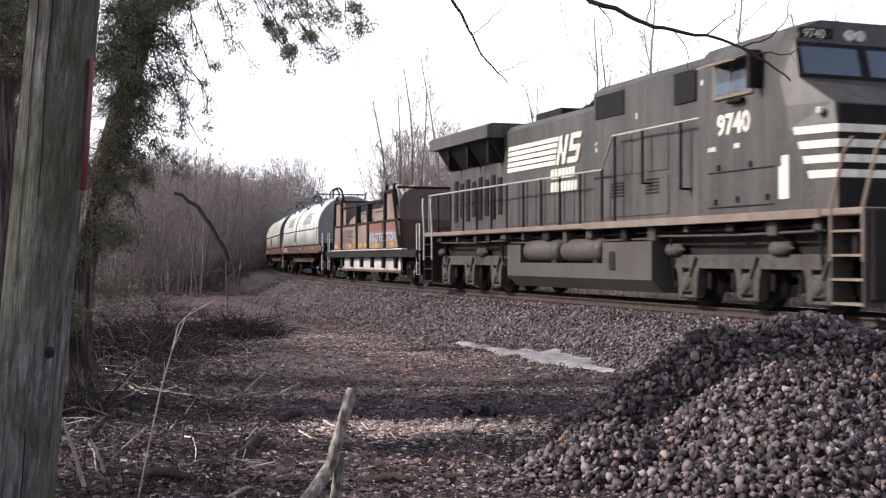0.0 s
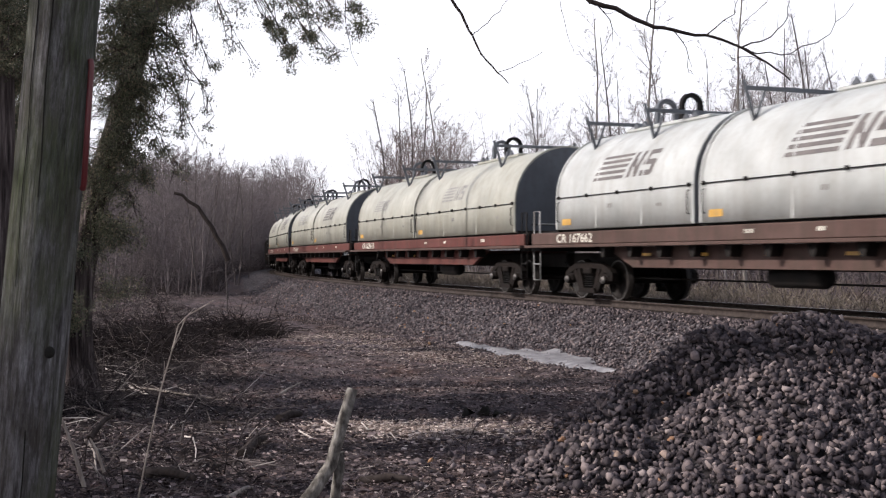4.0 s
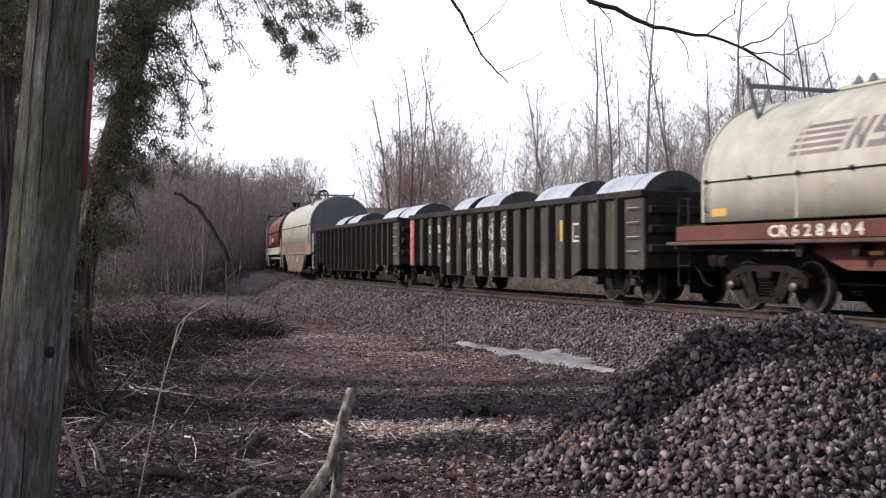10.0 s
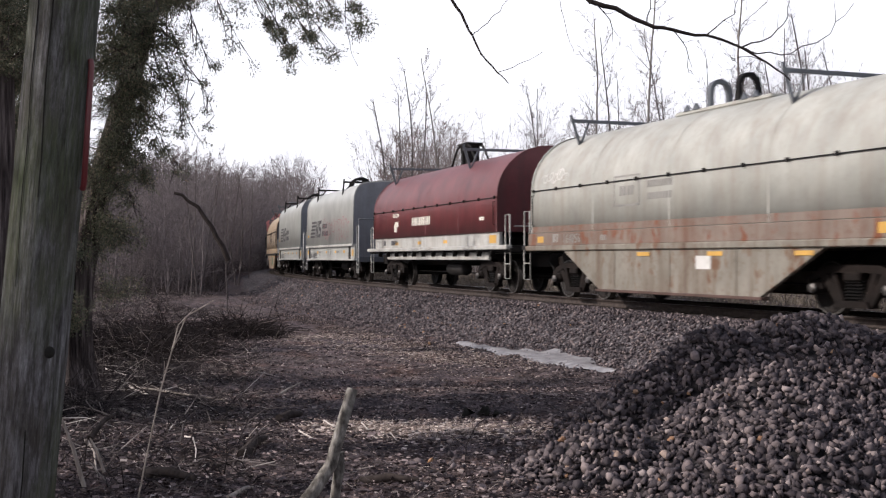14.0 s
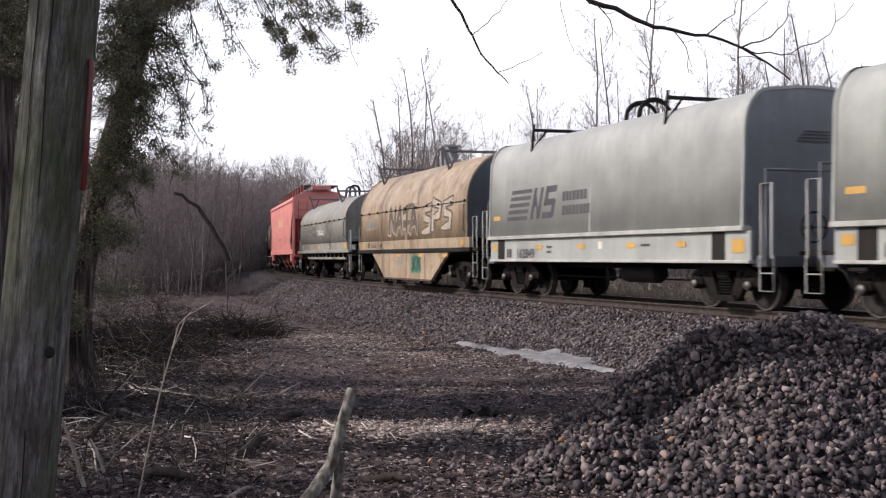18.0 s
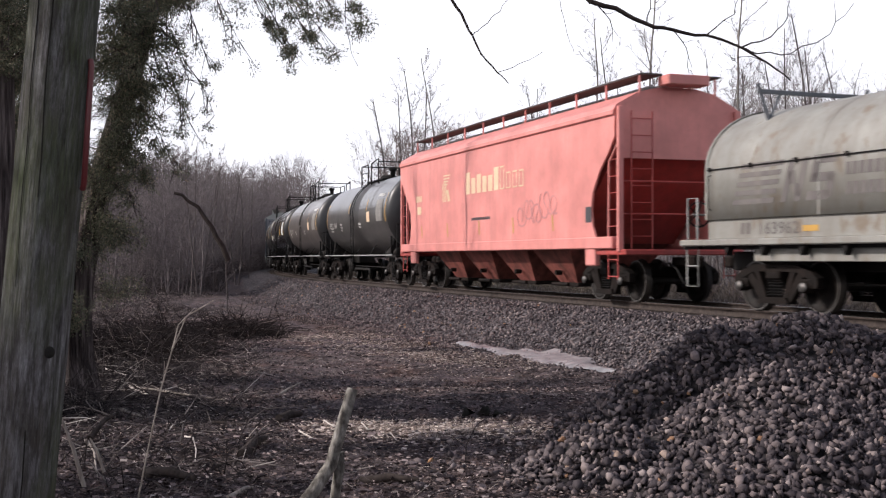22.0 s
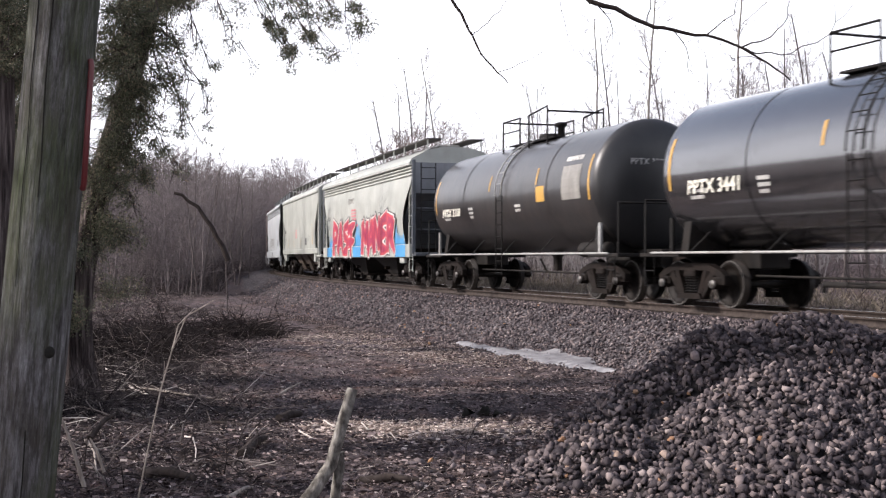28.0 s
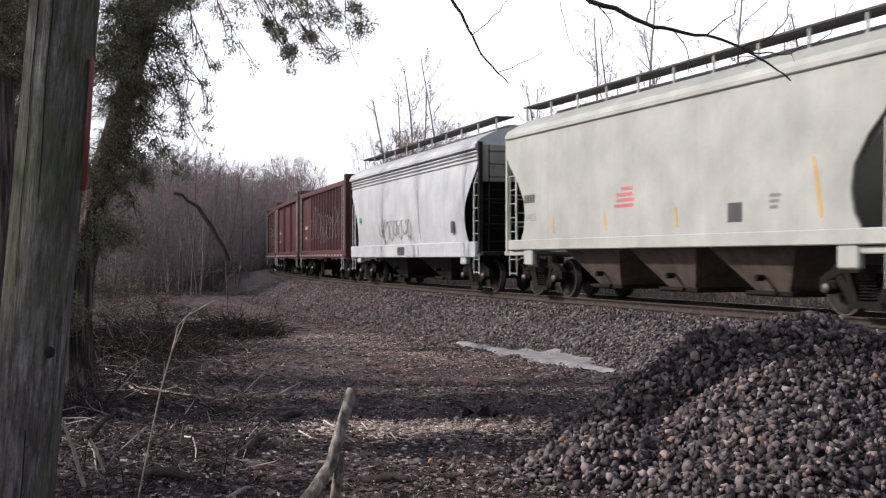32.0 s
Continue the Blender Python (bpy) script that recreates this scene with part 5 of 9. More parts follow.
def spring_mesh():
    """One helical bogie spring."""
    turn = [(0.055 * math.cos(TAU * k / 9), 0.055 * math.sin(TAU * k / 9), 0.27 + 0.31 * k / 54) for k in range(55)]
    return Build().tube(turn, 0.014, 5)


def bogie(parent, x, mat=None):
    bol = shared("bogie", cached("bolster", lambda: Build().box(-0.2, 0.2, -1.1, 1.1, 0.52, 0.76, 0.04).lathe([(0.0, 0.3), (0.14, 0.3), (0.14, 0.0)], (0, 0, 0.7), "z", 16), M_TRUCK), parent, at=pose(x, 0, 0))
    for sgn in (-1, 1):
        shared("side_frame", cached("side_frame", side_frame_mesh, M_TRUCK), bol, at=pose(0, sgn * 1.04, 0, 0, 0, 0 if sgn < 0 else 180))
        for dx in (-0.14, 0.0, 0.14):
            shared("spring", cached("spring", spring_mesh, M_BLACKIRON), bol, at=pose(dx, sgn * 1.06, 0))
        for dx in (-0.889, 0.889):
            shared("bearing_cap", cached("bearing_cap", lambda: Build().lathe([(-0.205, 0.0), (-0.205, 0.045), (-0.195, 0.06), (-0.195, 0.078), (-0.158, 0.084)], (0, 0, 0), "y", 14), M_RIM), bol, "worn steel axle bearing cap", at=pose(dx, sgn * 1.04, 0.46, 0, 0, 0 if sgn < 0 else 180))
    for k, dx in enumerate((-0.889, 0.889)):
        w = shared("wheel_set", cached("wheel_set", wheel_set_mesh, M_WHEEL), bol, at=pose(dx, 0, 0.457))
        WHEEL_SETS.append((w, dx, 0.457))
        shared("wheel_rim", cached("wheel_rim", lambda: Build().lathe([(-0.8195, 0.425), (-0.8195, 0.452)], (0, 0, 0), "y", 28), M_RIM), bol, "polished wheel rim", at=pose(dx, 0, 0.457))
    return bol


def coupler(parent, x, sgn):
    shared("coupler", cached("coupler", lambda: Build().box(-0.55, 0.12, -0.09, 0.09, 0.80, 0.98, 0.02).box(0.08, 0.42, -0.15, 0.05, 0.74, 1.02, 0.05).box(0.2, 0.46, 0.02, 0.14, 0.76, 1.0, 0.04), M_TRUCK),
         parent, at=pose(x, 0, 0, 0, 0, 0 if sgn > 0 else 180))
    shared("brake_hose", cached("brake_hose", lambda: Build().tube([(-0.2, -0.35, 0.85), (0.12, -0.34, 0.72), (0.3, -0.3, 0.45), (0.42, -0.2, 0.38)], 0.025, 6), M_BLACKIRON), parent, at=pose(x, 0, 0, 0, 0, 0 if sgn > 0 else 180))


def ladder(parent, x, y, z0, z1, wide=0.42, mat=None, along="x", step=0.36):
    """Two stiles and its rungs, flat against a side (along x) or an end (along y)."""
    b = Build()

    def at(u, z, off=0.0):
        return (x + u, y + off, z) if along == "x" else (x + off, y + u, z)
    for u in (-wide / 2, wide / 2):
        b.tube([at(u, z0), at(u, z1)], 0.018, 6)
    z = z0 + 0.06
    while z < z1:
        b.tube([at(-wide / 2, z), at(wide / 2, z)], 0.013, 5)
        z += step
    return part("ladder", b, mat or M_RAILING, parent)


def stirrup(parent, x, y, z0, z1, wide=0.36, mat=None):
    b = Build()
    b.tube([(x - wide / 2, y, z1), (x - wide / 2, y, z0), (x + wide / 2, y, z0), (x + wide / 2, y, z1)], 0.016, 5)
    b.tube([(x - wide / 2, y, (z0 + z1) / 2), (x + wide / 2, y, (z0 + z1) / 2)], 0.014, 5)
    return part("step", b, mat or M_RAILING, parent)


def brake_wheel(parent, x, y, z, sgn=1):
    b = Build()
    ring = [(x + sgn * 0.06, y + 0.27 * math.cos(TAU * k / 18), z + 0.27 * math.sin(TAU * k / 18)) for k in range(19)]
    b.tube(ring, 0.02, 6, caps=False)
    for k in range(5):
        a = TAU * k / 5
        b.tube([(x, y, z), (x + sgn * 0.06, y + 0.26 * math.cos(a), z + 0.26 * math.sin(a))], 0.013, 5)
    b.tube([(x - sgn * 0.2, y, z), (x + sgn * 0.03, y, z)], 0.03, 6)
    return part("brake_wheel", b, M_BLACKIRON, parent)


FLAT = lambda y: (lambda u, off: (-y - off, u))                     # a flat side at height u


def decal(parent, name, quads, surf, mat, label="", off=0.006, cut=5):
    """Painted shapes on a side. quads: (x0, x1, u0, u1, lean); surf gives (y, z) for a height u on the surface."""
    if len(quads) > 1 and name in ("reflector", "side_mark", "yellow_stripe", "placard", "data_plate"):
        for q in quads:
            decal(parent, name, [q], surf, mat, label, off, cut)
        return None
    b = Build()
    for q in quads:
        x0, x1, u0, u1 = q[:4]
        lean = q[4] if len(q) > 4 else 0.0
        n = cut if u1 - u0 > 0.15 else 1
        vs, fs = [], []
        for i in range(n + 1):
            f = i / n
            y, z = surf(u0 + (u1 - u0) * f, off)
            vs += [(x0 + lean * f, y, z), (x1 + lean * f, y, z)]
        for i in range(n):
            fs.append((2 * i, 2 * i + 1, 2 * i + 3, 2 * i + 2))
        b.add(vs, fs)
    return part(name, b, mat, parent, label)


def stripes_logo(x, u, s, long=1.05):
    """Five leaning bars that shorten, and two leaning block shapes beside them."""
    q = []
    for k in range(5):
        q.append((x + 0.06 * k * s, x + long * s + 0.06 * k * s, u + k * 0.14 * s, u + k * 0.14 * s + 0.08 * s, 0.03 * s))
    x += (long - 1.05) * s
    for k in range(4):                                                # a leaning block with a slanting bar across
        q.append((x + (1.22 + 0.105 * k) * s, x + (1.36 + 0.105 * k) * s, u, u + 0.64 * s, 0.22 * s) if k in (0, 3) else (x + (1.30 + 0.12 * k) * s, x + (1.46 + 0.12 * k) * s, u + (0.46 - 0.2 * k) * s, u + (0.66 - 0.2 * k) * s, -0.02 * s))
    for dz, dx in ((0, 0), (0.26, 0.09), (0.52, 0.18)):
        q.append((x + (1.80 + dx) * s, x + (2.30 + dx) * s, u + dz * s, u + (dz + 0.13) * s, 0.04 * s))
    q.append((x + 1.90 * s, x + 2.06 * s, u + 0.28 * s, u + 0.62 * s, 0.11 * s))
    q.append((x + 2.20 * s, x + 2.36 * s, u + 0.04 * s, u + 0.36 * s, 0.11 * s))
    return q


def word_bars(x, u, n, h=0.16, rng=None):
    """A row of plain bars the size of letters."""
    r = rng or random.Random(int(abs(x * 100)) + n)
    q = []
    for k in range(n):
        w = h * r.uniform(0.5, 0.72)
        q.append((x, x + w, u, u + h, h * 0.08))
        x += w + h * 0.2
    return q


def text_on(parent, body, x, z, size, y, mat, name="lettering", squeeze=1.0, lean=0.0, bold=0.0, turn=None):
    """Letters on a flat upright side at y (facing the line's outer side) with the built-in font."""
    cu = bpy.data.curves.new(name, "FONT")
    cu.body, cu.size, cu.shear, cu.offset = body, size, lean, bold
    cu.resolution_u = 2
    tmp = bpy.data.objects.new(name, cu)
    scene.collection.objects.link(tmp)
    bpy.context.view_layer.update()
    me = bpy.data.meshes.new_from_object(tmp.evaluated_get(bpy.context.evaluated_depsgraph_get()))
    bpy.data.objects.remove(tmp)
    m = turn or Matrix(((squeeze, 0, 0, x), (0, 0, -1, y), (0, 1, 0, z), (0, 0, 0, 1)))
    me.transform(m)
    me.materials.clear()
    me.materials.append(mat)
    ob = part(name, me, mat, parent)
    return ob


STROKES = {"P": (((0.1, 0), (0.15, 1)), ((0.15, 0.95), (0.85, 0.82), (0.75, 0.5), (0.2, 0.42))), "A": (((0, 0), (0.45, 1), (0.9, 0)), ((0.2, 0.35), (0.7, 0.35))),
           "S": (((0.9, 0.95), (0.2, 0.85), (0.25, 0.55), (0.8, 0.45), (0.75, 0.08), (0.05, 0.0)),), "T": (((-0.05, 0.8), (1.05, 1)), ((0.5, 0.95), (0.45, 0)), ((0.1, 0.35), (0.95, 0.42))),
           "M": (((0, 0), (0.1, 1), (0.5, 0.4), (0.85, 1), (1, 0)),), "N": (((0.05, 0), (0.1, 1), (0.8, 0.1), (0.85, 1)),), "E": (((0.85, 1), (0.15, 0.9), (0.1, 0.05), (0.9, 0)), ((0.12, 0.5), (0.7, 0.5))),
           "R": (((0.1, 0), (0.15, 0.95), (0.85, 0.9), (0.75, 0.55), (0.2, 0.48)), ((0.4, 0.5), (1.05, 0)))}


def wildstyle(parent, forms, x0, x1, u0, u1, wide, surf, layers, seed, rise=0.0):
    """Large sprayed letter shapes: fat pointed strokes over wider edges, laid on a side."""
    rng = random.Random(seed)
    w = (x1 - x0) / len(forms)
    strokes = []
    for k, c in enumerate(forms):
        low, high = u0 + rng.uniform(-0.05, 0.08) * (u1 - u0), u1 - rng.uniform(0.0, 0.16) * (u1 - u0) + rise * k
        lean = rng.uniform(-0.05, 0.14)
        for line in STROKES[c]:
            strokes.append([(x0 + w * (k - 0.04 + 1.02 * px) + lean * pu, low + (high - low) * pu) for px, pu in line])
    for layer, (mat, g) in enumerate(layers):
        b = Build()
        for i, line in enumerate(strokes):
            for j, ((xa, ua), (xb, ub)) in enumerate(zip(line, line[1:])):
                d = Vector((xb - xa, ub - ua))
                n = max(2, int(d.length / 0.3))
                d.normalize()
                side = Vector((-d.y, d.x))
                off = 0.006 + 0.005 * layer + 0.0003 * ((i * 3 + j) % 9)
                ea, eb = (wide * 0.45 + g) * 0.5, (wide * (0.8 if j == len(line) - 2 else 0.45) + g) * 0.5
                xs, us, xe, ue = xa - d.x * ea, ua - d.y * ea, xb + d.x * eb, ub + d.y * eb
                vs = []
                for q in range(n + 1):
                    f = q / n
                    h = (wide * (1.1 - 0.35 * f) + g) * 0.5 * (0.45 if q == n and j == len(line) - 2 else 1.0)
                    px, pu = xs + (xe - xs) * f, us + (ue - us) * f
                    for s in (-1, 1):
                        y, z = surf(pu + side.y * h * s, off)
                        vs.append((px + side.x * h * s, y, z))
                b.add(vs, [(2 * q, 2 * q + 1, 2 * q + 3, 2 * q + 2) for q in range(n)])
        part("graffiti", b, mat, parent, "sprayed " + mat.name.replace("_", " "))


def scrawl(parent, x0, x1, u0, u1, seed, surf, mat, loops=6, wide=0.025):
    """A thin sprayed line in loops along a side."""
    rng = random.Random(seed)
    b = Build()
    pts = []
    w = (x1 - x0) / loops
    for k in range(loops):
        ph, hgt, tall = rng.uniform(0, 6), rng.uniform(0.55, 1.0), rng.uniform(-0.18, 0.18)
        way = rng.choice((-1, 1))
        for i in range(18):
            a = ph + way * i * TAU / 15
            c = x0 + (k + 0.2 + 0.6 * i / 18) * w
            pts.append((c + math.cos(a) * w * 0.5, (u0 + u1) / 2 + (math.sin(a) * 0.5 * hgt + tall) * (u1 - u0) * 0.9))
    for (xa, ua), (xb, ub) in zip(pts, pts[1:]):
        d = Vector((xb - xa, ub - ua))
        if d.length < 1e-4:
            continue
        nrm = Vector((-d.y, d.x)).normalized() * wide / 2
        vs = []
        for px, pu in ((xa - nrm.x, ua - nrm.y), (xb - nrm.x, ub - nrm.y), (xb + nrm.x, ub + nrm.y), (xa + nrm.x, ua + nrm.y)):
            y, z = surf(pu, 0.007)
            vs.append((px, y, z))
        b.add(vs, [(0, 1, 2, 3)])
    part("graffiti", b, mat, parent, "thin sprayed graffiti lines")


# ---- coil cars ----
def hood_outline(kind, z0, zh, zt, w=1.5):
    if kind == "round":
        pts = [(w, z0), (w, zh)]
        pts += [(w * math.cos(a), zh + (zt - zh) * math.sin(a)) for a in [math.pi * k / 18 for k in range(1, 18)]]
        return pts + [(-w, zh), (-w, z0)]
    pts = [(w, z0), (w * 0.97, zh)]                                  # straight sides, tight shoulders
    top = w * 0.62
    for k in range(1, 7):
        a = math.pi / 2 * k / 6
        pts.append((top + (w * 0.97 - top) * math.cos(a), zh + (zt - 0.06 - zh) * math.sin(a)))
    pts += [(0.3, zt), (0, zt + 0.01)]
    return pts + [(-y, z) for y, z in reversed(pts[:-1])]


def hood_surface(outline):
    """Heights along the near half of an outline, as arc length from its foot at its own z."""
    half = [(y, z) for y, z in outline if y <= 1e-6][::-1]            # foot to ridge on the -y side
    us = [half[0][1]]
    for (ya, za), (yb, zb) in zip(half, half[1:]):
        us.append(us[-1] + math.hypot(yb - ya, zb - za))

    def surf(u, off=0.006):
        for i in range(len(us) - 1):
            if u <= us[i + 1] or i == len(us) - 2:
                f = (u - us[i]) / (us[i + 1] - us[i])
                (ya, za), (yb, zb) = half[i], half[i + 1]
                ny, nz = -(zb - za), (yb - ya)
                ln = math.hypot(ny, nz) or 1
                return ya + (yb - ya) * f + ny / ln * off, za + (zb - za) * f + nz / ln * off
    return surf


def hood(car, x0, x1, kind, z0, zh, zt, mat, endmat, loop=0.0, racks=(), seams=3, lugs=True, name="hood", rackmat=None):
    """A removable coil hood: shell, end panels, rims, hinge rail with lugs, lifting loops, guide racks."""
    o = hood_outline(kind, z0, zh, zt)
    sh = Build().prism(o, x0, x1, "x", flat=False, caps=False)
    shell = part(name, sh, mat, car)
    inner = [(y * 0.985, z0 + (z - z0) * 0.99) for y, z in o]
    for x, s in ((x0, 1), (x1, -1)):
        part("end_panel", Build().prism(inner, x + s * 0.02, x + s * 0.06), endmat, shell, "dark slate end panel")
        rim = Build()
        big = [(y * 1.012, z0 + (z - z0) * 1.012) for y, z in o]
        for i in range(len(o) - 1):
            rim.add([(x - s * 0.004, *big[i]), (x - s * 0.004, *big[i + 1]), (x + s * 0.07, *big[i + 1]), (x + s * 0.07, *big[i]),
                     (x - s * 0.004, *inner[i]), (x - s * 0.004, *inner[i + 1])], [(0, 1, 2, 3), (0, 4, 5, 1)])
        part("rim", rim, mat, shell)
    for k in range(seams):
        x = x0 + (x1 - x0) * (k + 1) / (seams + 1)
        b = Build()
        big = [(y * 1.004, z0 + (z - z0) * 1.003) for y, z in o]
        b.prism(big, x - 0.025, x + 0.025, "x", caps=False)
        part("seam", b, mat, shell)
    if lugs:
        for sgn in (-1, 1):
            b = Build()
            b.tube([(x0 + 0.05, sgn * 1.522, zh), (x1 - 0.05, sgn * 1.522, zh)], 0.011, 5)
            n = max(3, int((x1 - x0) / 1.25))
            for k in range(n + 1):
                x = x0 + 0.15 + (x1 - x0 - 0.3) * k / n
                b.box(x - 0.035, x + 0.035, sgn * 1.53 - 0.025, sgn * 1.53 + 0.025, zh - 0.035, zh + 0.045, 0.01)
            part("hinge_rail", b, M_DARK, shell)
    cx = (x0 + x1) / 2
    if loop == 1:                                                     # two round-topped lifting loops
        for dx in (-0.5, 0.5):
            b = Build()
            path = [(-0.27, zt - 0.1)] + [(-0.27 * math.cos(a), zt + 0.36 + 0.27 * math.sin(a)) for a in [math.pi * k / 12 for k in range(13)]] + [(0.27, zt - 0.1)]
            ins = [(y * 0.68, z if z < zt + 0.3 else zt + 0.3 + (z - zt - 0.3) * 0.74) for y, z in path]
            n = len(path)
            vs = [(cx + dx + e, y, z) for e in (-0.07, 0.07) for ring in (path, ins) for y, z in ring]
            for i in range(n - 1):
                b.add([vs[k] for k in (i, i + 1, n + i + 1, n + i)], [(0, 1, 2, 3)])
                b.add([vs[2 * n + k] for k in (i, i + 1, n + i + 1, n + i)], [(0, 1, 2, 3)])
                b.add([vs[k] for k in (i, i + 1, 2 * n + i + 1, 2 * n + i)], [(0, 1, 2, 3)], flat=False)
                b.add([vs[n + k] for k in (i, i + 1, 2 * n + i + 1, 2 * n + i)], [(0, 1, 2, 3)], flat=False)
            part("lifting_loop", b, M_BLACKIRON if dx > 0 else M_SLATE, shell)
        part("lift_plate", Build().box(cx - 1.7, cx + 1.7, -0.34, 0.34, zt - 0.03, zt + 0.05, 0.02), mat, shell)
        for dx in (-1.2, -0.85, 0.85, 1.2):
            part("gusset", Build().prism([(cx + dx - 0.12, zt + 0.04), (cx + dx + 0.12, zt + 0.04), (cx + dx, zt + 0.17)], -0.36, -0.3, "y"), M_SLATE, shell)
    elif loop == 2:                                                   # a tall trapezoid lifting frame
        b = Build()
        for s in (-1, 1):
            for y in (-0.22, 0.22):
                b.tube([(cx + s * 1.25, y, zt - 0.05), (cx + s * 0.62, y, zt + 0.52), (cx + s * 0.3, y, zt + 0.62)], 0.04, 6)
            b.prism([(cx + s * 0.12, zt - 0.05), (cx + s * 0.30, zt - 0.05), (cx + s * 0.36, zt + 0.6), (cx + s * 0.22, zt + 0.6)], -0.2, 0.2, "y")
        b.box(cx - 0.45, cx + 0.45, -0.28, 0.28, zt + 0.58, zt + 0.67, 0.02)
        part("lifting_frame", b, M_ENDGREY if mat is M_TANHOOD else M_DARK, shell)
    for rx in racks:                                                  # stacking guides: a cross bar on splayed V arms
        b = Build()
        zs = zh + (zt - zh) * math.sqrt(1 - (0.98 / 1.5) ** 2) if kind == "round" else zt - 0.1
        for s in (-1, 1):
            b.tube([(rx, s * 0.98, zs - 0.05), (rx, s * 1.22, zt + 0.34)], 0.042, 6)
            b.tube([(rx, s * 0.98, zs - 0.05), (rx, s * 0.74, zt + 0.2)], 0.03, 5)
        b.box(rx - 0.035, rx + 0.035, -1.22, 1.22, zt + 0.16, zt + 0.24, 0.01)
        part("guide_rack", b, rackmat or M_SLATE, shell)
    for x in ((x0 + 0.16, x1 - 0.16) if lugs else ()):                # drop handles on the near side
        b = Build().tube([(x, -1.51, zh - 0.1), (x, -1.56, zh - 0.12), (x, -1.56, z0 + 0.2), (x, -1.51, z0 + 0.18)], 0.014, 5)
        part("drop_handle", b, M_DARK, shell)
    return shell, hood_surface(o)


def end_gear(car, x, sgn, z=1.2, mat=None, wheel=False):
    """End platform, corner grab irons and steps."""
    m = mat or M_RAILING
    part("end_platform", Build().box(min(x, x + sgn * 0.55), max(x, x + sgn * 0.55), -1.45, 1.45, z - 0.12, z - 0.02, 0.01), M_DARK, car)
    for y in (-1.42, 1.42):
        b = Build()
        b.tube([(x + sgn * 0.1, y, z - 0.1), (x + sgn * 0.1, y, z + 0.85), (x + sgn * 0.42, y, z + 0.85), (x + sgn * 0.42, y, z - 0.1)], 0.022, 6)
        part("grab_iron", b, m, car)
        stirrup(car, x + sgn * 0.26, y, 0.42, z - 0.05, 0.38, m)
    part("cross_rail", Build().tube([(x + sgn * 0.46, -1.3, z + 0.55), (x + sgn * 0.46, 1.3, z + 0.55)], 0.02, 6), m, car)
    if wheel:
        brake_wheel(car, x + sgn * 0.35, -0.55, z + 0.45, sgn)


def coil_base(name, label, a, b, truck, group="coil cars"):
    car = thing(name, label, "coil car", group)
    mid, hl = (a + b) / 2, (b - a) / 2
    for s in (-1, 1):
        bogie(car, s * truck)
        coupler(car, s * (hl + 0.15), s)
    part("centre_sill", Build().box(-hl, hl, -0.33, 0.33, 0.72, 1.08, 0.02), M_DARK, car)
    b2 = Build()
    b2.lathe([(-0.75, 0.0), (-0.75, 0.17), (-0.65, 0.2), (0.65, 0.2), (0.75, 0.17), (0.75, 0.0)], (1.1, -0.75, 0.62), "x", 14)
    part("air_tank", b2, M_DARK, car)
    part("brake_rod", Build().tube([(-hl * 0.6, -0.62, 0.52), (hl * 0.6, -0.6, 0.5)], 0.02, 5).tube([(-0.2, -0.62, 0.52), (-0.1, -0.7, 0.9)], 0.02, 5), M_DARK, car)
    rolling.append((car, mid, truck))
    return car, mid, hl


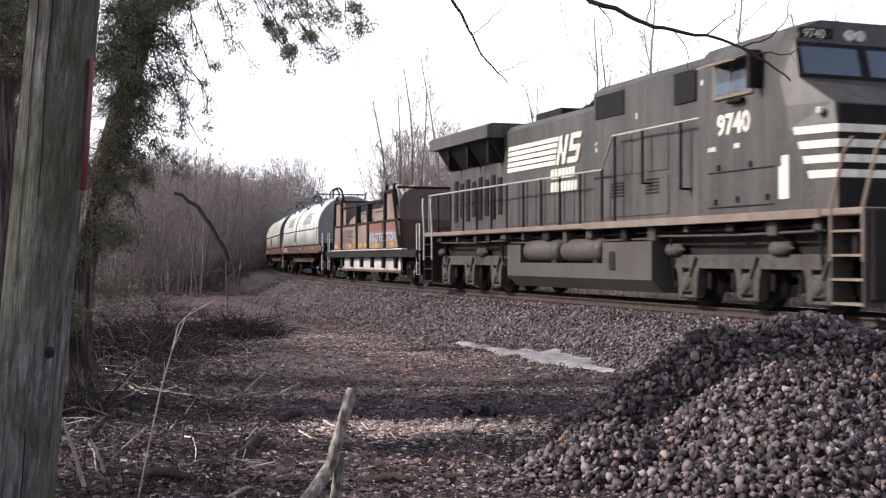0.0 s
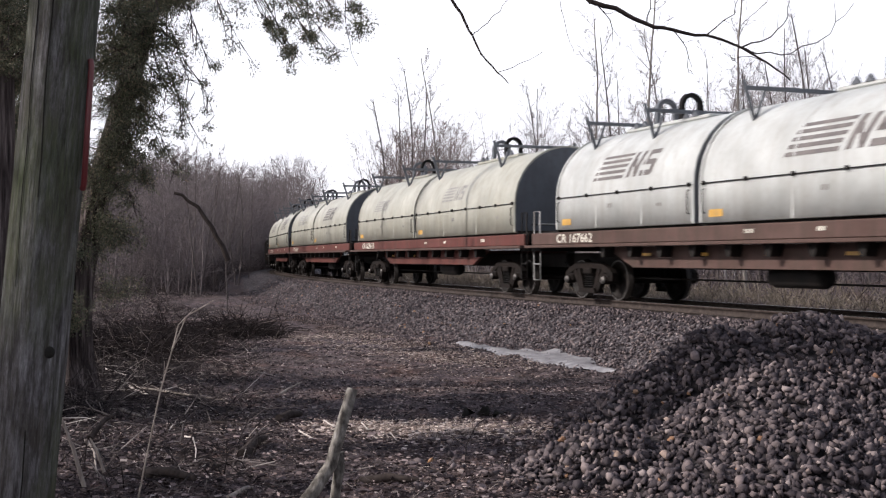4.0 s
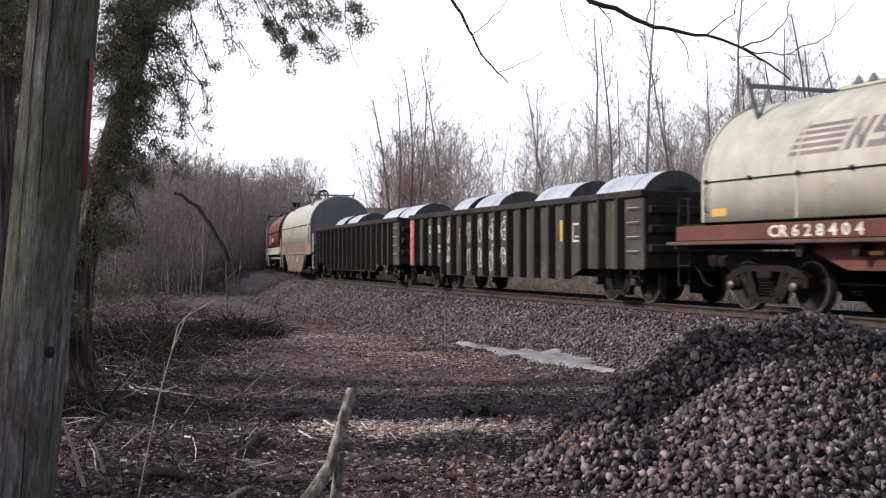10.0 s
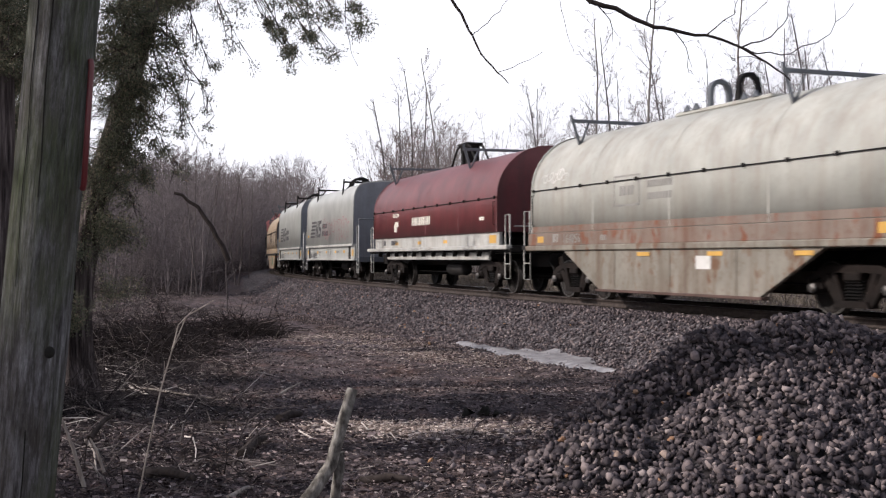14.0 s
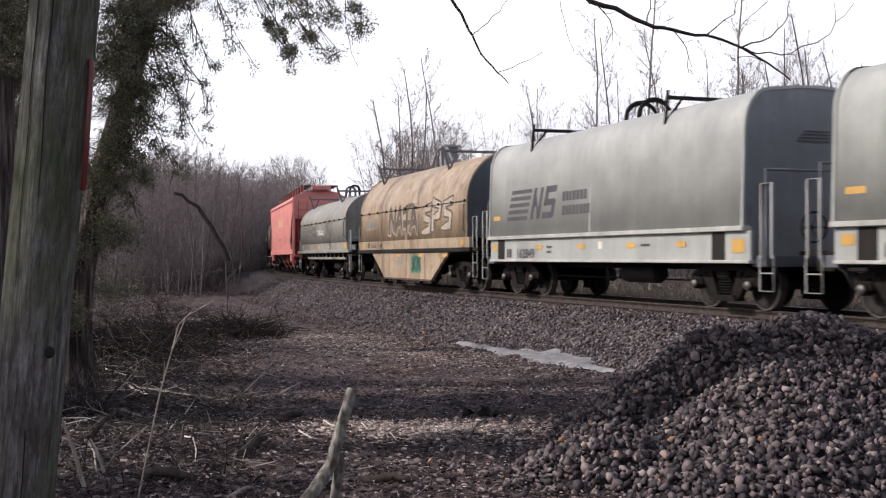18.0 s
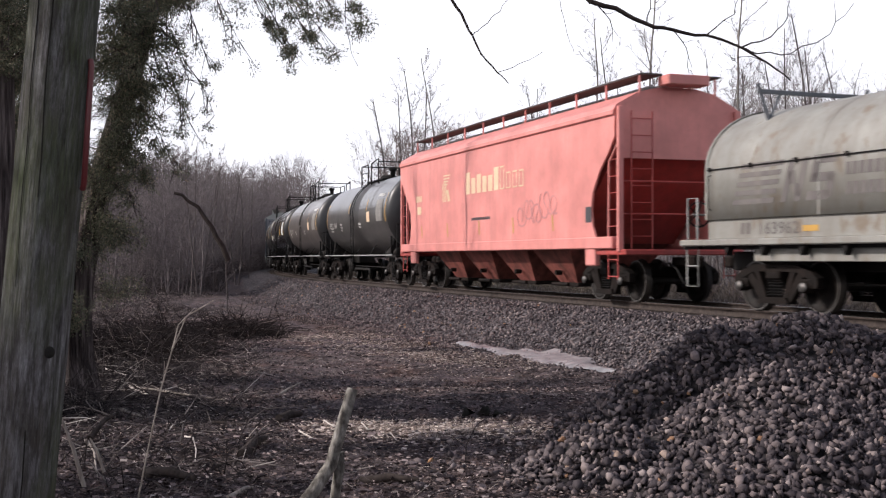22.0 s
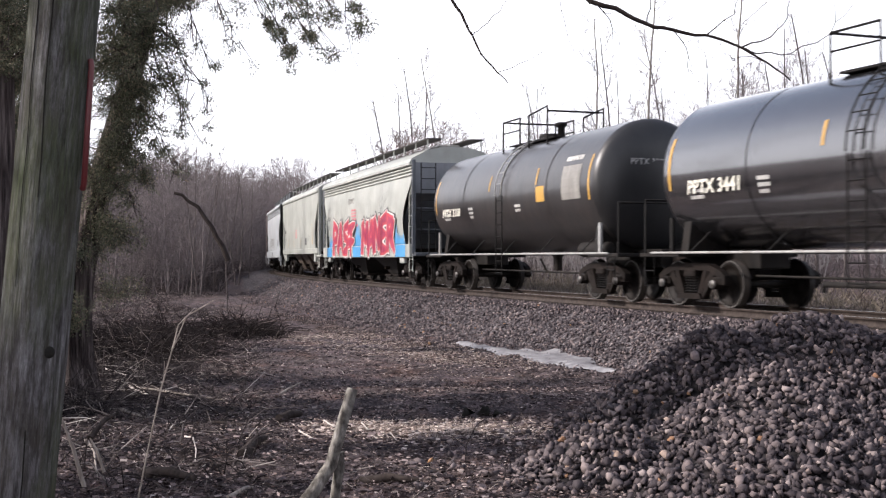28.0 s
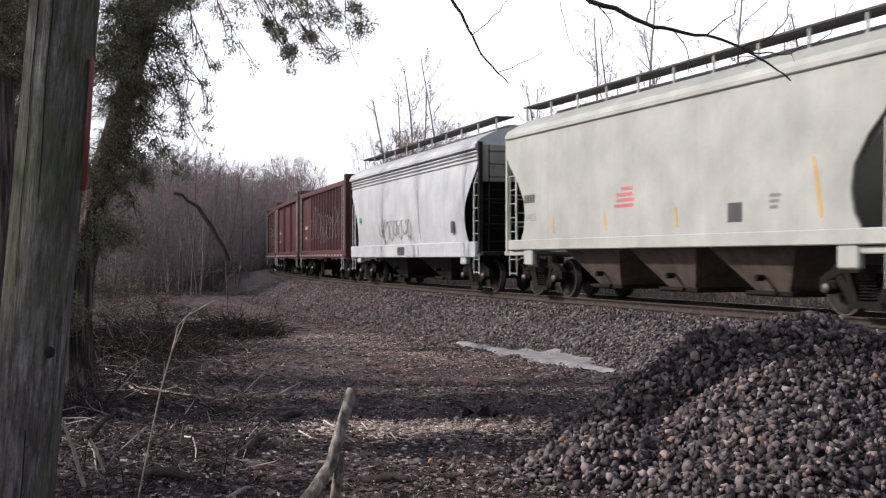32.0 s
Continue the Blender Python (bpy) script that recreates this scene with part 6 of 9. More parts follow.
def white_coil_car(a, b, h0, h1, hs, label, sillmat, number, marks=(1.0, 1.0), hoodmat=None, inset=1.4):
    """Two round cream hoods on a deep red sill."""
    car, mid, hl = coil_base("coil_car", label, a, b, (b - a) / 2 - 2.25)
    hoodmat = hoodmat or M_CREAM
    X = lambda s: s - mid
    for x0, x1 in ((h0, hs - 0.10), (hs + 0.10, h1)):
        n = x1 - x0
        sh, surf = hood(car, X(x0), X(x1), "round", 1.62, 2.36, 3.86, hoodmat, M_ENDGREY if hoodmat is M_PALEHOOD else M_SLATE, 1, (X(x0) + 1.0, X(x1) - 2.3), 2)
        k = marks[0] if x0 == h0 else marks[1]
        decal(car, "logo", stripes_logo(X(x0) + n * 0.30, 2.66, abs(k), 1.45), surf, M_EMBLEM if k > 0 else M_WORN, "dark grey striped emblem" if k > 0 else "worn grey striped emblem")
        decal(car, "hood_stencil", word_bars(X(x0) + n * 0.42, 2.05, 3, 0.09) + word_bars(X(x1) - 1.4, 2.0, 4, 0.07), surf, M_WORN)
        decal(car, "yellow_patch", [(X(x0) + 0.3, X(x0) + 0.75, 1.72, 1.86)], surf, M_YELLOW)
    part("side_sill", Build().box(-hl, hl, -1.5, -1.36, 1.27, 1.56, 0.02), sillmat, car)
    part("side_sill", Build().box(-hl, hl, 1.36, 1.5, 1.27, 1.56, 0.02), sillmat, car)
    part("deck", Build().box(-hl, hl, -1.36, 1.36, 1.36, 1.6), M_DARK, car)
    part("walkway", Build().box(-hl - 0.1, hl + 0.1, -1.66, -1.36, 1.2, 1.265, 0.01), M_BROWNSILL, car)
    t = hl - 2.25
    for sgn in (-1, 1):
        y = sgn * 1.28
        o = [(-t + 1.15, 1.2), (-t + 1.35, 1.1), (-t + 2.3, 0.76), (t - 2.3, 0.76), (t - 1.35, 1.1), (t - 1.15, 1.2)]
        part("fish_belly", Build().prism(o, y * 0.94 - 0.05, y * 0.94 + 0.05, "y"), sillmat, car)
        for k in range(9):
            x = -t + 1.4 + (2 * t - 2.8) * k / 8
            shared("sill_bracket", cached("sill_bracket", lambda: Build().prism([(-0.13, 1.2), (0.13, 1.2), (0.05, 0.98), (-0.05, 0.98)], -0.14, 0.14, "y"), M_DARK), car, at=pose(x, sgn * 1.36, 0))
    for k in range(4):
        x = -t + 3 + (2 * t - 6) * k / 3
        decal(car, "reflector", [(x - 0.16, x + 0.16, 1.0, 1.06)], FLAT(1.33), M_YELLOW)
    decal(car, "lettering_bars", word_bars(0.5, 1.4, 5, 0.07) + word_bars(2.5, 1.4, 4, 0.07) + word_bars(hl - 3.2, 1.4, 5, 0.08), FLAT(1.5), M_LETTER)
    text_on(car, "CR " + " ".join(number) if inset > 2 else "CR " + number, -hl + inset, 1.32, 0.28, -1.506, M_LETTER, squeeze=1.4, bold=0.006)
    for s in (-1, 1):
        end_gear(car, s * (hl - 0.42), s, 1.25, M_RAILING if hoodmat is M_PALEHOOD else M_DARK, s < 0)
        e = X(h1) if s > 0 else X(h0)
        plate = part("end_plate", Build().box(min(e, e + s * 0.04), max(e, e + s * 0.04), -1.45, 1.45, 1.27, 1.66, 0.008), M_DARK, car, "black lower end plate")
        if s > 0:
            marks2 = Build()
            for y, w, z in ((-1.2, 0.25, 1.52), (-0.8, 0.75, 1.52), (-0.6, 0.4, 1.42), (-0.7, 0.6, 1.34)):
                marks2.box(e + 0.042, e + 0.046, y, y + w, z, z + 0.06)
            part("lettering_bars", marks2, M_LETTER, plate)
    return car


def make_protector():
    a, b = 135.3, 150.5
    car, mid, hl = coil_base("coil_car", "rust-brown open-framed coil car with dark uprights and raised ends", a, b, 5.35)
    X = lambda s: s - mid
    x0, x1 = X(136.95), X(148.25)
    n = x1 - x0
    posts = [X(s) for s in (138.7, 141.6, 143.55, 146.2)]
    for sgn in (-1, 1):
        y = sgn * 1.46
        side = [(x0, 1.32), (x1, 1.32), (x1 - 0.28, 2.26), (x0 + 0.1, 2.26)]
        part("side_panel", Build().prism(side, y - 0.03, y + 0.03, "y"), M_RUSTTAN, car)
        for k, (u0, u1) in enumerate(((posts[2] + 0.1, posts[3] - 0.1), (posts[3] + 0.1, x1 - 0.34))):
            part("red_panel", Build().box(u0, u1, y - 0.036, y + 0.036, 1.95, 2.22), M_RUSTRED, car)
        for k, xx in enumerate(posts):
            part("upright", Build().box(xx - 0.09, xx + 0.09, y - 0.1, y + 0.1, 1.3, 3.32 if k in (0, 3) else 3.1, 0.015), M_DARK, car)
        for xa, xb in ((x0, x0 + 0.36), (x1, x1 - 0.9)):
            part("end_frame", Build().prism([(xa - 0.07, 1.3), (xa + 0.07, 1.3), (xb + 0.07, 3.34), (xb - 0.07, 3.34)], y - 0.09, y + 0.09, "y"), M_DARK, car)
        part("ledge", Build().box(x0, x1 - 0.2, y - 0.07, y + 0.07, 2.25, 2.33, 0.01), M_DARK, car)
        part("upper_rail", Build().box(posts[0], posts[3], y - 0.07, y + 0.07, 3.0, 3.1, 0.01), M_DARK, car)
        part("top_panel", Build().prism([(x0 + 0.14, 2.33), (posts[0] + 0.6, 2.33), (posts[0] + 0.6, 3.02), (posts[0] + 0.1, 3.28), (x0 + 0.33, 3.28)], y * 0.985 - 0.02, y * 0.985 + 0.02, "y"), M_RUSTTAN, car)
        part("top_panel", Build().prism([(posts[3] - 0.1, 2.33), (x1 - 0.33, 2.33), (x1 - 0.86, 3.28), (posts[3] - 0.1, 3.28)], y * 0.985 - 0.02, y * 0.985 + 0.02, "y"), M_RUSTTAN, car)
        for xa, xb in ((x0 + 0.3, posts[0] + 0.1), (posts[3] - 0.1, x1 - 0.82)):
            part("roof_rail", Build().box(xa, xb, y - 0.08, y + 0.08, 3.28, 3.38, 0.01), M_DARK, car)
        decal(car, "reflector", [(x, x + 0.62, 1.37, 1.52) for x in (x0 + 0.35, posts[0] + 1.2, posts[1] + 0.2, posts[1] + 1.2, posts[2] + 1.1, posts[3] + 0.6)], FLAT(1.49), M_YELLOW)
        part("walkway", Build().box(x0 - 0.3, x1 + 0.6, y + sgn * 0.02 - 0.1, y + sgn * 0.02 + 0.1, 1.24, 1.29, 0.01), M_WHITEGREY, car, "worn pale walkway edge")
        part("sill", Build().box(-hl, hl, y - 0.08, y + 0.08, 0.98, 1.23, 0.02), M_DARK, car)
        part("lower_sill", Build().box(x0 + 1.0, x1 - 0.55, y * 0.88 - 0.04, y * 0.88 + 0.04, 0.52, 0.98, 0.01), M_WHITEGREY, car)
        part("lower_flange", Build().box(x0 + 0.8, x1 - 0.4, y * 0.88 - 0.08, y * 0.88 + 0.08, 0.44, 0.52, 0.01), M_BROWNSILL, car)
        for k in range(6):
            x = x0 + 1.3 + (n - 2.3) * k / 5
            shared("sill_rib", cached("sill_rib", lambda: Build().prism([(-0.16, 1.0), (0.16, 1.0), (0.1, 0.6), (-0.1, 0.6)], -0.12, 0.12, "y"), M_DARK), car, at=pose(x, y * 0.9, 0))
    o = hood_outline("round", 1.4, 2.3, 3.0, 1.34)
    part("inner_cover", Build().prism(o, posts[0] + 0.65, posts[3], "x", flat=False), M_RUSTTAN, car)
    for xe in (x0 + 0.12, x1 - 0.36):
        part("end_wall", Build().prism([(-1.42, 2.3), (-1.42, 2.9), (-1.25, 3.22), (-0.9, 3.36), (0.9, 3.36), (1.25, 3.22), (1.42, 2.9), (1.42, 2.3)], xe, xe + 0.06, "x"), M_BROWNEND, car, "dark brown upper end wall")
        part("lower_end_wall", Build().box(xe, xe + 0.05, -1.42, 1.42, 1.28, 2.3), M_BROWNSILL, car)
        part("roof_beam", Build().box(xe - 0.02, xe + 0.1, -1.5, 1.5, 3.36, 3.44, 0.01), M_DARK, car)
    for y in (-0.32, 0.32):
        bb = Build()
        cx = X(143.2)
        for s in (-1, 1):
            bb.tube([(cx + s * 2.0, y, 2.98), (cx + s * 0.62, y, 3.66)], 0.08, 6).tube([(cx + s * 0.42, y, 2.96), (cx + s * 0.5, y, 3.66)], 0.09, 6)
        bb.box(cx - 0.72, cx + 0.72, y - 0.09, y + 0.09, 3.62, 3.76, 0.02)
        part("lifting_frame", bb, M_GREYOLD, car)
    part("deck", Build().box(-hl, hl, -1.4, 1.4, 1.1, 1.23), M_DARK, car)
    for x in (x0 + 0.5, posts[0], posts[3], x1 - 0.95):
        part("corner_guide", Build().prism([(x - 0.12, 3.36), (x + 0.12, 3.36), (x + 0.1, 3.58)], -1.5, -1.42, "y"), M_DARK, car)
    text_on(car, "PROTECTOR", posts[2] + 0.25, 1.57, 0.43, -1.506, M_PALEBLUE, "lettering", 1.62, 0, 0.008)
    decal(car, "logo", stripes_logo(X(138.75), 1.57, 0.8), FLAT(1.49), M_INK)
    for s in (-1, 1):
        end_gear(car, s * (hl - 0.42), s, 1.22, M_CHALK, s > 0)


def fishbelly_coil(a, b, label, hoodmat, bellymat, zt, loop, extra):
    """One long round hood over a deep trapezoid side."""
    car, mid, hl = coil_base("coil_car", label, a - 0.7, b + 0.7, (b - a) / 2 - 1.55)
    x0, x1 = a - mid, b - mid
    sh, surf = hood(car, x0, x1, "round", 1.56, 2.6, zt, hoodmat, M_SLATE, loop, (x0 + 1.6, x1 - 3.2), 3)
    for sgn in (-1, 1):
        y = sgn * 1.45
        part("side_band", Build().box(x0 - 0.2, x1 + 0.2, y - 0.06, y + 0.06, 1.26, 1.56, 0.01), bellymat if loop == 2 else M_RUSTTAN, car)
        part("ledge", Build().box(x0 - 0.3, x1 + 0.3, y - 0.1, y + 0.1, 1.13, 1.26, 0.02), M_DARK if loop == 2 else bellymat, car)
        o = [(x0 + 1.75, 1.13), (x0 + 3.5, 0.27), (x1 - 3.5, 0.27), (x1 - 1.75, 1.13)]
        part("belly", Build().prism(o, y - 0.05, y + 0.05, "y"), bellymat, car)
        part("belly_flange", Build().box(x0 + 3.4, x1 - 3.4, y - 0.09, y + 0.09, 0.22, 0.28, 0.01), M_BROWNSILL, car)
        for k in range(3):
            x = x0 + 4.2 + (x1 - x0 - 8.4) * k / 2
            part("belly_seam", Build().box(x - 0.03, x + 0.03, y - 0.062, y + 0.062, 0.28, 1.13), bellymat, car)
    decal(car, "reflector", [(x0 + 0.35, x0 + 0.7, 1.33, 1.48), (x1 - 0.5, x1 - 0.25, 1.33, 1.5)] + [(x0 + k * 2.6, x0 + k * 2.6 + 0.5, 1.0, 1.08) for k in (1, 2, 3, 4)][1:], FLAT(1.51), M_YELLOW)
    extra(car, x0, x1, surf)
    for s in (-1, 1):
        end_gear(car, s * (hl - 0.5), s, 1.28, M_WHITEGREY if loop == 1 else M_RAILING, s > 0)
    return car


def low_coil(a, b, label, hoodmat, sillmat, zt, loop, extra, railmat):
    """One round hood on a shallow frame with an outer step sill."""
    car, mid, hl = coil_base("coil_car", label, a - 0.8, b + 0.8, (b - a) / 2 - 1.5)
    x0, x1 = a - mid, b - mid
    sh, surf = hood(car, x0, x1, "round", 1.66, 2.58, zt, hoodmat, hoodmat, loop, (x0 + 1.2, x1 - 3.6), 3)
    for sgn in (-1, 1):
        y = sgn * 1.4
        part("side_band", Build().box(x0, x1, y - 0.05, y + 0.05, 1.3, 1.66, 0.01), sillmat, car)
        part("sill", Build().box(-hl, hl, sgn * 1.47 - 0.09, sgn * 1.47 + 0.09, 1.18, 1.3, 0.02), railmat, car)
        part("lower_sill", Build().box(x0 + 1.2, x1 - 1.2, y * 0.9 - 0.05, y * 0.9 + 0.05, 0.9, 1.18, 0.01), sillmat, car)
        for k in range(12):
            x = x0 + 0.6 + (x1 - x0 - 1.2) * k / 11
            shared("sill_bracket", cached("sill_bracket_small", lambda: Build().prism([(-0.06, 1.18), (0.10, 1.18), (0.02, 1.0)], -0.07, 0.07, "y"), M_DARK), car, at=pose(x, sgn * 1.42, 0))
    part("deck", Build().box(-hl, hl, -1.38, 1.38, 1.12, 1.3), M_DARK, car)
    decal(car, "reflector", [(x1 - 0.75, x1 - 0.2, 1.36, 1.58)] + [(x0 + k * 2.7, x0 + k * 2.7 + 0.4, 1.4, 1.5) for k in (1, 2, 3)], FLAT(1.45), M_YELLOW)
    extra(car, x0, x1, surf)
    for s in (-1, 1):
        end_gear(car, s * (hl - 0.5), s, 1.24, railmat if railmat is M_WHITEGREY else M_RAILING, s > 0)
    return car


def tall_grey_coil(a, b, number, label, scribble):
    """A tall square-shouldered grey hood over a flat skirt."""
    car, mid, hl = coil_base("coil_car", label, a - 1.0, b + 1.0, (b - a) / 2 - 1.2)
    x0, x1 = a - mid, b - mid
    sh, surf = hood(car, x0, x1, "square", 1.53, 3.25, 4.05, M_GREY, M_ENDGREY, 0, (), 1, False)
    mark = Build()
    for k in range(4):
        mark.box(x1 - 0.012, x1 - 0.006, -0.35 + 0.05 * k, 0.35, 3.05 + 0.06 * k, 3.085 + 0.06 * k)
    for k in range(4):
        mark.box(x1 - 0.012, x1 - 0.006, 0.45 + 0.2 * k, 0.58 + 0.2 * k, 3.05, 3.27)
    part("end_emblem", mark, M_INK, sh, "small dark striped emblem")
    for x in (x0 + 2.5, x1 - 2.9):                                    # stacking guides: a cross bar on V arms
        b2 = Build()
        for s in (-1, 1):
            b2.tube([(x, s * 1.36, 3.62), (x, s * 1.3, 4.32)], 0.04, 6)
            b2.tube([(x, s * 1.36, 3.66), (x, s * 0.95, 4.2)], 0.03, 5)
        b2.box(x - 0.035, x + 0.035, -1.3, 1.3, 4.14, 4.22, 0.01)
        part("guide_rack", b2, M_DARK, sh)
    for dx in (-0.3, 0.3):
        b2 = Build()
        b2.tube([(dx, -0.4, 3.95)] + [(dx, -0.4 * math.cos(t), 4.2 + 0.34 * math.sin(t)) for t in [math.pi * k / 8 for k in range(9)]] + [(dx, 0.4, 3.95)], 0.06, 6)
        part("lifting_loop", b2, M_BLACKIRON, sh)
    part("hood_lip", Build().box(x0 - 0.02, x1 + 0.02, -1.55, 1.55, 1.44, 1.53, 0.01), M_WHITEGREY, car)
    for sgn in (-1, 1):
        y = sgn * 1.42
        part("skirt", Build().box(x0, x1 + 0.15, y - 0.04, y + 0.04, 0.88, 1.44, 0.01), M_GREY, car)
        part("skirt_edge", Build().box(x0, x1 + 0.15, y - 0.08, y + 0.08, 0.86, 0.92, 0.01), M_WHITEGREY, car)
        for x in (x0 + 0.75, x1 - 0.85):
            part("skirt_pocket", Build().box(x - 0.22, x + 0.22, y - 0.05, y + 0.05, 0.9, 1.43, 0.01), M_DARK, car)
    decal(car, "reflector", [(x0 + 0.18, x0 + 0.48, 1.15, 1.33), (x1 - 0.4, x1 - 0.02, 1.05, 1.3)] + [(x0 + k, x0 + k + 0.34, 1.17, 1.28) for k in (3.0, 5.3, 7.6, 9.6)], FLAT(1.465), M_YELLOW)
    decal(car, "logo", stripes_logo(x0 + 1.2, 1.92, 1.2), surf, M_INK, "dark striped emblem")
    decal(car, "lettering_bars", word_bars(x0 + 4.5, 2.30, 7, 0.22) + word_bars(x0 + 4.5, 1.97, 8, 0.22), surf, M_INK)
    decal(car, "small_print", word_bars(x0 + 1.12, 0.97, 2, 0.22) + word_bars(x0 + 3.6, 1.2, 8, 0.05) + word_bars(x0 + 3.6, 1.08, 6, 0.05) + word_bars(x0 + 8.2, 1.2, 9, 0.05), FLAT(1.465), M_INK)
    decal(car, "data_plate", [(x0 + 6.3, x0 + 6.5, 1.16, 1.32)], FLAT(1.465), M_LETTER)
    decal(car, "yellow_patch", [(x0 + 0.3, x0 + 0.75, 1.95, 2.06)], surf, M_YELLOW)
    text_on(car, number, x0 + 1.75, 0.96, 0.33, -1.4695, M_INK, "lettering", 1.15, 0, 0.008)
    if scribble:
        scrawl(car, x0 + 4.9, x0 + 11.0, 1.75, 2.75, 5, surf, M_FADERED, 11, 0.018)
    # end: handrails round the brake stand
    for s in (-1, 1):
        e = s * (hl - 0.55)
        part("end_frame", Build().box(min(e - s * 0.4, e), max(e - s * 0.4, e), -1.35, 1.35, 0.8, 1.0, 0.01), M_SLATE, car)
        part("end_wall", Build().box(min(x1 if s > 0 else x0, e - s * 0.42), max(x1 if s > 0 else x0, e - s * 0.42) + 0.001, -1.35, 1.35, 0.95, 1.9), M_ENDGREY, car)
        bb = Build().tube([(e, -1.35, 0.9), (e, -1.35, 2.5), (e, 1.35, 2.5), (e, 1.35, 0.9)], 0.025, 6)
        part("end_rail", bb, M_SLATE, car)
        for y in (-1.4, 1.4):
            part("grab_iron", Build().tube([(e - s * 0.05, y, 0.95), (e - s * 0.05, y, 2.25), (e + s * 0.25, y, 2.25), (e + s * 0.25, y, 0.95)], 0.03, 6), M_RAILING, car)
            stirrup(car, e + s * 0.1, y, 0.38, 1.0, 0.4, M_RAILING)
        brake_wheel(car, e - s * 0.05, -0.35, 1.5, s)
    return car


# ---- gondolas with steel coils ----
def gondola(a, b, label, number, redend, coils, chalk):
    car = thing("gondola", label, "gondola", "gondolas")
    mid, hl = (a + b) / 2, (b - a) / 2
    X = lambda s: s - mid
    tr = hl - 1.75
    bay = lambda k: -hl + 0.9 + (2 * hl - 1.8) * (k + 0.5) / 16        # the middle of a panel between two ribs
    for s in (-1, 1):
        bogie(car, s * tr)
        coupler(car, s * (hl + 0.2), s)
    rolling.append((car, mid, tr))
    part("floor", Build().box(-hl, hl, -1.4, 1.4, 0.92, 1.02), M_GON, car)
    part("centre_sill", Build().box(-hl, hl, -0.3, 0.3, 0.68, 0.92), M_DARK, car)
    for sgn in (-1, 1):
        y = sgn * 1.42
        o = [(-hl, 0.72), (-tr + 1.15, 0.72), (-tr + 1.9, 0.45), (tr - 1.9, 0.45), (tr - 1.15, 0.72), (hl, 0.72), (hl, 2.24), (-hl, 2.24)]
        part("side_sheet", Build().prism(o, y - 0.02, y + 0.02, "y"), M_GONSHEET, car)
        part("top_chord", Build().box(-hl - 0.03, hl + 0.03, y - 0.09, y + 0.09, 2.22, 2.37, 0.02), M_GON, car)
        for k in range(17):
            x = bay(k - 0.5)
            low = 0.72 if abs(x) > tr - 1.3 else 0.47
            key = "gon_rib_%d" % (low > 0.6)
            shared("rib", cached(key, lambda: Build().prism([(-0.10, -1.42), (0.10, -1.42), (0.055, -1.60), (-0.055, -1.60)], low, 2.22, "z"), M_GON), car, at=pose(x, 0, 0, 0, 0, 0 if sgn < 0 else 180))
    for s in (-1, 1):
        part("end_wall", Build().box(s * hl - 0.04, s * hl + 0.04, -1.42, 1.42, 0.75, 2.34, 0.01), M_GON, car)
        for z in (1.15, 1.55, 1.95):
            part("end_rib", Build().box(s * hl + (0 if s > 0 else -0.14), s * hl + (0.14 if s > 0 else 0), -1.35, 1.35, z - 0.09, z + 0.09, 0.03), M_GON, car)
        stirrup(car, s * (hl - 0.35), -1.45, 0.4, 0.75, 0.36, M_GON)
        for z in (1.1, 1.4, 1.7, 2.0):
            part("grab_iron", Build().tube([(s * hl - s * 0.62, -1.46, z), (s * hl - s * 0.58, -1.52, z), (s * hl - s * 0.2, -1.52, z), (s * hl - s * 0.16, -1.46, z)], 0.012, 5), M_RAILING, car)
    if redend:
        part("red_corner", Build().box(-hl - 0.01, -hl + 0.42, -1.45, -1.4, 0.72, 2.22), M_GONRED, car, "faded red painted corner panel")
    decal(car, "reflector", [(x - 0.07, x + 0.07, 1.35, 1.85) for x in (bay(4), bay(12) if redend else bay(7) + 0.2)], FLAT(1.445), M_YELLOW)
    d = bay(13)
    decal(car, "data_box", [(d - 0.25, d + 0.25, 1.33, 1.37), (d - 0.25, d + 0.25, 1.72, 1.76), (d - 0.25, d - 0.21, 1.33, 1.76), (d + 0.21, d + 0.25, 1.33, 1.76), (d - 0.13, d + 0.13, 1.44, 1.47)], FLAT(1.445), M_CHALK)
    decal(car, "lettering_bars", word_bars(bay(1) - 0.2, 1.28, 3, 0.08) + word_bars(bay(1) - 0.2, 1.13, 3, 0.08) + word_bars(bay(2) - 0.2, 1.28, 3, 0.08) + word_bars(bay(2) - 0.2, 1.13, 3, 0.08), FLAT(1.445), M_CHALK)
    z = 1.72 if redend else 1.5
    text_on(car, number[0], bay(1) - 0.29, z, 0.36, -1.447, M_LETTER, squeeze=0.68 if redend else 1.0, bold=0.006)
    text_on(car, number[1], bay(2) - 0.29, z, 0.36, -1.447, M_LETTER, squeeze=0.62 if redend else 1.0, bold=0.006)
    if not redend:
        text_on(car, "GRW", bay(1) - 0.29, 1.86, 0.32, -1.447, M_LETTER, squeeze=0.68, bold=0.006)
    if not redend:
        for u0, u1 in ((0.1, 0.76), (1.04, 1.44)):
            part("cream_panel", Build().box(-hl + u0, -hl + u1, -1.452, -1.44, 0.74, 2.18), M_CREAM, car, "pale cream painted side panel")
        part("yellow_bar", Build().box(-hl + 1.82, -hl + 1.9, -1.452, -1.44, 0.95, 2.1), M_YELLOW, car)
        part("green_dot", Build().lathe([(0.0, 0.13), (0.004, 0.0)], (-hl + 7.8, -1.444, 0.95), "y", 14), M_GREEN, car, "green sprayed dot")
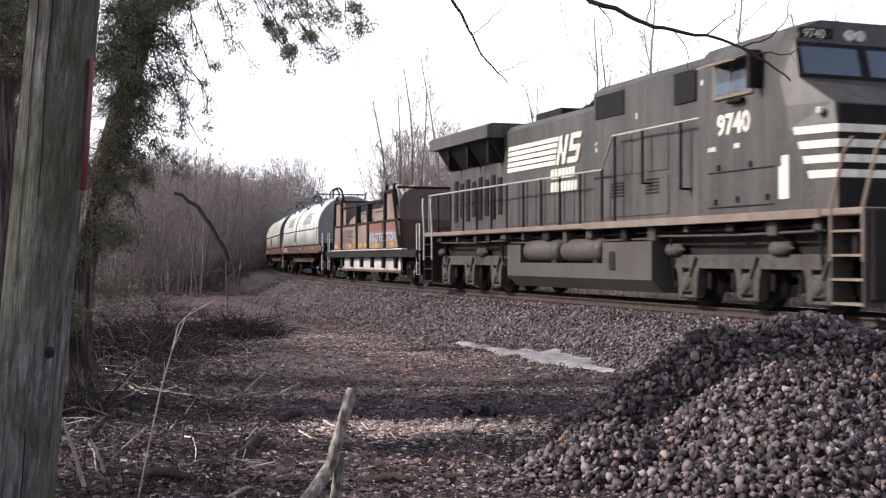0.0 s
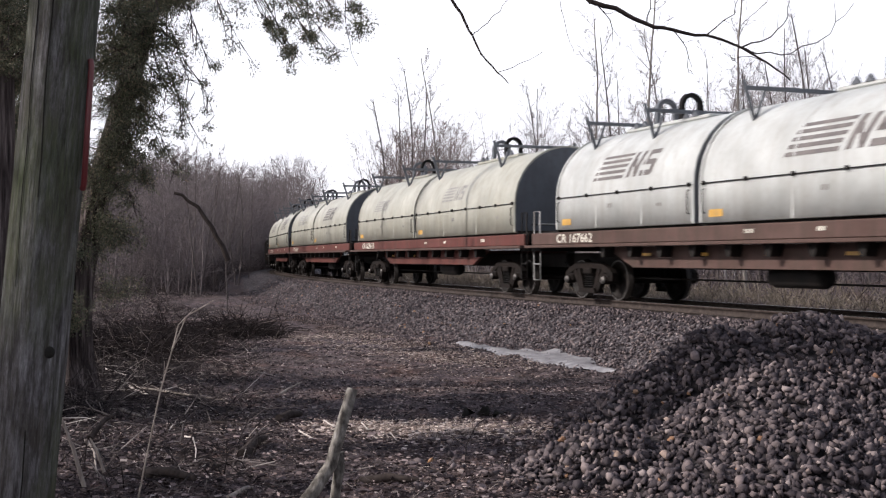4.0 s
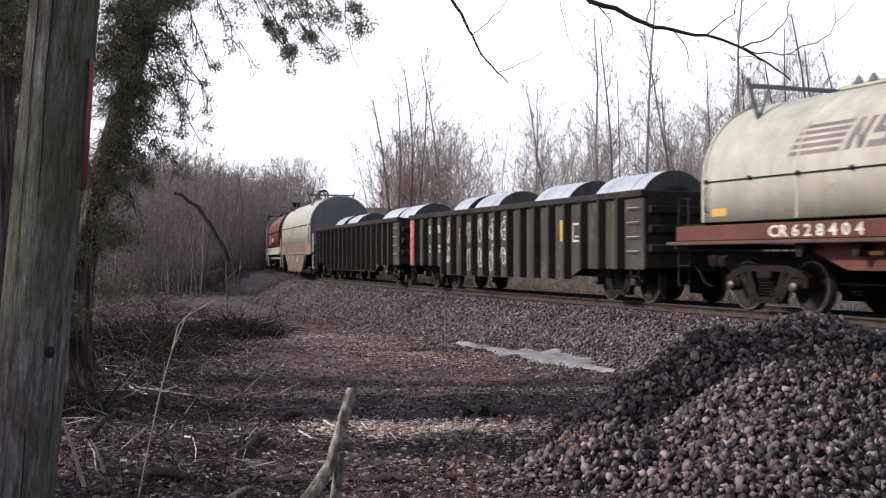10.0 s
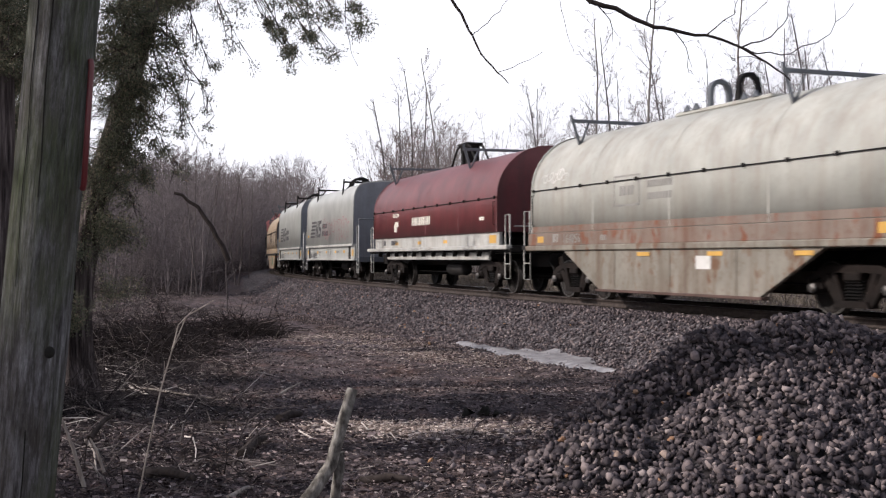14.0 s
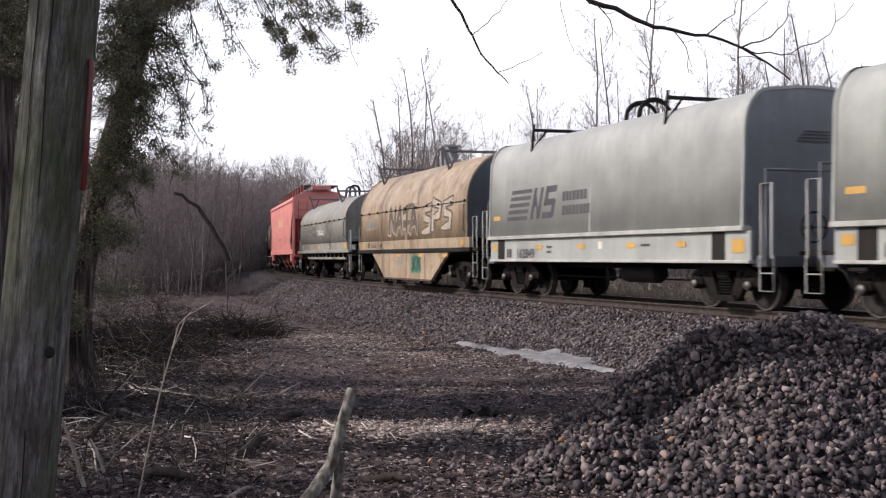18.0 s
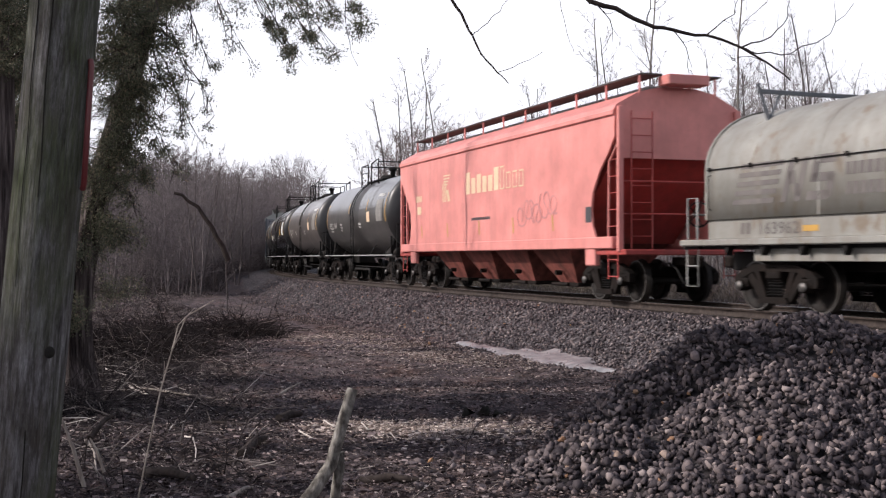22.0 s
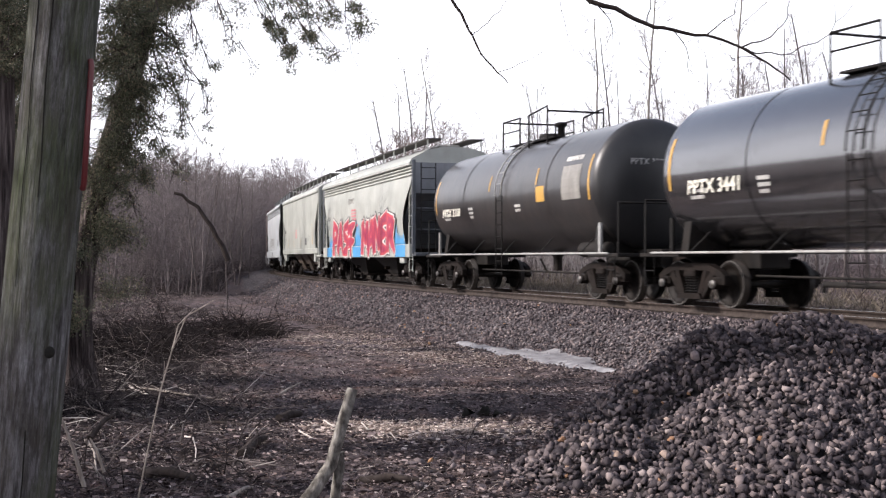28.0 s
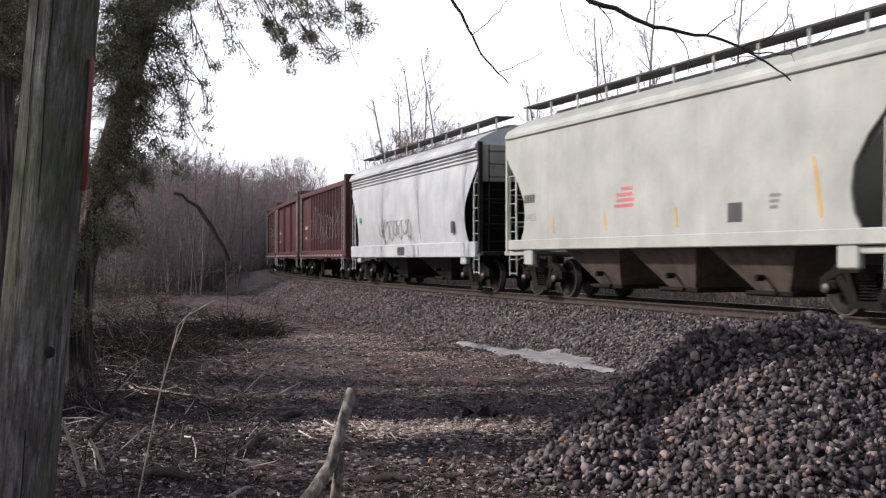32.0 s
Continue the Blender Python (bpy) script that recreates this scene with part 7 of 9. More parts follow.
    if chalk:
        for k in (3, 5, 6, 7, 8):
            scrawl(car, bay(k) - 0.24, bay(k) + 0.24, 1.25, 2.0, 30 + k, FLAT(1.445), M_CHALK, 2, 0.032)
            scrawl(car, bay(k) - 0.27, bay(k) + 0.27, 0.62 if k > 4 else 0.8, 1.35, 50 + k, FLAT(1.445), M_CHALK, 2 + k % 2, 0.03)
            scrawl(car, bay(k) - 0.08, bay(k) + 0.1, 1.85, 2.08, 70 + k, FLAT(1.445), M_CHALK, 1, 0.03)
    for s0, s1 in coils:
        c = thing("steel_coil", "silvery wrapped steel coil lying in the gondola", "steel coil", "steel coils")
        r, z = 0.92, 1.96
        n = s1 - s0
        part("wrap", Build().lathe([(-n / 2, r), (n / 2, r)], (0, 0, z), "x", 32), M_COIL, c)
        for s in (-1, 1):
            part("coil_end", Build().lathe([(s * n / 2, r - 0.002), (s * (n / 2 - 0.01), r * 0.7), (s * (n / 2 - 0.03), 0.26), (0, 0.25)], (0, 0, z), "x", 32), M_COILEND, c, "steel coil end with round eye, its shade painted black")
        for k in (-0.25, 0.25):
            part("strap", Build().lathe([(n * k - 0.03, r + 0.004), (n * k + 0.03, r + 0.004)], (0, 0, z), "x", 32), M_FADED, c)
        off = (s0 + s1) / 2 - mid
        riding.append((c, mid, tr, off))
        part("coil_cradle", Build().prism([(-0.9, 1.02), (0.9, 1.02), (0.62, 1.33), (0.3, 1.12), (-0.3, 1.12), (-0.62, 1.33)], off - n * 0.4, off + n * 0.4, "x"), M_BROWNSILL, car)


# ---- covered hoppers ----
def hopper(a, b, label, mat, roofmat, endmat, baymat, bays, curved, art):
    car = thing("covered_hopper", label, "hopper car", "covered hoppers")
    mid, hl = (a + b) / 2, (b - a) / 2
    tr = hl - 1.15
    for s in (-1, 1):
        bogie(car, s * tr)
        coupler(car, s * (hl + 0.55), s)
    rolling.append((car, mid, tr))
    e = hl + 0.12
    edge = [(e, 4.12), (e - 0.03, 3.55), (e - 0.35, 3.2), (e - 0.75, 2.85), (e - 1.08, 2.4), (e - 1.15, 2.0), (e - 1.08, 1.65), (e - 0.9, 1.38)]
    outline = [(-x, z) for x, z in edge] + [(x, z) for x, z in reversed(edge)]
    for sgn in (-1, 1):
        if curved:
            # bulging side: rows of points, each row narrower at the ends
            bb = Build()
            rows = []
            for k in range(13):
                z = 1.38 + (4.12 - 1.38) * k / 12
                xe = e
                for (xa, za), (xb, zb) in zip(edge, edge[1:]):
                    if zb <= z <= za:
                        xe = xb + (xa - xb) * (z - zb) / (za - zb)
                y = sgn * (1.40 + 0.12 * math.sin(math.pi * (z - 1.2) / 3.0))
                rows.append([(-xe, y, z), (-xe * 0.5, y, z), (0, y, z), (xe * 0.5, y, z), (xe, y, z)])
            vs = [p for r in rows for p in r]
            fs = [(r * 5 + c, r * 5 + c + 1, r * 5 + c + 6, r * 5 + c + 5) for r in range(12) for c in range(4)]
            bb.add(vs, fs, flat=False)
            part("side_sheet", bb, mat, car)
        else:
            part("side_sheet", Build().prism(outline, sgn * 1.5 - 0.025, sgn * 1.5 + 0.025, "y"), mat, car)
        part("side_sill", Build().box(-hl, hl, sgn * 1.47 - 0.07, sgn * 1.47 + 0.07, 1.16 if not curved else 0.98, 1.42, 0.02), mat, car)
        part("eave", Build().box(-e, e, sgn * 1.52 - 0.06, sgn * 1.52 + 0.06, 4.02, 4.14, 0.02), mat, car)
        if curved:
            for z in (3.72, 3.84, 3.95):
                part("eave_rib", Build().tube([(-e + 0.05, sgn * 1.475, z), (e - 0.05, sgn * 1.475, z)], 0.035, 6), mat, car)
    inner = [(-e + 0.04, 4.1), (e - 0.04, 4.1), (e - 0.04, 3.35), (e - 2.6, 1.3), (-e + 2.6, 1.3), (-e + 0.04, 3.35)]
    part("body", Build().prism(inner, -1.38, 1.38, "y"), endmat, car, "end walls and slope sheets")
    roof = [(-1.56, 4.1), (-1.5, 4.24), (-0.95, 4.54), (-0.4, 4.66), (0.4, 4.66), (0.95, 4.54), (1.5, 4.24), (1.56, 4.1)]
    part("roof", Build().prism(roof, -e, e), roofmat, car)
    part("running_board", Build().box(-e - 0.15, e + 0.15, -0.98, -0.45, 4.89, 4.925).box(-e - 0.15, e + 0.15, 0.45, 0.98, 4.89, 4.925), M_GRATE, car, "dark steel grating walkway")
    part("hatch_trough", Build().box(-e + 0.6, e - 0.6, -0.38, 0.38, 4.64, 4.78, 0.04), M_GREYOLD, car)
    n = 10
    for k in range(n + 1):
        x = -e + (2 * e) * k / n
        for y in (-0.93, 0.93):
            shared("walk_post", cached("walk_post" + mat.name, lambda: Build().box(-0.022, 0.022, -0.02, 0.02, 4.45, 4.9), mat), car, at=pose(x, y, 0))
    span = 2 * (hl - 2.55)
    for k in range(bays):
        cx = -span / 2 + span * (k + 0.5) / bays
        w = span / bays * 0.48
        bb = Build()
        top = [(cx - w, -1.35, 1.32), (cx + w, -1.35, 1.32), (cx + w, 1.35, 1.32), (cx - w, 1.35, 1.32)]
        bot = [(cx - 0.5, -0.75, 0.36), (cx + 0.5, -0.75, 0.36), (cx + 0.5, 0.75, 0.36), (cx - 0.5, 0.75, 0.36)]
        bb.add(top + bot, [(0, 1, 5, 4), (1, 2, 6, 5), (2, 3, 7, 6), (3, 0, 4, 7), (4, 5, 6, 7)])
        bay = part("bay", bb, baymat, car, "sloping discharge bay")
        part("gate", Build().box(cx - 0.62, cx + 0.62, -0.8, 0.8, 0.26, 0.36, 0.02), M_TRUCK, bay)
        part("gate_shaft", Build().tube([(cx - 0.45, -0.98, 0.32), (cx + 0.45, -0.98, 0.32)], 0.045, 8).tube([(cx, -1.12, 0.6), (cx, -0.95, 0.6)], 0.06, 8), M_TRUCK, bay)
    for s in (-1, 1):
        x = s * (hl + 0.2)
        part("end_platform", Build().box(min(x - s * 1.3, x + s * 0.25), max(x - s * 1.3, x + s * 0.25), -1.45, 1.45, 1.02, 1.14, 0.02), endmat, car)
        for y in (-1.44, 1.44):
            part("corner_post", Build().box(x - 0.05, x + 0.05, y - 0.06, y + 0.06, 1.1, 4.2, 0.01), roofmat if not curved else endmat, car)
            ladder(car, x - s * 0.32, y, 0.5, 3.1, 0.44, M_REDDARK if mat is M_PINK else mat)
            part("strut", Build().tube([(x, y, 3.5), (x - s * 0.5, y, 3.05), (x - s * 0.55, y, 1.15)], 0.03, 6), roofmat, car)
        ladder(car, x + s * 0.06, -0.95, 1.0, 4.1, 0.5, endmat if endmat is not M_SLATE else M_DARK, "y")
        for z in (1.9, 2.6):
            part("end_rail", Build().tube([(x, -1.4, z), (x, 1.4, z)], 0.025, 6), endmat, car)
        if curved:
            part("upper_end_panel", Build().box(min(s * e, s * e + s * 0.03), max(s * e, s * e + s * 0.03), -1.4, 1.4, 3.1, 4.12), M_ENDGREY if endmat is M_SLATE else M_GREYOLD, car, "upper end sheet, greyed to hold end shade")
        brake_wheel(car, x + s * 0.05, 0.4, 1.9, s) if s > 0 else None
        part("jacking_pad", Build().box(s * tr - 0.25, s * tr + 0.25, -1.5, -1.35, 0.78, 1.2, 0.03), mat, car)
    art(car, hl, e)
    return car


# ---- tank cars ----
def tank_car(a, b, label, mat, number, top, worn, spill=None, size=0.40, drop=0.0):
    car = thing("tank_car", label, "tank car", "tank cars")
    mid, hl = (a + b) / 2, (b - a) / 2
    r, zc = 1.5, 2.62
    tr = hl - 0.45
    for s in (-1, 1):
        bogie(car, s * tr)
        coupler(car, s * (hl + 1.0), s)
    rolling.append((car, mid, tr))
    part("shell", Build().lathe([(-hl + 0.12, r), (-hl * 0.5, r), (0, r), (hl * 0.5, r), (hl - 0.12, r)], (0, 0, zc), "x", 48), mat, car)
    for s in (-1, 1):
        hd = [(s * (hl - 0.12), r)] + [(s * (hl - 0.12 + 0.42 * math.sin(t)), r * math.cos(t) ** 0.75) for t in [math.pi / 2 * k / 8 for k in range(1, 8)]] + [(s * (hl + 0.3), 0.0)]
        part("tank_head", Build().lathe(hd, (0, 0, zc), "x", 40), M_TANKEND, car, "black dished tank end")
    for f in (-0.52, 0.0, 0.52):
        part("band", Build().lathe([(hl * f - 0.06, r + 0.012), (hl * f + 0.06, r + 0.012)], (0, 0, zc), "x", 48), mat, car)
    for s in (-1, 1):
        x = s * tr
        part("stub_sill", Build().box(min(x - s * 1.2, s * (hl + 0.95)), max(x - s * 1.2, s * (hl + 0.95)), -0.35, 0.35, 0.75, 1.15, 0.02), M_DARK, car)
        part("saddle", Build().prism([(-1.25, 1.05), (1.25, 1.05), (1.15, 1.75), (0.7, 1.28), (-0.7, 1.28), (-1.15, 1.75)], x - 0.12, x + 0.12), M_DARK, car)
        part("end_platform", Build().box(min(s * (hl - 0.5), s * (hl + 0.95)), max(s * (hl - 0.5), s * (hl + 0.95)), -1.42, 1.42, 0.98, 1.06, 0.01), M_DARK, car)
        part("end_rail", Build().tube([(s * (hl + 0.85), -1.35, 1.0), (s * (hl + 0.85), -1.35, 2.15), (s * (hl + 0.85), 1.35, 2.15), (s * (hl + 0.85), 1.35, 1.0)], 0.025, 6), M_BLACKIRON, car)
        for y in (-1.4, 1.4):
            stirrup(car, s * (hl + 0.6), y, 0.4, 1.0, 0.36, M_BLACKIRON)
            part("brace", Build().box(s * (hl - 0.1) - 0.05, s * (hl - 0.1) + 0.05, y * 0.93 - 0.03, y * 0.93 + 0.03, 1.0, 1.75), M_RAILING if worn > 1 else M_BLACKIRON, car)
    for y in (-1.42, 1.42):
        part("side_rail", Build().tube([(-hl - 0.5, y, 1.06), (hl + 0.5, y, 1.06)], 0.028, 6), M_RAILING, car)
        for k in range(5):
            x = -hl + 0.9 + (2 * hl - 1.8) * k / 4
            part("rail_bracket", Build().tube([(x, y, 1.06), (x + 0.3, y * 0.82, 1.45)], 0.016, 5), M_BLACKIRON, car)
    ladder(car, 0.0, -1.54, 0.5, 2.6, 0.42, M_BLACKIRON, "x", 0.32)
    bb = Build()
    for u in (-0.21, 0.21):
        bb.tube([(u, -(r + 0.08) * math.cos(t), zc + (r + 0.08) * math.sin(t)) for t in [k * math.pi / 2 / 8 for k in range(0, 8)]], 0.018, 5)
    for k in range(1, 8):
        t = k * math.pi / 2 / 8
        bb.tube([(-0.21, -(r + 0.08) * math.cos(t), zc + (r + 0.08) * math.sin(t)), (0.21, -(r + 0.08) * math.cos(t), zc + (r + 0.08) * math.sin(t))], 0.012, 5)
    part("curved_ladder", bb, M_RAILING if worn == 2 else M_BLACKIRON, car)
    zt = zc + r
    if spill:                                                         # dark drips round the dome
        part("spill", Build().lathe([(-0.95, r + 0.004), (0.95, r + 0.004)], (0, 0, zc), "x", 48), spill, car, "dark spill stain round the loading dome")
    part("platform", Build().box(-1.5, 1.5, -0.62, -0.3, zt - 0.06, zt - 0.02).box(-1.5, 1.5, 0.3, 0.62, zt - 0.06, zt - 0.02).box(-0.3, 0.3, -0.4, 0.4, zt - 0.06, zt - 0.02), M_BLACKIRON, car)
    rails = Build()
    for y in (-0.8, 0.8):
        for x0, x1 in ((-1.5, -0.3), (0.3, 1.5)):
            rails.tube([(x0, y, zt - 0.28), (x0, y, zt + 0.62), (x1, y, zt + 0.62 + (0.12 if x0 > 0 else 0)), (x1, y, zt - 0.28)], 0.028, 6)
        rails.tube([(-1.5, y, zt + 0.3), (-0.3, y, zt + 0.3)], 0.02, 5)
    for x in (-1.5, 1.5):
        rails.tube([(x, -0.8, zt + 0.62), (x, 0.8, zt + 0.62)], 0.028, 6)
    part("platform_rail", rails, M_BLACKIRON, car)
    part("dome", Build().lathe([(-0.15, 0.34), (0.12, 0.34), (0.18, 0.28), (0.2, 0.0)], (0, 0, zt), "z", 18), M_BLACKIRON, car)
    part("valve", Build().lathe([(0.0, 0.1), (0.3, 0.1), (0.34, 0.16), (0.42, 0.16), (0.46, 0.0)], (0.62, 0, zt), "z", 12), M_BLACKIRON, car)
    part("outlet", Build().lathe([(0.0, 0.12), (0.35, 0.12), (0.45, 0.2), (0.5, 0.0)], (0.4, 0, 0.62), "z", 12), M_DARK, car)
    part("air_tank", Build().lathe([(-0.7, 0.0), (-0.7, 0.15), (-0.62, 0.18), (0.62, 0.18), (0.7, 0.15), (0.7, 0.0)], (hl - 0.9, -1.0, 1.15), "x", 14), M_DARK, car)
    part("brake_rod", Build().tube([(-hl * 0.7, -0.5, 0.62), (hl * 0.7, -0.5, 0.58)], 0.025, 5).tube([(0.8, -0.5, 0.6), (0.85, -0.7, 0.95)], 0.03, 5), M_DARK, car)
    if not top:
        part("bottom_pipe", Build().tube([(-1.3, -1.1, 0.38), (-1.3, -1.1, 0.52), (1.3, -1.1, 0.52), (1.3, -1.1, 0.38)], 0.05, 8), M_DARK, car)

    def surf(u, off=0.006):                                           # u: height along the side from the middle line
        t = u / r
        return -(r + off + 0.002) * math.cos(t), zc + (r + off + 0.002) * math.sin(t)
    decal(car, "yellow_stripe", [(x - 0.04, x + 0.04, -0.35, 0.7) for x in (-hl + 0.3, hl - 0.3)] + [(x - 0.035, x + 0.035, 0.15, 0.58) for x in (-hl * 0.52, -hl * 0.15, hl * 0.42)], surf, M_YELLOW)
    decal(car, "placard", [(hl * 0.42 - 0.3 + 0.3, hl * 0.42 + 0.55, -0.28, 0.1)], surf, M_YELLOW if worn != 1 else M_PALEYEL)
    decal(car, "hazard_sign", [(hl - 1.75, hl - 0.75, -0.3, 0.5)], surf, M_FADED if worn else M_CHALK, "pale hazard notice")
    decal(car, "small_print", word_bars(hl - 1.7, 0.62, 10, 0.12) + word_bars(-hl + 0.95, -0.42, 10, 0.07) + word_bars(-hl + 0.95, -0.55, 8, 0.07) + word_bars(-hl + 3.1, -0.3, 6, 0.07) + word_bars(-hl + 3.1, -0.42, 6, 0.07)
          + word_bars(-hl + 3.1, -0.54, 5, 0.07) + word_bars(0.9, -0.35, 7, 0.07) + word_bars(0.9, -0.47, 6, 0.07), surf, M_CHALK)
    text_on(car, "PPTX " + number, -hl + 0.95, 0, size, 0, M_LETTER if worn != 1 else M_FADED, "lettering", 1, 0, 0.01, turn=Matrix(((1.05, 0, 0, -hl + 0.95), (0, 0, -1, -(r + 0.012)), (0, 1, 0, zc - 0.14 - drop), (0, 0, 0, 1))))
    # marks on the end that faces forward
    text_on(car, "PPTX " + number, 0, 0, 0.2, 0, M_CHALK, "end_number", turn=Matrix(((0, 0, 1, hl + 0.285), (1, 0, 0, -0.75), (0, 1, 0, zc + 0.42), (0, 0, 0, 1))))
    return car


# ---- maroon bulkhead cars ----
def maroon_car(a, b, kind):
    car = thing("bulkhead_car", "dark maroon ribbed-sided freight car", "freight car", "maroon cars")
    mid, hl = (a + b) / 2, (b - a) / 2
    tr = hl - 1.4
    for s in (-1, 1):
        bogie(car, s * tr)
        coupler(car, s * (hl + 0.3), s)
    rolling.append((car, mid, tr))
    part("body", Build().box(-hl, hl, -1.36, 1.36, 1.1, 4.15, 0.03), M_MAROON, car)
    for sgn in (-1, 1):
        part("side_sill", Build().box(-hl, hl, sgn * 1.44 - 0.08, sgn * 1.44 + 0.08, 0.98, 1.3, 0.02), M_MAROON, car)
        part("roof_chord", Build().box(-hl, hl, sgn * 1.44 - 0.08, sgn * 1.44 + 0.08, 3.98, 4.2, 0.02), M_MAROON, car)
        n = 12 if kind == 0 else 4
        for k in range(n):
            x = -hl + (3.4 if kind == 0 else 0.4) + (2 * hl - (4.0 if kind == 0 else 0.8)) * k / (n - 1)
            shared("rib", cached("maroon_rib", lambda: Build().prism([(-0.1, -1.36), (0.1, -1.36), (0.06, -1.48), (-0.06, -1.48)], 1.3, 3.98, "z"), M_MAROON), car, at=pose(x, 0, 0, 0, 0, 0 if sgn < 0 else 180))
        for k in range(16):
            shared("tie_down", cached("tie_down", lambda: Build().box(-0.07, 0.07, -0.02, 0.02, 1.04, 1.12), M_CHALK), car, at=pose(-hl + 0.5 + (2 * hl - 1) * k / 15, sgn * 1.535, 0))
    for s in (-1, 1):
        part("bulkhead", Build().box(s * hl - 0.12, s * hl + 0.12, -1.5, 1.5, 1.0, 4.45, 0.03), M_MAROON, car)
        ladder(car, s * (hl - 0.35), -1.5, 0.5, 4.2, 0.42, M_RAILING)
    decal(car, "lettering_bars", word_bars(-hl + 1.0, 2.4, 6, 0.16) + word_bars(-hl + 1.0, 1.9, 7, 0.12) + word_bars(hl - 2, 2.2, 6, 0.16), FLAT(1.37), M_CHALK)
    if kind == 0:
        scrawl(car, -hl + 3.6, hl - 0.8, 1.7, 3.2, 77, FLAT(1.485), M_FADED, 9, 0.03)


# ---- the engine ----
def engine_bogie(car, x):
    bb = Build()
    bb.box(-2.5, 2.5, -0.95, 0.95, 0.72, 0.9, 0.03)
    bol = part("bogie", bb, M_TRUCK, car, at=pose(x, 0, 0))
    for sgn in (-1, 1):
        y = sgn * 1.08
        f = Build()
        o = [(-2.65, 0.95), (-2.3, 1.02), (2.3, 1.02), (2.65, 0.95), (2.65, 0.76), (-2.65, 0.76)]
        f.prism(o, y - 0.1, y + 0.1, "y")
        for dx in (-2.03, 0.0, 2.03):
            for e in (-1, 1):                                         # pedestal legs each side of the axle
                f.prism([(dx + e * 0.20, 0.78), (dx + e * 0.42, 0.78), (dx + e * 0.36, 0.60), (dx + e * 0.32, 0.22), (dx + e * 0.19, 0.22)], y - 0.12, y + 0.09, "y")
            f.box(dx - 0.32, dx + 0.32, y - 0.1, y + 0.06, 0.17, 0.24, 0.02)
        part("side_frame", f, M_LOCOTRUCK, bol)
        for dx in (-2.03, 0.0, 2.03):
            part("axle_box", Build().box(dx - 0.19, dx + 0.19, y - 0.15, y + 0.05, 0.28, 0.68, 0.04).lathe([(-0.2, 0.0), (-0.2, 0.10), (-0.17, 0.135), (-0.1, 0.14)], (dx, y, 0.47), "y", 16), M_LOCOTRUCK, bol)
            for e in (-0.62, 0.62):
                part("spring", Build().lathe([(0.03 * q, 0.075 if q % 2 else 0.05) for q in range(12)], (dx + e, y - sgn * 0.02, 0.36), "z", 10), M_TRUCK, bol)
            part("damper", Build().tube([(dx + 0.3, y + sgn * 0.13, 0.98), (dx + 0.12, y + sgn * 0.14, 0.6)], 0.045, 8), M_LOCOTRUCK, bol)
        for dx in (-2.45, 1.05):
            part("brake_cylinder", Build().lathe([(-0.25, 0.0), (-0.25, 0.13), (0.15, 0.13), (0.2, 0.06), (0.3, 0.0)], (dx, y + sgn * 0.1, 1.12), "x", 14), M_LOCOTRUCK, bol)
        part("sand_pipe", Build().tube([(2.2, y, 1.3), (2.35, y, 0.8), (2.5, y * 0.8, 0.3)], 0.03, 6), M_TRUCK, bol)
    for dx in (-2.03, 0.0, 2.03):
        w = shared("wheel_set", cached("engine_wheel_set", lambda: wheel_set_mesh(0.53), M_WHEEL), bol, at=pose(dx, 0, 0.53))
        WHEEL_SETS.append((w, dx, 0.53))


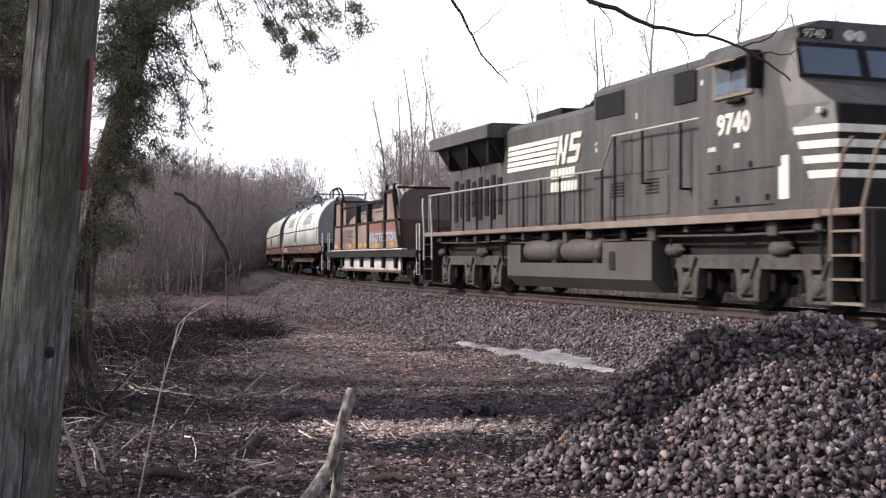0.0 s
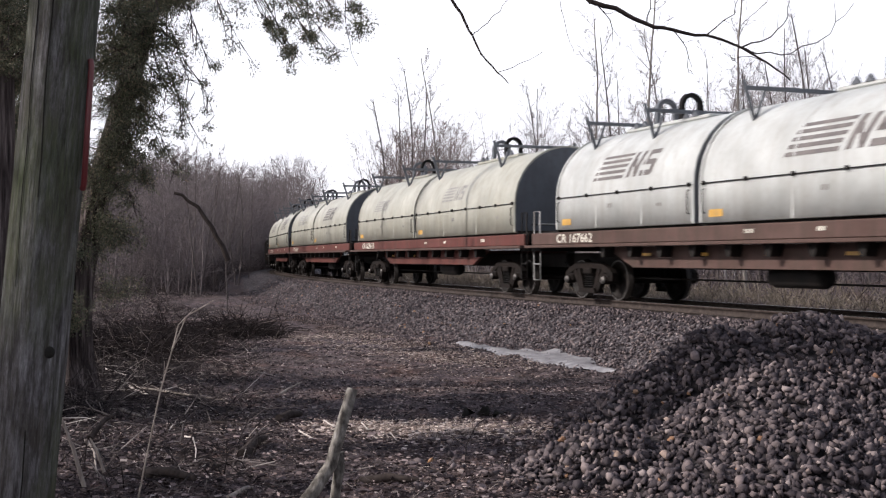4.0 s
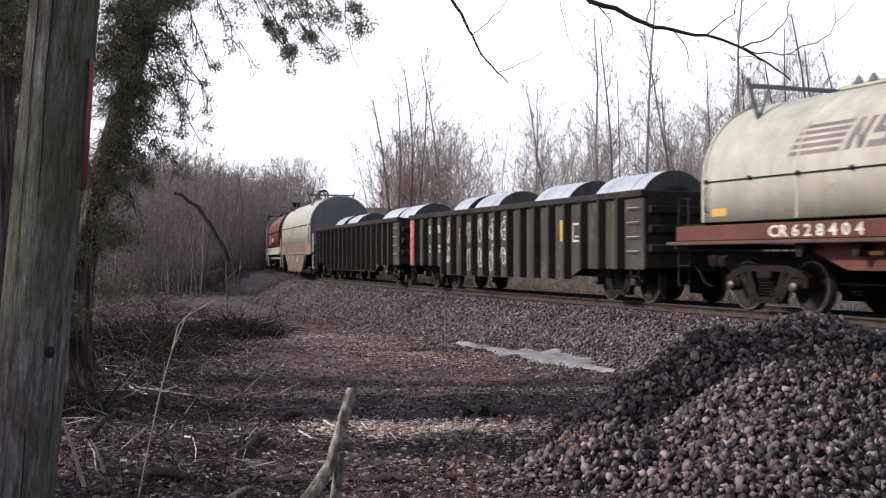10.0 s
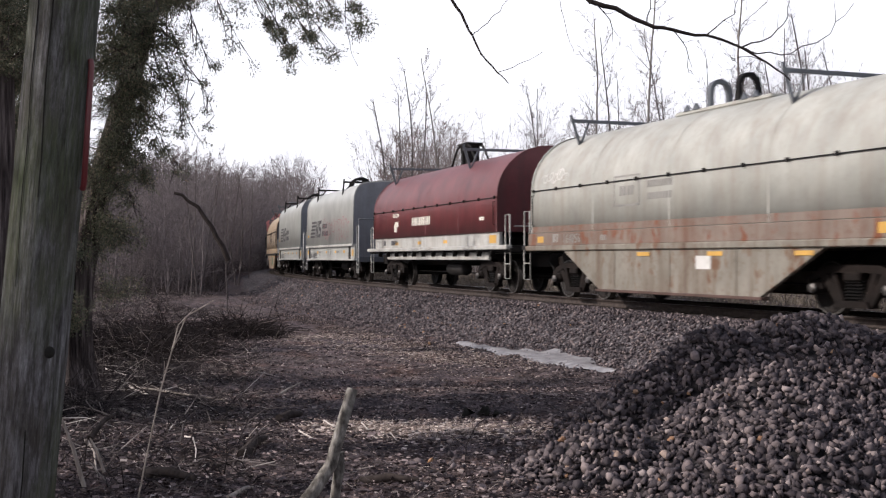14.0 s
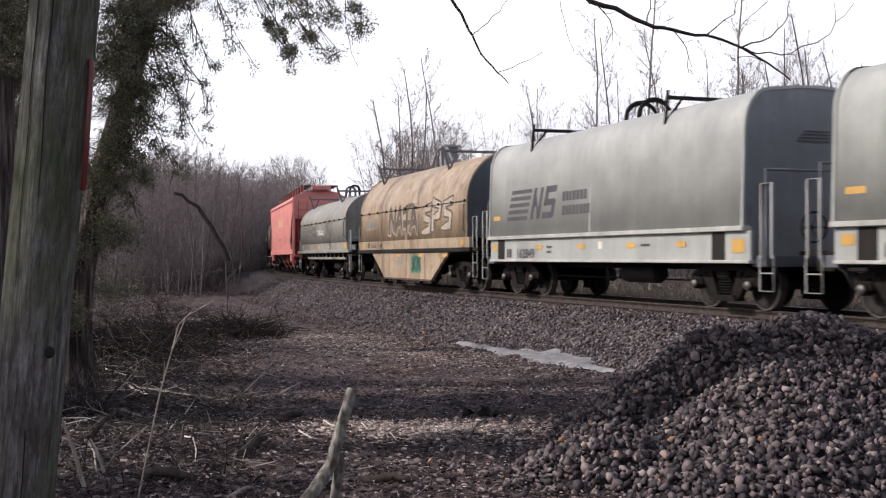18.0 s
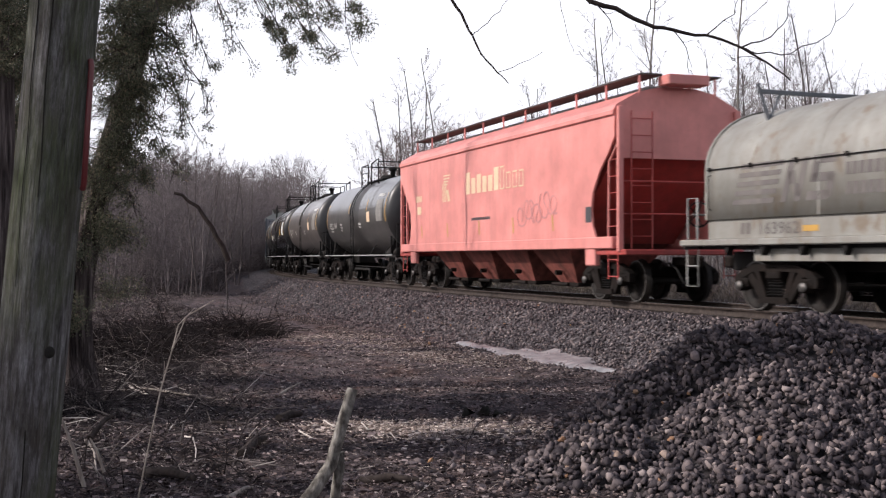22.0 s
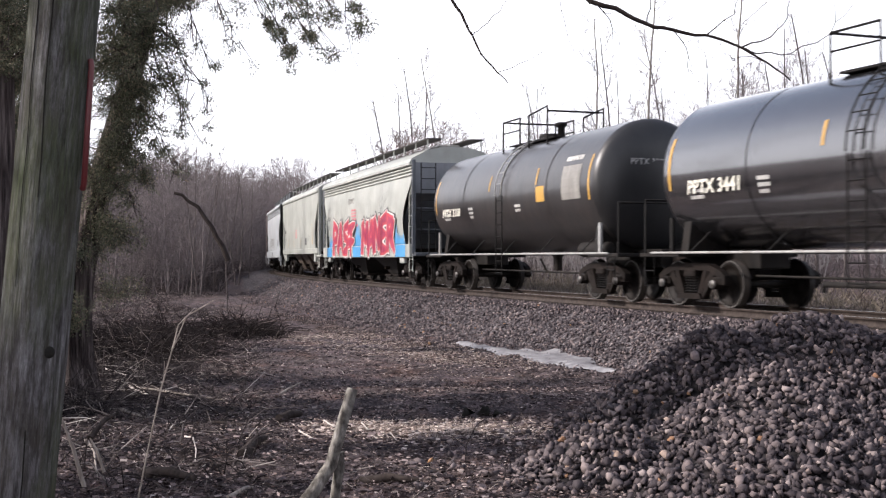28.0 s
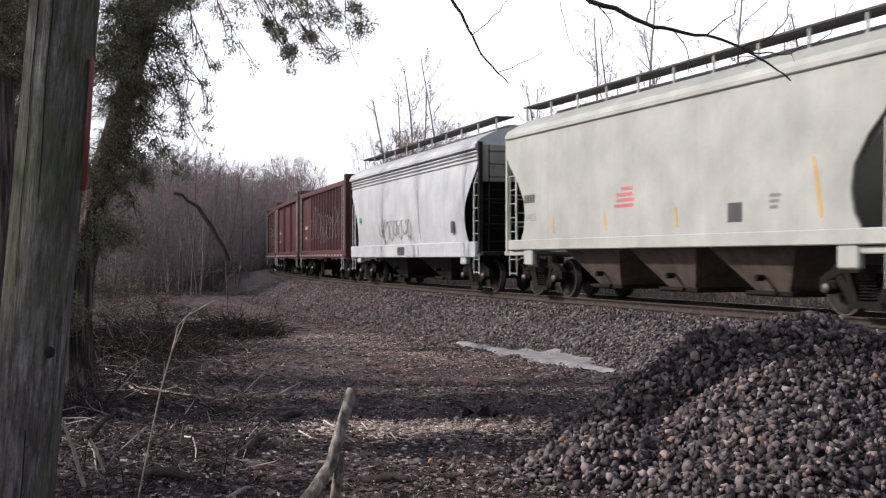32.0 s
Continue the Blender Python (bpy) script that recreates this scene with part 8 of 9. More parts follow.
def make_engine():
    a, b = 151.4, 172.6
    mid = (a + b) / 2
    car = thing("locomotive", "weathered black diesel locomotive with cream stripes and handrails", "locomotive")
    X = lambda s: s - mid
    hl = (b - a) / 2
    rolling.append((car, mid, 6.6))
    for x in (X(154.6), X(168.55)):
        engine_bogie(car, x)
    for s in (-1, 1):
        coupler(car, s * (hl + 0.1), s)
    part("frame_deck", Build().box(X(151.4), X(172.0), -1.5, 1.5, 1.62, 1.74, 0.02), M_LOCODECK, car, "dust-streaked walkway edge")
    part("underframe", Build().box(X(152), X(172), -1.0, 1.0, 1.0, 1.57), M_DARK, car)
    # fuel tank with two air reservoirs let into its shoulder
    t0, t1 = X(157.95), X(165.5)
    low = [(-1.42, 0.84), (-1.42, 0.5), (-1.15, 0.24), (1.15, 0.24), (1.42, 0.5), (1.42, 0.84)]
    tall = [(-1.42, 1.3), (-1.42, 0.5), (-1.15, 0.24), (1.15, 0.24), (1.42, 0.5), (1.42, 1.3)]
    tank = part("fuel_tank", Build().prism(low, t0 + 0.85, t0 + 5.4), M_LOCOLOW, car)
    part("tank_block", Build().prism(tall, t0, t0 + 0.85), M_LOCOLOW, tank)
    part("tank_block", Build().prism(tall, t0 + 5.4, t1), M_LOCOLOW, tank)
    part("tank_core", Build().box(t0 + 0.85, t0 + 5.4, -0.7, 0.7, 0.84, 1.45), M_DARK, tank)
    part("tank_step", Build().box(t0 + 5.75, t0 + 6.0, -1.45, -1.42, 0.7, 1.1, 0.01), M_DARK, tank)
    for k in (0, 1):
        c = t0 + 1.95 + k * 2.2
        part("air_reservoir", Build().lathe([(-1.0, 0.0), (-1.0, 0.2), (-0.9, 0.27), (0.9, 0.27), (1.0, 0.2), (1.0, 0.0)], (c, -1.15, 1.14), "x", 20).lathe([(-0.75, 0.28), (-0.69, 0.28)], (c, -1.15, 1.14), "x", 20).lathe([(0.69, 0.28), (0.75, 0.28)], (c, -1.15, 1.14), "x", 20), M_LOCOLOW, car)
        part("reservoir_bracket", Build().box(c + 0.55, c + 0.8, -1.3, -0.9, 0.7, 0.95), M_DARK, car)
    # pipes, boxes and hangers under the walkway
    rng = random.Random(8)
    for k in range(15):
        u = 152.6 + k * 1.28 + rng.uniform(-0.3, 0.3)
        w, hgt = rng.uniform(0.12, 0.4), rng.uniform(0.12, 0.3)
        part("equipment_box", Build().box(X(u) - w / 2, X(u) + w / 2, -1.38, -1.02, 1.58 - hgt, 1.6, 0.02), M_LOCOTRUCK if k % 3 else M_DARK, car)
    for y, z, u0, u1 in ((-1.3, 1.42, 152.4, 157.6), (-1.22, 1.36, 157.8, 165.4), (-1.3, 1.4, 165.6, 170.9), (-1.1, 1.5, 152.4, 170.8)):
        part("pipe", Build().tube([(X(u0), y, z), (X((u0 + u1) / 2), y, z - 0.03), (X(u1), y, z)], 0.028, 6), M_LOCOTRUCK, car)
    for k in range(4):
        u = (152.7, 157.2, 166.0, 170.7)[k]
        part("sand_hose", Build().tube([(X(u), -1.25, 1.5), (X(u) + 0.05, -1.28, 1.1), (X(u) - 0.1, -1.1, 0.5)], 0.03, 6), M_BLACKIRON, car)
    # hood, radiator and its wings
    part("long_hood", Build().prism([(-0.95, 1.74), (-0.95, 4.4), (-0.8, 4.55), (0.8, 4.55), (0.95, 4.4), (0.95, 1.74)], X(152.3), X(162.6)), M_LOCO, car)
    part("radiator_base", Build().prism([(-0.97, 3.62), (-1.38, 4.28), (1.38, 4.28), (0.97, 3.62)], X(152.3), X(156.6)), M_BLACKIRON, car)
    part("radiator_wing", Build().prism([(-1.5, 4.27), (-1.5, 4.6), (-1.35, 4.68), (1.35, 4.68), (1.5, 4.6), (1.5, 4.27)], X(151.9), X(156.7)), M_LOCO, car)
    for k in range(3):
        x = X(153.2) + k * 1.6
        part("wing_brace", Build().box(x - 0.04, x + 0.04, -1.36, -0.96, 3.6, 4.27), M_BLACKIRON, car)
    for k in range(8):
        x = X(152.85) + k * 0.5
        part("intake_louvre", Build().box(x - 0.13, x + 0.13, -0.985, -0.95, 2.05 + 0.12 * (k % 2), 3.3 - 0.1 * (k % 2), 0.005), M_BLACKIRON, car, "dark upright intake screen")
    for k in range(9):
        x = X(157.4) + k * 0.56
        part("hood_door", Build().box(x - 0.25, x + 0.25, -0.972, -0.95, 1.82, 2.95, 0.008), M_LOCO, car)
    part("exhaust_stack", Build().box(X(157.7), X(159.3), -0.5, 0.5, 4.5, 4.82, 0.03), M_DARK, car)
    for k in range(3):
        part("horn", Build().lathe([(0.0, 0.03), (0.35, 0.05), (0.45, 0.11), (0.46, 0.0)], (X(160.3), -0.3 + k * 0.2, 4.72), "x", 10).box(X(160.2), X(160.35), -0.35 + k * 0.2, -0.25 + k * 0.2, 4.5, 4.72), M_DARK, car)
    # the wider brake cabinet behind the cab
    part("auxiliary_cab", Build().prism([(-1.25, 1.74), (-1.25, 4.68), (-1.05, 4.84), (1.05, 4.84), (1.25, 4.68), (1.25, 1.74)], X(162.6), X(167.4)), M_LOCO, car)
    part("grid_louvre", Build().box(X(162.72), X(164.05), -1.275, -1.25, 4.08, 4.6, 0.006), M_BLACKIRON, car)
    part("grid_louvre", Build().box(X(166.15), X(166.95), -1.285, -1.25, 4.0, 4.62, 0.006), M_BLACKIRON, car)
    for x in (163.5, 165.0):
        bb = Build()
        for k in range(5):
            bb.box(X(x), X(x + 0.55), -1.28, -1.25, 2.28 + k * 0.07, 2.32 + k * 0.07)
        part("vent_slats", bb, M_DARK, car)
    for x0, x1, z0, z1 in ((163.1, 164.4, 2.75, 3.75), (164.6, 165.9, 2.75, 3.75), (163.1, 165.9, 1.85, 2.65)):
        part("cabinet_door", Build().box(X(x0), X(x1), -1.27, -1.25, z0, z1, 0.008), M_LOCO, car)
    # cab and nose: one lofted shell, wide at the sides and chamfered towards the front
    rings = [(1.74, 1.5, 170.2, 171.05, 1.18), (3.1, 1.5, 170.2, 171.02, 1.18), (3.5, 1.5, 170.12, 170.9, 1.15), (3.95, 1.5, 169.95, 170.28, 1.34), (4.62, 1.46, 169.88, 170.1, 1.3), (4.86, 1.28, 169.84, 170.05, 1.1), (5.02, 0.8, 169.8, 170.0, 0.7)]
    vs, fs = [], []
    for z, w, sa, sb, wf in rings:
        vs += [(X(167.4), -w, z), (X(sa), -w, z), (X(sb), -wf, z), (X(sb), wf, z), (X(sa), w, z), (X(167.4), w, z)]
    for k in range(len(rings) - 1):
        for i in range(6):
            q, q2 = k * 6 + i, k * 6 + (i + 1) % 6
            fs.append((q, q2, q2 + 6, q + 6))
    fs.append(tuple(range(len(vs) - 6, len(vs))))
    part("cab", Build().add(vs, fs), M_LOCO, car)
    part("number_board", Build().box(X(170.0), X(170.09), -1.2, -0.52, 4.66, 4.86, 0.01), M_BLACKIRON, car)
    text_on(car, "9740", 0, 0, 0.22, 0, M_LETTER, "road_number", turn=Matrix(((0, 0, 1, X(170.096)), (1, 0, 0, -1.14), (0, 1, 0, 4.685), (0, 0, 0, 1))))
    for y in (-0.2, 0.02):
        part("headlight", Build().lathe([(0.0, 0.09), (0.06, 0.1), (0.03, 0.07), (0.02, 0.0)], (X(170.06), y, 4.76), "x", 14), M_CHALK, car, "unlit round headlight")
    win = part("side_window", Build().box(X(167.95), X(169.2), -1.54, -1.49, 3.84, 4.5, 0.01), M_LOCODECK, car, "tan side window frame")
    for u0, u1 in ((168.03, 168.55), (168.62, 169.12)):
        part("side_pane", Build().box(X(u0), X(u1), -1.548, -1.5, 3.92, 4.42), M_PANE, win)
    part("sun_visor", Build().prism([(-1.5, 4.56), (-1.92, 4.42), (-1.92, 4.39), (-1.5, 4.5)], X(168.0), X(169.25)), M_LOCODECK, car)
    part("arm_rest", Build().box(X(168.5), X(168.95), -1.62, -1.5, 3.72, 3.8, 0.02), M_BLACKIRON, car)
    part("mirror", Build().box(X(169.32), X(169.44), -1.75, -1.5, 3.9, 4.55, 0.01), M_BLACKIRON, car)
    part("windscreen_surround", Build().add([(X(170.285), -1.36, 3.97), (X(170.285), 1.36, 3.97), (X(170.125), 1.32, 4.6), (X(170.125), -1.32, 4.6)], [(0, 1, 2, 3)]), M_BLACKIRON, car)
    for y0, y1 in ((-1.26, -0.1), (0.1, 1.26)):
        g = Build()
        g.add([(X(170.282), y0, 4.04), (X(170.282), y1, 4.04), (X(170.155), y1, 4.52), (X(170.155), y0, 4.52)], [(0, 1, 2, 3)])
        part("windscreen", g, M_PANE, car, "blue-tinted windscreen pane")
    for k in range(4):
        z = 2.26 + k * 0.245
        a = 170.56 - 0.085 * k
        f = (a - 170.2) / 0.84
        y0 = -1.5 + 0.32 * f
        bb = Build().add([(X(a), y0 - 0.008, z), (X(171.045), -1.188, z), (X(171.045), -1.188, z + 0.13), (X(a - 0.03), y0 - 0.019, z + 0.13)], [(0, 1, 2, 3)])
        bb.box(X(171.03), X(171.062), -1.18, 1.18, z, z + 0.13)
        part("nose_stripe", bb, M_LETTER, car, "cream nose stripe")
    part("nose_front", Build().box(X(171.0), X(171.053), -1.17, 1.17, 1.76, 3.45), M_BLACKIRON, car)
    text_on(car, "9740", X(168.05), 3.2, 0.52, -1.506, M_LETTER, "road_number", 1.0, 0, 0.014)
    stripes = [(X(156.9) + 0.02 * k, X(159.95) + 0.05 * k, 3.28 + k * 0.145, 3.28 + k * 0.145 + 0.11, 0.02) for k in range(5)]
    decal(car, "logo", stripes + stripes_logo(X(160.0) - 1.34, 3.27, 1.1)[5:], FLAT(0.95), M_LETTER, "cream striped emblem", 0.03)
    decal(car, "lettering_bars", word_bars(X(159.7), 2.93, 7, 0.24) + word_bars(X(159.7), 2.6, 8, 0.24), FLAT(0.95), M_LETTER, "", 0.03)
    decal(car, "small_print", word_bars(X(167.75), 2.92, 4, 0.08) + word_bars(X(168.6), 2.92, 2, 0.09) + word_bars(X(167.5), 4.2, 1, 0.1), FLAT(1.5), M_LETTER)
    decal(car, "hood_stencil", word_bars(X(164.6), 3.9, 1, 0.12) + word_bars(X(162.75), 3.35, 1, 0.1) + word_bars(X(162.75), 3.5, 1, 0.07), FLAT(1.25), M_LETTER, "", 0.03)
    part("data_stencil", Build().box(X(169.92), X(170.18), -1.506, -1.5, 1.95, 2.5).box(X(170.0), X(170.18), -1.506, -1.5, 2.5, 2.68), M_LETTER, car)
    part("cab_panel_seam", Build().box(X(167.75), X(169.8), -1.506, -1.5, 2.5, 2.53).box(X(167.75), X(169.8), -1.506, -1.5, 1.86, 1.89), M_BLACKIRON, car)
    for u, z in ((168.1, 2.6), (169.1, 2.6), (168.0, 1.97), (168.7, 2.0), (169.6, 2.0)):
        part("latch", Build().box(X(u) - 0.04, X(u) + 0.04, -1.53, -1.5, z - 0.05, z + 0.06, 0.01), M_BLACKIRON, car)
    part("cab_sill", Build().box(X(162.6), X(171.0), -1.52, -1.48, 1.6, 1.75, 0.01), M_LOCODECK, car)
    part("lifting_lug", Build().box(X(170.7), X(170.8), -1.36, -1.26, 3.3, 3.42, 0.02), M_CHALK, car)
    # hand rails along the walkway
    rl = Build()
    pts = [(X(151.75), -1.46, 1.74), (X(151.75), -1.46, 2.9), (X(163.4), -1.46, 2.9), (X(163.9), -1.46, 3.6), (X(167.7), -1.46, 3.6)]
    rl.tube(pts, 0.025, 6)
    part("hand_rail", rl, M_RAILING, car)
    for k in range(11):
        x = X(152.6) + k * 1.08
        shared("rail_post", cached("rail_post", lambda: Build().box(-0.03, 0.03, -0.02, 0.02, 1.7, 2.9), M_BLACKIRON), car, at=pose(x, -1.46, 0))
    for x, z in ((164.0, 1.7), (165.2, 2.5), (166.7, 2.3)):
        part("rail_post", Build().box(X(x) - 0.03, X(x) + 0.03, -1.48, -1.44, z, 3.6), M_BLACKIRON, car)
    for x, z in ((165.2, 2.52), (166.7, 2.32)):
        part("rail_stay", Build().box(X(x) - 0.03, X(x) + 0.03, -1.48, -1.24, z - 0.04, z, 0.0), M_BLACKIRON, car)
    for s, x in ((-1, X(151.75)), (1, X(171.65))):
        st = part("step_well", Build().box(x - 0.4, x - 0.36, -1.5, -1.1, 0.2, 1.72).box(x + 0.36, x + 0.4, -1.5, -1.1, 0.2, 1.72), M_LOCOTRUCK if s > 0 else M_DARK, car, "dusty boarding step well")
        for k in range(4):
            part("tread", Build().box(x - 0.36, x + 0.36, -1.5, -1.15, 0.22 + k * 0.38, 0.26 + k * 0.38), M_LOCODECK if s > 0 else M_DARK, st)
        for dx in (-0.38, 0.38):
            part("grab_iron", Build().tube([(x + dx, -1.5, 0.9), (x + dx, -1.5, 1.75), (x + dx + s * 0.25, -1.46, 2.6), (x + dx + s * 0.4, -1.4, 2.85)], 0.03, 6), M_RUSTTAN if s > 0 else M_RAILING, car)
        part("pilot", Build().box(x + s * 0.45 - 0.05, x + s * 0.45 + 0.05, -1.4, 1.4, 0.3, 1.7, 0.02), M_DARK, car)


# ---- the train, front to rear ----
rolling, riding = [], []
make_engine()
make_protector()
white_coil_car(117.2, 134.0, 118.6, 133.0, 124.6, "coil car with two white round hoods on a brown frame", M_BROWNSILL, "167662", (0.9, 0.95), M_PALEHOOD)
white_coil_car(98.7, 116.8, 99.5, 116.2, 107.2, "coil car with cream round hoods and dark red sill", M_REDSILL, "628615", (-0.62, -0.7))
white_coil_car(79.8, 97.8, 80.5, 97.2, 88.3, "coil car with cream round hoods and dark red sill", M_REDSILL, "628604", (-0.8, 0.9))
white_coil_car(61.2, 79.2, 62.1, 78.8, 70.3, "coil car with cream striped hoods and dark red sill", M_REDSILL, "628404", (0.85, 1.05), None, 2.85)
gondola(44.0, 59.9, "black ribbed gondola with chalk-white graffiti carrying steel coils", ("GRW", "9040"), True, ((56.4, 58.7), (52.8, 54.9), (48.3, 50.2), (46.4, 47.7)), True)
gondola(26.5, 42.6, "black ribbed gondola with yellow markers carrying steel coils", ("41", "69"), False, ((40.0, 42.2), (37.4, 39.7), (30.6, 32.7), (27.9, 29.7)), False)


def wle_marks(car, x0, x1, surf):
    bb = []
    for k in range(2):
        bb += [(x0 + 4.2, x0 + 5.3, 2.05 + k * 0.62, 2.09 + k * 0.62), (x0 + 4.2 + k * 1.06, x0 + 4.24 + k * 1.06, 2.05, 2.71)]
    decal(car, "emblem", bb + word_bars(x0 + 4.45, 2.28, 4, 0.2), surf, M_FADED, "faded outlined shield emblem")
    decal(car, "lettering_bars", word_bars(x0 + 5.6, 2.4, 9, 0.14) + word_bars(x0 + 5.6, 2.15, 8, 0.14), surf, M_FADED)
    decal(car, "small_print", word_bars(x0 + 1.2, 1.33, 2, 0.2) + word_bars(x0 + 3.6, 1.35, 3, 0.12), FLAT(1.51), M_FADED)
    decal(car, "rust_band", [(x0, x1, 1.575, 1.72)], surf, M_RUSTTAN, "brown rust streak along the hood's foot")
    text_on(car, "164856", x0 + 1.75, 1.31, 0.3, -1.516, M_FADED)
    decal(car, "data_plate", [(x1 - 5.5, x1 - 5.0, 0.75, 1.0)], FLAT(1.5), M_CHALK)
    scrawl(car, x0 + 0.6, x0 + 1.9, 2.75, 3.05, 9, surf, M_CHALK, 5, 0.03)


fishbelly_coil(12.2, 25.1, "coil car with bone-white hood and rust-streaked deep sides", M_BONE, M_BELLY, 4.0, 1, wle_marks)


def wine_marks(car, x0, x1, surf):
    decal(car, "lettering_bars", word_bars(x0 + 4.9, 2.02, 10, 0.26) + word_bars(x0 + 2.6, 2.35, 7, 0.13) + [(x0 + 2.75, x0 + 3.1, 1.85, 2.1), (x0 + 2.85, x0 + 3.3, 2.02, 2.2)] + word_bars(x1 - 1.4, 2.0, 5, 0.1), surf, M_LETTER)
    decal(car, "small_print", word_bars(x0 + 1.2, 1.4, 2, 0.16) + word_bars(x0 + 2.2, 1.4, 6, 0.16), FLAT(1.45), M_INK)


low_coil(-2.95, 9.95, "coil car with wine-red round hood and pale frame", M_WINE, M_WHITEGREY, 3.98, 2, wine_marks, M_WHITEGREY)
tall_grey_coil(-18.4, -6.6, "162753", "coil car with tall light grey hood and red scribbles", True)
tall_grey_coil(-32.6, -20.7, "162849", "coil car with tall light grey square-shouldered hood", False)


def tan_marks(car, x0, x1, surf):
    decal(car, "logo", stripes_logo(x0 + 0.9, 2.0, 0.62), surf, M_FADED)
    wildstyle(car, "NATA", x0 + 4.2, x0 + 7.8, 1.8, 2.8, 0.26, surf, ((M_OLDWHITE, 0.12), (M_OLDINK, 0.0)), 5)
    wildstyle(car, "SPS", x0 + 8.3, x0 + 11.4, 1.8, 2.75, 0.2, surf, ((M_OLDINK, 0.12), (M_OLDWHITE, 0.0)), 8)
    decal(car, "small_print", word_bars(x0 + 1.1, 1.34, 2, 0.18) + word_bars(x0 + 2.9, 1.36, 4, 0.1), FLAT(1.51), M_INK)
    text_on(car, "165506", x0 + 1.6, 1.32, 0.27, -1.516, M_INK)
    text_on(car, "SKIN", x0 + 7.0, 0.55, 0.62, -1.504, M_GREEN, "graffiti", 0.8, 0.0, 0.07)
    text_on(car, "SKIN", x0 + 7.02, 0.56, 0.62, -1.508, M_INK, "graffiti", 0.8, 0.0, 0.012)
    decal(car, "data_plate", [(x0 + 5.3, x0 + 5.9, 0.72, 1.05)], FLAT(1.5), M_FADED)


fishbelly_coil(-47.0, -34.3, "coil car with rust-stained tan hood and graffiti", M_TANHOOD, M_TANHOOD, 4.1, 2, tan_marks)


def old_marks(car, x0, x1, surf):
    decal(car, "logo", stripes_logo(x0 + 0.82, 1.9, 1.12), surf, M_EMBLEM, "dark grey striped emblem")
    decal(car, "lettering_bars", word_bars(x0 + 3.8, 2.26, 7, 0.2) + word_bars(x0 + 3.8, 1.95, 8, 0.2), surf, M_EMBLEM)
    text_on(car, "163962", x0 + 1.5, 1.37, 0.3, -1.458, M_EMBLEM, "lettering", 1.25)
    scrawl(car, x0 + 5.4, x0 + 7.2, 2.0, 2.25, 12, surf, M_CHALK, 5, 0.05)
    scrawl(car, x0 + 7.4, x0 + 8.6, 1.9, 2.7, 14, surf, M_FADED, 4, 0.06)
    decal(car, "small_print", word_bars(x0 + 1.0, 1.38, 2, 0.2), FLAT(1.45), M_EMBLEM)


low_coil(-62.5, -49.85, "coil car with dull grey round hood and graffiti scrawl", M_GREYOLD, M_GREYOLD, 3.72, 1, old_marks, M_GREYOLD)


def salmon_art(car, hl, e):
    lx = -hl + 4.25
    bars, x = [], -hl + 6.35
    for hh in (0.62, 0.44, 0.52, 0.44, 0.44, 0.62):
        bars.append((x, x + 0.33, 2.78, 2.78 + hh))
        x += 0.44
    for hh in (0.62, 0.44, 0.44, 0.44):                               # thinner ones: outlines only
        bars += [(x, x + 0.045, 2.78, 2.78 + hh), (x + 0.25, x + 0.295, 2.78, 2.78 + hh), (x, x + 0.295, 2.74 + hh, 2.78 + hh), (x, x + 0.295, 2.78, 2.82)]
        x += 0.44
    decal(car, "lettering_bars", bars, FLAT(1.525), M_PALEYEL, "pale yellow name in plain bars")
    logo = []
    for k in range(4):
        logo += [(lx + k * 0.1, lx + k * 0.1 + 0.05, 2.65, 3.2 + 0.05 * k, 0.0), (lx + 0.1, lx + 0.7 - k * 0.08, 3.42 - k * 0.09, 3.46 - k * 0.09)]
        logo += [(lx + 0.5 + k * 0.05, lx + 0.56 + k * 0.05, 2.65, 3.0, -0.16)]
    decal(car, "logo", logo, FLAT(1.525), M_PALEYEL, "pale yellow lined emblem")
    decal(car, "small_print", word_bars(-hl + 6.8, 2.02, 24, 0.075), FLAT(1.525), M_INK)
    decal(car, "side_mark", [(-hl + x, -hl + x + 0.07, 1.6, 2.0, -0.06) for x in (2.2, 4.7, 7.4, 9.9, 12.4)], FLAT(1.525), M_YELLOW)
    scrawl(car, -hl + 10.2, -hl + 12.7, 1.7, 2.55, 22, FLAT(1.527), M_ROSEGREY, 5, 0.05)
    for body, z in (("GACX", 3.72), ("31616", 3.46)):
        text_on(car, body, 0, 0, 0.22, 0, M_LETTER, "end_number", turn=Matrix(((0, 0, 1, e + 0.008), (1, 0, 0, 0.55), (0, 1, 0, z), (0, 0, 0, 1))))
    part("end_panel", Build().box(e + 0.004, e + 0.012, -1.4, 1.4, 3.1, 4.12), M_PINK, car, "salmon-red upper end sheet")
    part("roof_bracket", Build().box(e, e + 0.5, -0.5, 0.5, 4.66, 4.88, 0.02), M_PINK, car)
    decal(car, "faded_marks", word_bars(-hl + 1.6, 2.75, 4, 0.2) + [(-hl + 1.75, -hl + 2.15, 2.35, 2.6)], FLAT(1.525), M_PALEYEL)
    decal(car, "data_plate", [(hl - 1.3, hl - 1.0, 1.75, 2.1)], FLAT(1.525), M_INK)


